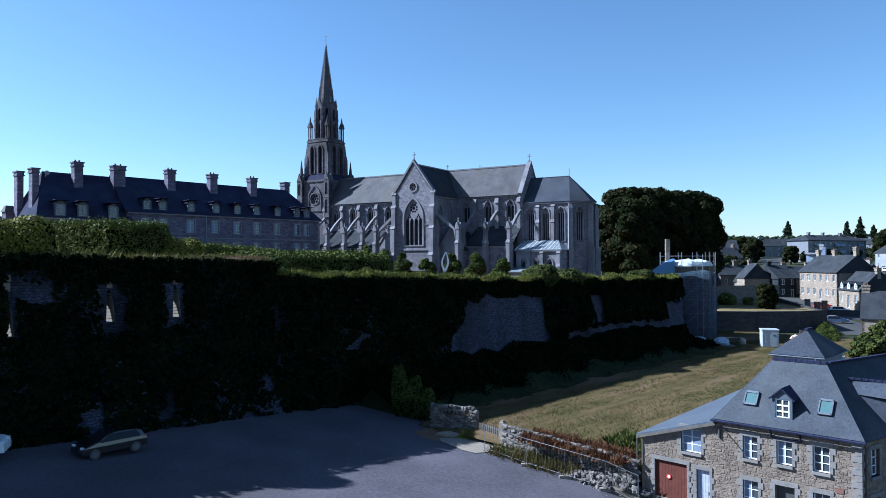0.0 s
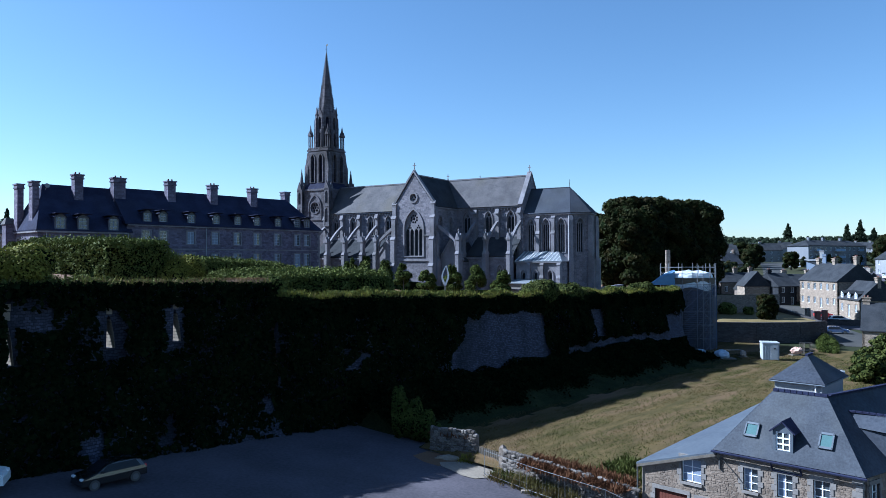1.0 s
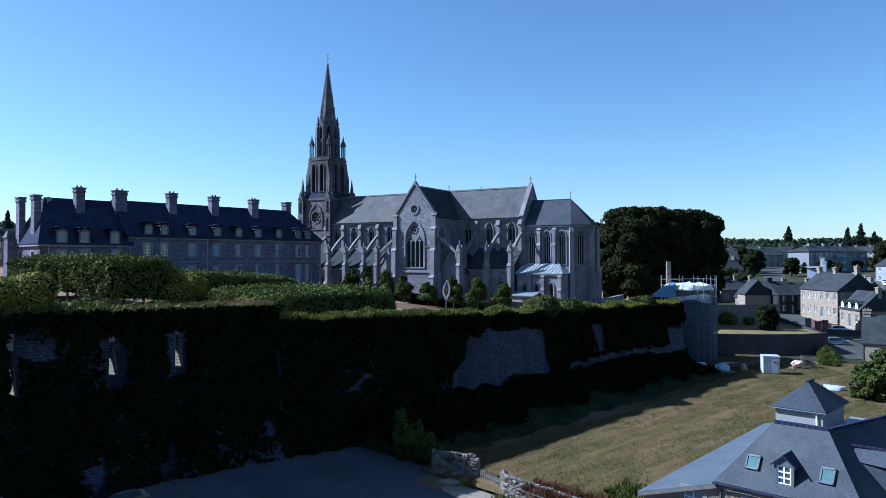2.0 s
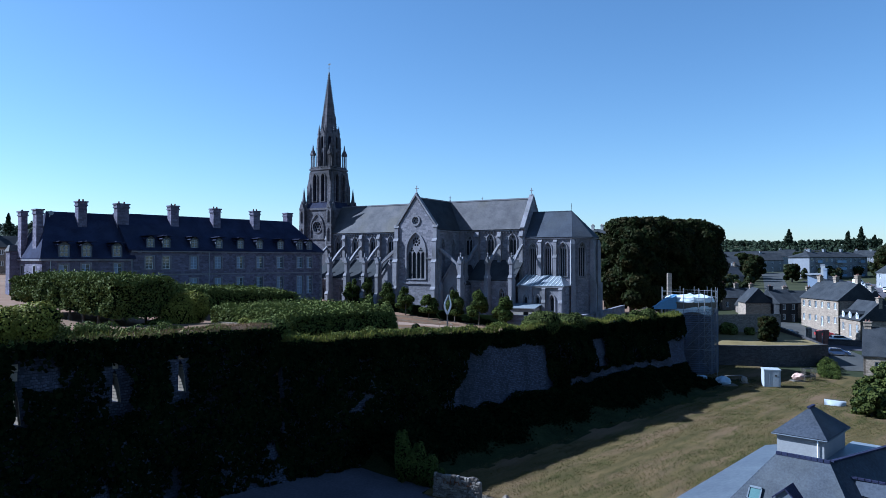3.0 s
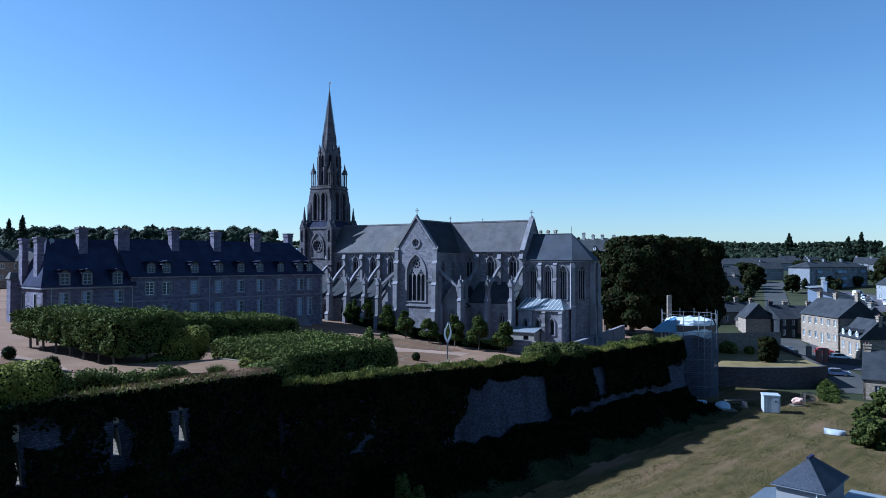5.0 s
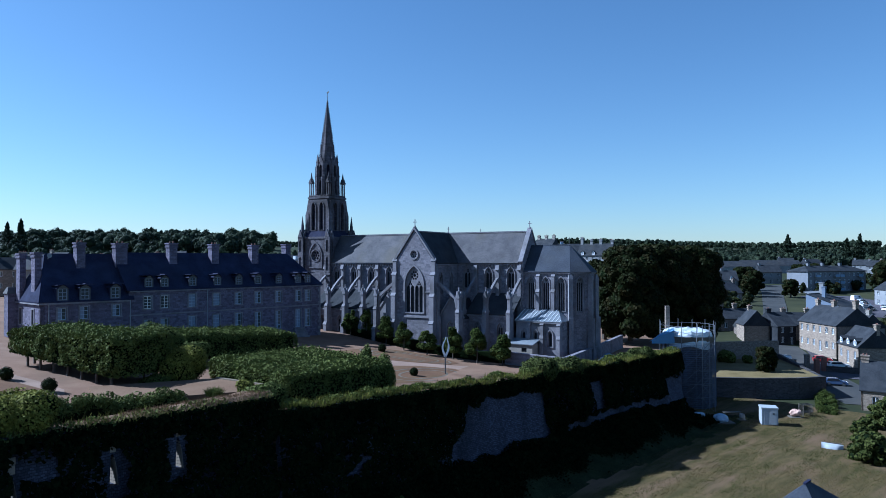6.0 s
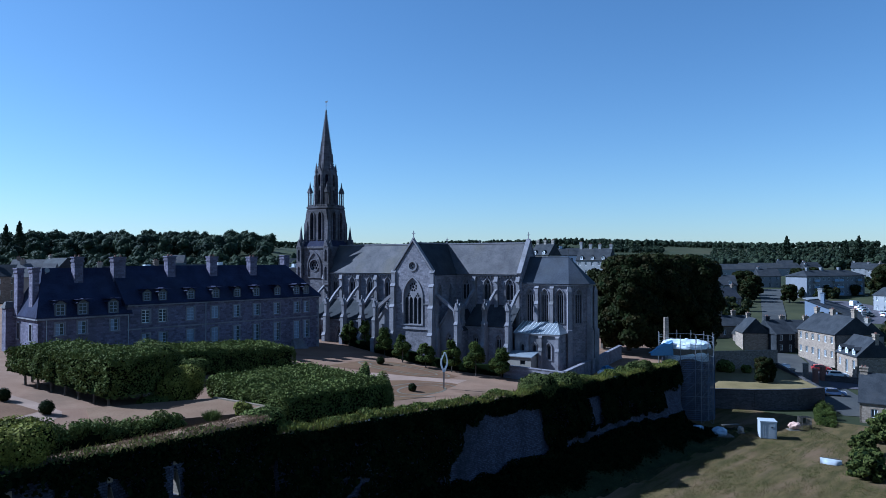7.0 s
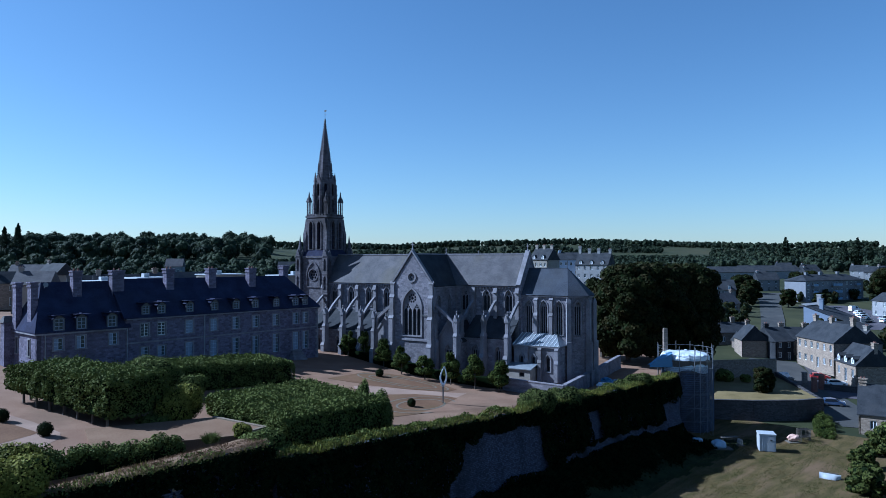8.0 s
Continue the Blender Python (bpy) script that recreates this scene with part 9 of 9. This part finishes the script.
raised_lawn()
sheet_patch("street", [(61.8, 108), (68.5, 106), (75.8, 142), (78.8, 156), (70, 160), (64.8, 134)], ASPHALT, "grey asphalt street between stone walls", "street", 0.07)
sheet_patch("forecourt", [(71.0, 127.0), (78.6, 124), (79.2, 154), (76.0, 144)], CAR_PARK, "asphalt forecourt before stone houses", "forecourt", 0.08)
sheet_patch("upper_car_park", [(112, 192), (121, 189), (134, 205), (139, 222), (138, 240), (122, 240), (116, 214)], CAR_PARK, "asphalt car park by the apartments", "car park", 0.1)
sheet_patch("far_street", [(80, 176), (86, 175), (99.5, 203), (121, 250), (142, 292), (131, 292), (113.5, 250), (93, 204)], ASPHALT, "grey street climbing between trees", "street", 0.12)


def gate_pier(x, y, mat, lb):
    p = thing("gate_pier", spot(x, y, low_ground(x, y)), lb, "gate pier", "gate piers")
    bm = taper(bmesh.new(), 0, 0, -0.2, 2.6, 0.8, 0.75)
    taper(bm, 0, 0, 2.6, 2.8, 0.95, 0.7)
    part("shaft", bm, mat, p)


gate_pier(70.0, 131.6, BRICK_RED, "square red brick gate pier")
gate_pier(72.6, 133.9, BRICK_RED, "square red brick gate pier")
gate_pier(65.6, 131.5, RUBBLE, "square pale stone gate pier")
gate_pier(70.7, 136.5, RUBBLE, "square pale stone gate pier")
car("red_car", spot(76.4, 141.4, low_ground(76.4, 141.4) + 0.08, -18), RED_CAR, "red car parked before stone houses", 4.1, 1.7, 1.5)
car("white_car", spot(76.9, 136.6, low_ground(76.9, 136.6) + 0.08, -12), WHITE_CAR, "silver-white car parked before stone houses", 4.4, 1.75, 1.45)
car("white_van", spot(67.4, 140.0, low_ground(67.4, 140.0) + 0.1, 200), WHITE_CAR, "white van parked by a stone wall", 4.6, 1.8, 1.9, True)
car("dark_car", spot(67.4, 120.6, low_ground(67.4, 120.6) + 0.07, -20), BLUE_CAR, "dark blue car in the shaded street", 4.2, 1.75, 1.45)
for k, (x, y, b) in enumerate(((129.1, 216.4, WHITE_CAR), (126.6, 211.0, WHITE_CAR), (124.0, 205.9, WHITE_CAR), (121.5, 200.0, BLACK_CAR), (131.1, 222.5, WHITE_CAR), (126.6, 199.5, WHITE_CAR), (128.4, 203.0, GREY_CAR), (125.0, 224.0, GREY_CAR))):
    car("parked_car", spot(x, y, low_ground(x, y) + 0.1, 20), b, "%s car in the upper car park" % ("black" if b is BLACK_CAR else "grey" if b is GREY_CAR else "white"), 4.2, 1.75, 1.5 if k != 4 else 2.2, k == 4, "cars in the upper car park")


# ---- things on the meadow ----
def site_cabin():
    c = thing("site_cabin", spot(42.9, 94.6, 2.75, -14), "small pale grey site cabin on the meadow", "cabin")
    bm = box(0, 2.05, 0, 2.0, 0.08, 2.25)
    part("wall", bm, CABIN_WHITE, c)
    part("roof", box(-0.06, 2.11, -0.06, 2.06, 2.25, 2.4), CABIN_WHITE, c)
    part("door", box(1.1, 1.85, -0.04, 0.0, 0.12, 2.05), CABIN_WHITE, c)
    part("vent", box(1.35, 1.6, -0.06, -0.04, 1.5, 1.7), IRON, c)
    for k in range(4):
        part("rib", box(0.05 + 0.3 * k, 0.09 + 0.3 * k, -0.025, 0.0, 0.1, 2.2), CABIN_WHITE, c)
    for x in (0.15, 1.9):
        part("foot", box(x - 0.1, x + 0.1, 0.1, 1.9, -0.05, 0.08), OLD_WOOD, c)


site_cabin()


TARP_GREY = plain("grey_sheeting", (0.33, 0.38, 0.46), 0.5)
BRICK_PALE = plain("pale_bricks", (0.5, 0.33, 0.26), 0.85)


def heap_of_bags(x, y, w, d, h, mat, label, seed, name="wrapped_pallet"):
    rng = np.random.default_rng(seed)
    hp = thing(name, spot(x, y, 2.72), label, "pallet", "wrapped pallets")
    part("pallet", box(-w / 2, w / 2, -d / 2, d / 2, 0, 0.14), OLD_WOOD, hp)
    for k in range(6):
        bm = blob(bmesh.new(), (rng.uniform(-w, w) * 0.28, rng.uniform(-d, d) * 0.28, 0.14 + h * rng.uniform(0.25, 0.6)), (w * 0.3, d * 0.3, h * 0.42), rng, 0.22)
        part("bag", bm, mat, hp)


heap_of_bags(35.4, 97.4, 1.8, 1.5, 1.2, TARP_GREY, "bags under blue-grey sheeting on a pallet", 1)
heap_of_bags(38.4, 96.2, 2.6, 1.7, 1.2, TARP_GREY, "pile of bags under grey sheeting", 2)
heap_of_bags(41.6, 97.8, 0.9, 0.9, 0.9, ROUGHCAST_BEIGE, "small pile of pale sacks beside the cabin", 3)
heap_of_bags(49.8, 99.4, 1.6, 1.4, 1.0, BRICK_PALE, "pile of pale bricks and sheets", 4)


def trestle(x, y):
    t = thing("scaffold_rack", spot(x, y, 2.72, 10), "rack of grey scaffold frames", "rack")
    for k in range(5):
        bm = bmesh.new()
        for xx in (0, 1.5):
            rod(bm, (xx, k * 0.25, 0), (xx, k * 0.25, 1.7), 0.04, 5)
        rod(bm, (0, k * 0.25, 1.65), (1.5, k * 0.25, 1.65), 0.04, 5)
        rod(bm, (0, k * 0.25, 0.6), (1.5, k * 0.25, 0.6), 0.04, 5)
        part("frame", bm, OLD_WOOD, t)


trestle(51.2, 99.8)


def trestle_table(x, y):
    t = thing("trestle_table", spot(x, y, 2.72, 8), "long rough trestle table on the grass", "table")
    part("tabletop", box(0, 2.6, 0, 0.7, 0.75, 0.82), OLD_WOOD, t)
    for xx in (0.2, 2.3):
        for yy in (0.08, 0.6):
            part("leg", box(xx, xx + 0.07, yy, yy + 0.07, 0, 0.75), OLD_WOOD, t)


trestle_table(39.6, 99.0)


def upturned_boat(x, y):
    b = thing("upturned_boat", spot(x, y, 2.75, -28), "pale upturned boat at the meadow's edge", "boat")
    bm = bmesh.new()
    rows = []
    for i in range(9):
        t = i / 8
        wd = 0.7 * (1 - (2 * t - 1.1) ** 4 * 0.8 if t > 0.1 else 0.75)
        wd = max(0.05, wd * (1 if t < 0.75 else 1 - (t - 0.75) * 3.4))
        rows.append([bm.verts.new((2.3 * t, wd * math.cos(a), 0.62 * math.sin(a) * (1 - 0.2 * t))) for a in np.linspace(0, math.pi, 9)])
    for i in range(8):
        for j in range(8):
            bm.faces.new((rows[i][j], rows[i + 1][j], rows[i + 1][j + 1], rows[i][j + 1]))
    part("hull", bm, CABIN_WHITE, b, smooth=True)
    part("keel", box(0.2, 2.1, -0.03, 0.03, 0.5, 0.66), OLD_WOOD, b)


upturned_boat(45.0, 83.6)

# ---- trees, woods and hills ----
def big_tree(x, y, z, h, r, seed, label, mat=None, group="", lumps=34, size=0.55, per=9, name="tree", low=0.12, trunk=0.5):
    """A broad tree: tapered trunk, forking limbs and a crown of many leafy clumps with gaps."""
    rng = np.random.default_rng(seed)
    t = thing(name, spot(x, y, z), label, "tree", group)
    bm = tapered_trunk(bmesh.new(), (0, 0, -0.3), (0, 0, h * 0.4), trunk, trunk * 0.6, 9)
    cl = []
    for k in range(lumps):
        a = k * 2.4 + rng.uniform(-0.3, 0.3)
        q = (k + 0.5) / lumps
        zz = h * (low + 0.06 + (0.9 - low) * q)
        e = math.sqrt(max(0.05, 1 - ((q - 0.42) / 0.62) ** 2))
        d = r * e * rng.uniform(0.45, 0.78)
        s = r * rng.uniform(0.2, 0.32)
        cl.append(((d * math.cos(a), d * math.sin(a), min(zz, h - s * 0.8)), (s, s, s * 0.8)))
        if k % 4 == 0:
            tapered_trunk(bm, (0, 0, h * rng.uniform(0.18, 0.36)), (d * 0.8 * math.cos(a), d * 0.8 * math.sin(a), zz), trunk * 0.32, 0.06, 6)
    cl.append(((0, 0, h * 0.55), (r * 0.6, r * 0.6, h * 0.33)))
    part("trunk", bm, BARK, t)
    # near-black lumps paint the shade inside the crown
    lm, cm = clump_foliage(cl, per, size, mat or TREE_LEAF, rng, "crown", 0.86, 0.6, IVY_SHADE)
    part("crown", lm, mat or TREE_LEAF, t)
    tagged(part("inner_growth", cm, IVY_SHADE, t), kind="stuff")
    return t


g = "great chestnut trees"
big_tree(34.5, 129.5, 10.4, 17.4, 7.5, 1, "great dark horse chestnut beside the church", group=g, lumps=80, size=0.46, per=15, low=0.02)
big_tree(47.4, 137.4, 9.2, 18.6, 8.3, 2, "great dark horse chestnut beside the church", group=g, lumps=80, size=0.46, per=15, low=0.02)
big_tree(41.2, 134.5, 9.6, 18.5, 7.8, 3, "great dark horse chestnut beside the church", group=g, lumps=60, size=0.46, per=16)
big_tree(31.0, 135.0, 10.2, 15.0, 5.6, 4, "dark horse chestnut beside the church", group=g, lumps=40, size=0.6, per=9)
bramble_hedge([(55.6, 101.5), (57.8, 106.0), (60.4, 111.5)], (2.5, 2.5, 2.7), (0.9, 1.3, 1.9), 1.2, YOUNG_LEAF, "ivy and brambles along the end of the meadow", 73, 0.9)
# shrubs of the low gardens
big_tree(54.6, 119.0, 6.1, 4.3, 2.1, 5, "dark conical conifer on a lawn", group="garden conifers", lumps=26, size=0.3, per=30, name="conifer", low=0.0, trunk=0.15)
for k, (x, y, z, a, c) in enumerate(((52.6, 130.0, 6.1, 1.8, 2.0), (55.8, 128.6, 6.1, 1.0, 1.4), (48.0, 129.5, 6.1, 1.4, 1.6))):
    shrub(x, y, z, (a, a, c), HEDGE_LEAF, "green bush before a garden wall", 90 + k, per=30, size=0.3, group="garden bushes")
for k, (x, y, z, h, r) in enumerate(((58.2, 92.5, 2.6, 3.9, 2.4), (61.6, 96.5, 2.6, 3.6, 2.1), (52.5, 87.0, 2.6, 2.9, 1.8), (57.0, 85.0, 2.6, 3.2, 2.1), (47.0, 77.5, 2.6, 3.4, 2.4))):
    big_tree(x, y, z, h, r, 100 + k, "leafy garden tree beside the lane", HEDGE_LEAF if k % 2 else MEADOW_GREEN, "garden trees", 22, 0.28, 26, low=0.0, trunk=0.14)
# town trees
for k, (x, y, h, r) in enumerate(((109.5, 248, 8.5, 4.2), (104, 238, 7.0, 3.6), (148, 290, 9, 5.0), (125, 288, 8, 5), (116.4, 235, 6.2, 3.4), (127, 235, 5.0, 2.7), (168, 262, 12, 8.0), (178, 268, 12, 8.0), (79, 186, 5, 3.0), (71, 184, 5, 3.4), (88, 262, 10, 5), (111, 262, 9, 4.5), (158, 300, 9, 4.5), (76, 214, 8, 4.5), (70, 240, 9, 6), (62, 215, 9, 6))):
    big_tree(x, y, low_ground(x, y), h, r, 130 + k, "round dark green town tree", TREE_LEAF, "town trees", 26, 0.5, 8, trunk=0.3)


def spruce(x, y, z, h, r, seed):
    rng = np.random.default_rng(seed)
    t = thing("spruce", spot(x, y, z), "tall dark conifer above the wood", "tree", "tall conifers")
    part("trunk", tapered_trunk(bmesh.new(), (0, 0, -0.5), (0, 0, h * 0.97), r * 0.09, 0.05), BARK, t)
    pts = []
    lens = rng.uniform(0.55, 1.15, 22)
    for k in range(int(520 * r)):
        b = int(rng.integers(22))
        q = (b + rng.uniform(-0.3, 0.3)) / 22
        a, e = b * 2.4 + rng.normal(0, 0.9), math.sqrt(rng.uniform(0.02, 1))
        d = r * (1.02 - q) ** 0.75 * e * lens[b]
        pts.append((d * math.cos(a), d * math.sin(a), h * (0.14 + 0.86 * q) - 0.12 * d + rng.normal(0, 0.02 * h)))
    part("crown", leaves("crown", np.array(pts), r * 0.16, WOOD_LEAF, rng, None, 0), WOOD_LEAF, t)


for k, (x, y, zt, h, r) in enumerate(((298, 518, 41, 26, 6.5), (306, 515, 44, 30, 7.0), (314, 512, 38, 24, 6.0), (337, 686, 50, 24, 7.5), (-271, 450, 52, 16, 4.5), (-281, 452, 50, 14, 4.0), (-200, 480, 48, 12, 4.0))):
    spruce(x, y, zt - h, h, r, 300 + k)


def wood(name, area, n, tall, top, label, seed, size=2.2, per=0.42, mat=None, keep=None, lobes=4):
    """A far wood: many crowns of different height, each of several clumps of leaves."""
    rng = np.random.default_rng(seed)
    (x0, x1), (y0, y1) = area
    cl = []
    for k in range(n):
        y = rng.uniform(y0, y1)
        f = rng.uniform(0, 1)
        x = x0 * (y / y0) + (x1 - x0) * (y / y0) * f
        if keep and not keep(x, y):
            continue
        zg = top(x, y)
        h = tall * rng.uniform(0.65, 1.15)
        r = h * rng.uniform(0.3, 0.45)
        for j in range(lobes):
            a = rng.uniform(0, 6.28)
            cl.append(((x + r * 0.5 * math.cos(a), y + r * 0.5 * math.sin(a), zg + h * rng.uniform(0.4, 0.8)), (r * 0.62, r * 0.62, h * 0.26)))
        cl.append(((x, y, zg + h * 0.4), (r * 0.8, r * 0.8, h * 0.42)))
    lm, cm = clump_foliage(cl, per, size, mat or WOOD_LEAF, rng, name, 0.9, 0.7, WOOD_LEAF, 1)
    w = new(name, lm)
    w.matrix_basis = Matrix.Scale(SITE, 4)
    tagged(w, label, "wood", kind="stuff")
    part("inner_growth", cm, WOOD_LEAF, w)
    return w


wood("far_wood", ((-330, -105), (430, 600)), 380, 13, low_ground, "dense dark green wood on the hill behind the town", 1, 1.4, 0.42)
wood("far_wood", ((-165, -36), (260, 400)), 260, 10, low_ground, "dark green trees behind the chateau", 2, 1.2, 0.55)
wood("far_wood", ((165, 420), (480, 760)), 360, 9.0, low_ground, "dense dark green wood behind the apartments", 3, 1.6, 0.38)
wood("far_wood", ((-60, 210), (520, 900)), 330, 6.5, low_ground, "trees and hedgerows beyond the town", 4, 2.4, 0.24)
wood("far_wood", ((20, 420), (860, 1300)), 420, 8.0, low_ground, "hedgerows and copses between fields", 9, 3.0, 0.2, lobes=2)
wood("hill_wood", ((-700, 1150), (1850, 2100)), 1150, 16, low_ground, "wooded ridges on the far hills", 5, 5.5, 0.05, lobes=2)
def off_street(x, y):
    """Ground of the town that is neither street, forecourt nor lawn."""
    return not (y < 170 and 44 < x < 92) and not (100 < x < 152 and 180 < y < 246) and not abs(x - (96 + (y - 204) * 0.46)) < 6 and not (99 < x < 116 and 186 < y < 212)


wood("town_green", ((54, 135), (160, 330)), 330, 4.6, low_ground, "gardens and bushes between the houses", 6, 0.8, 2.2, TREE_LEAF, off_street)
wood("hill_wood", ((-620, 330), (1350, 1750)), 800, 11, low_ground, "wooded slopes of the far hills", 7, 4.5, 0.08, lobes=2)
wood("hill_wood", ((520, 1000), (1350, 1750)), 500, 11, low_ground, "wooded slopes of the far hills", 8, 4.5, 0.08, lobes=2)
wood("hill_wood", ((345, 500), (1590, 1750)), 150, 11, low_ground, "dark copse above the far fields", 10, 4.5, 0.08, lobes=2)
wood("hedgerow", ((330, 470), (1400, 1425)), 50, 6, low_ground, "hedgerow between the far fields", 11, 3.5, 0.1, lobes=2)
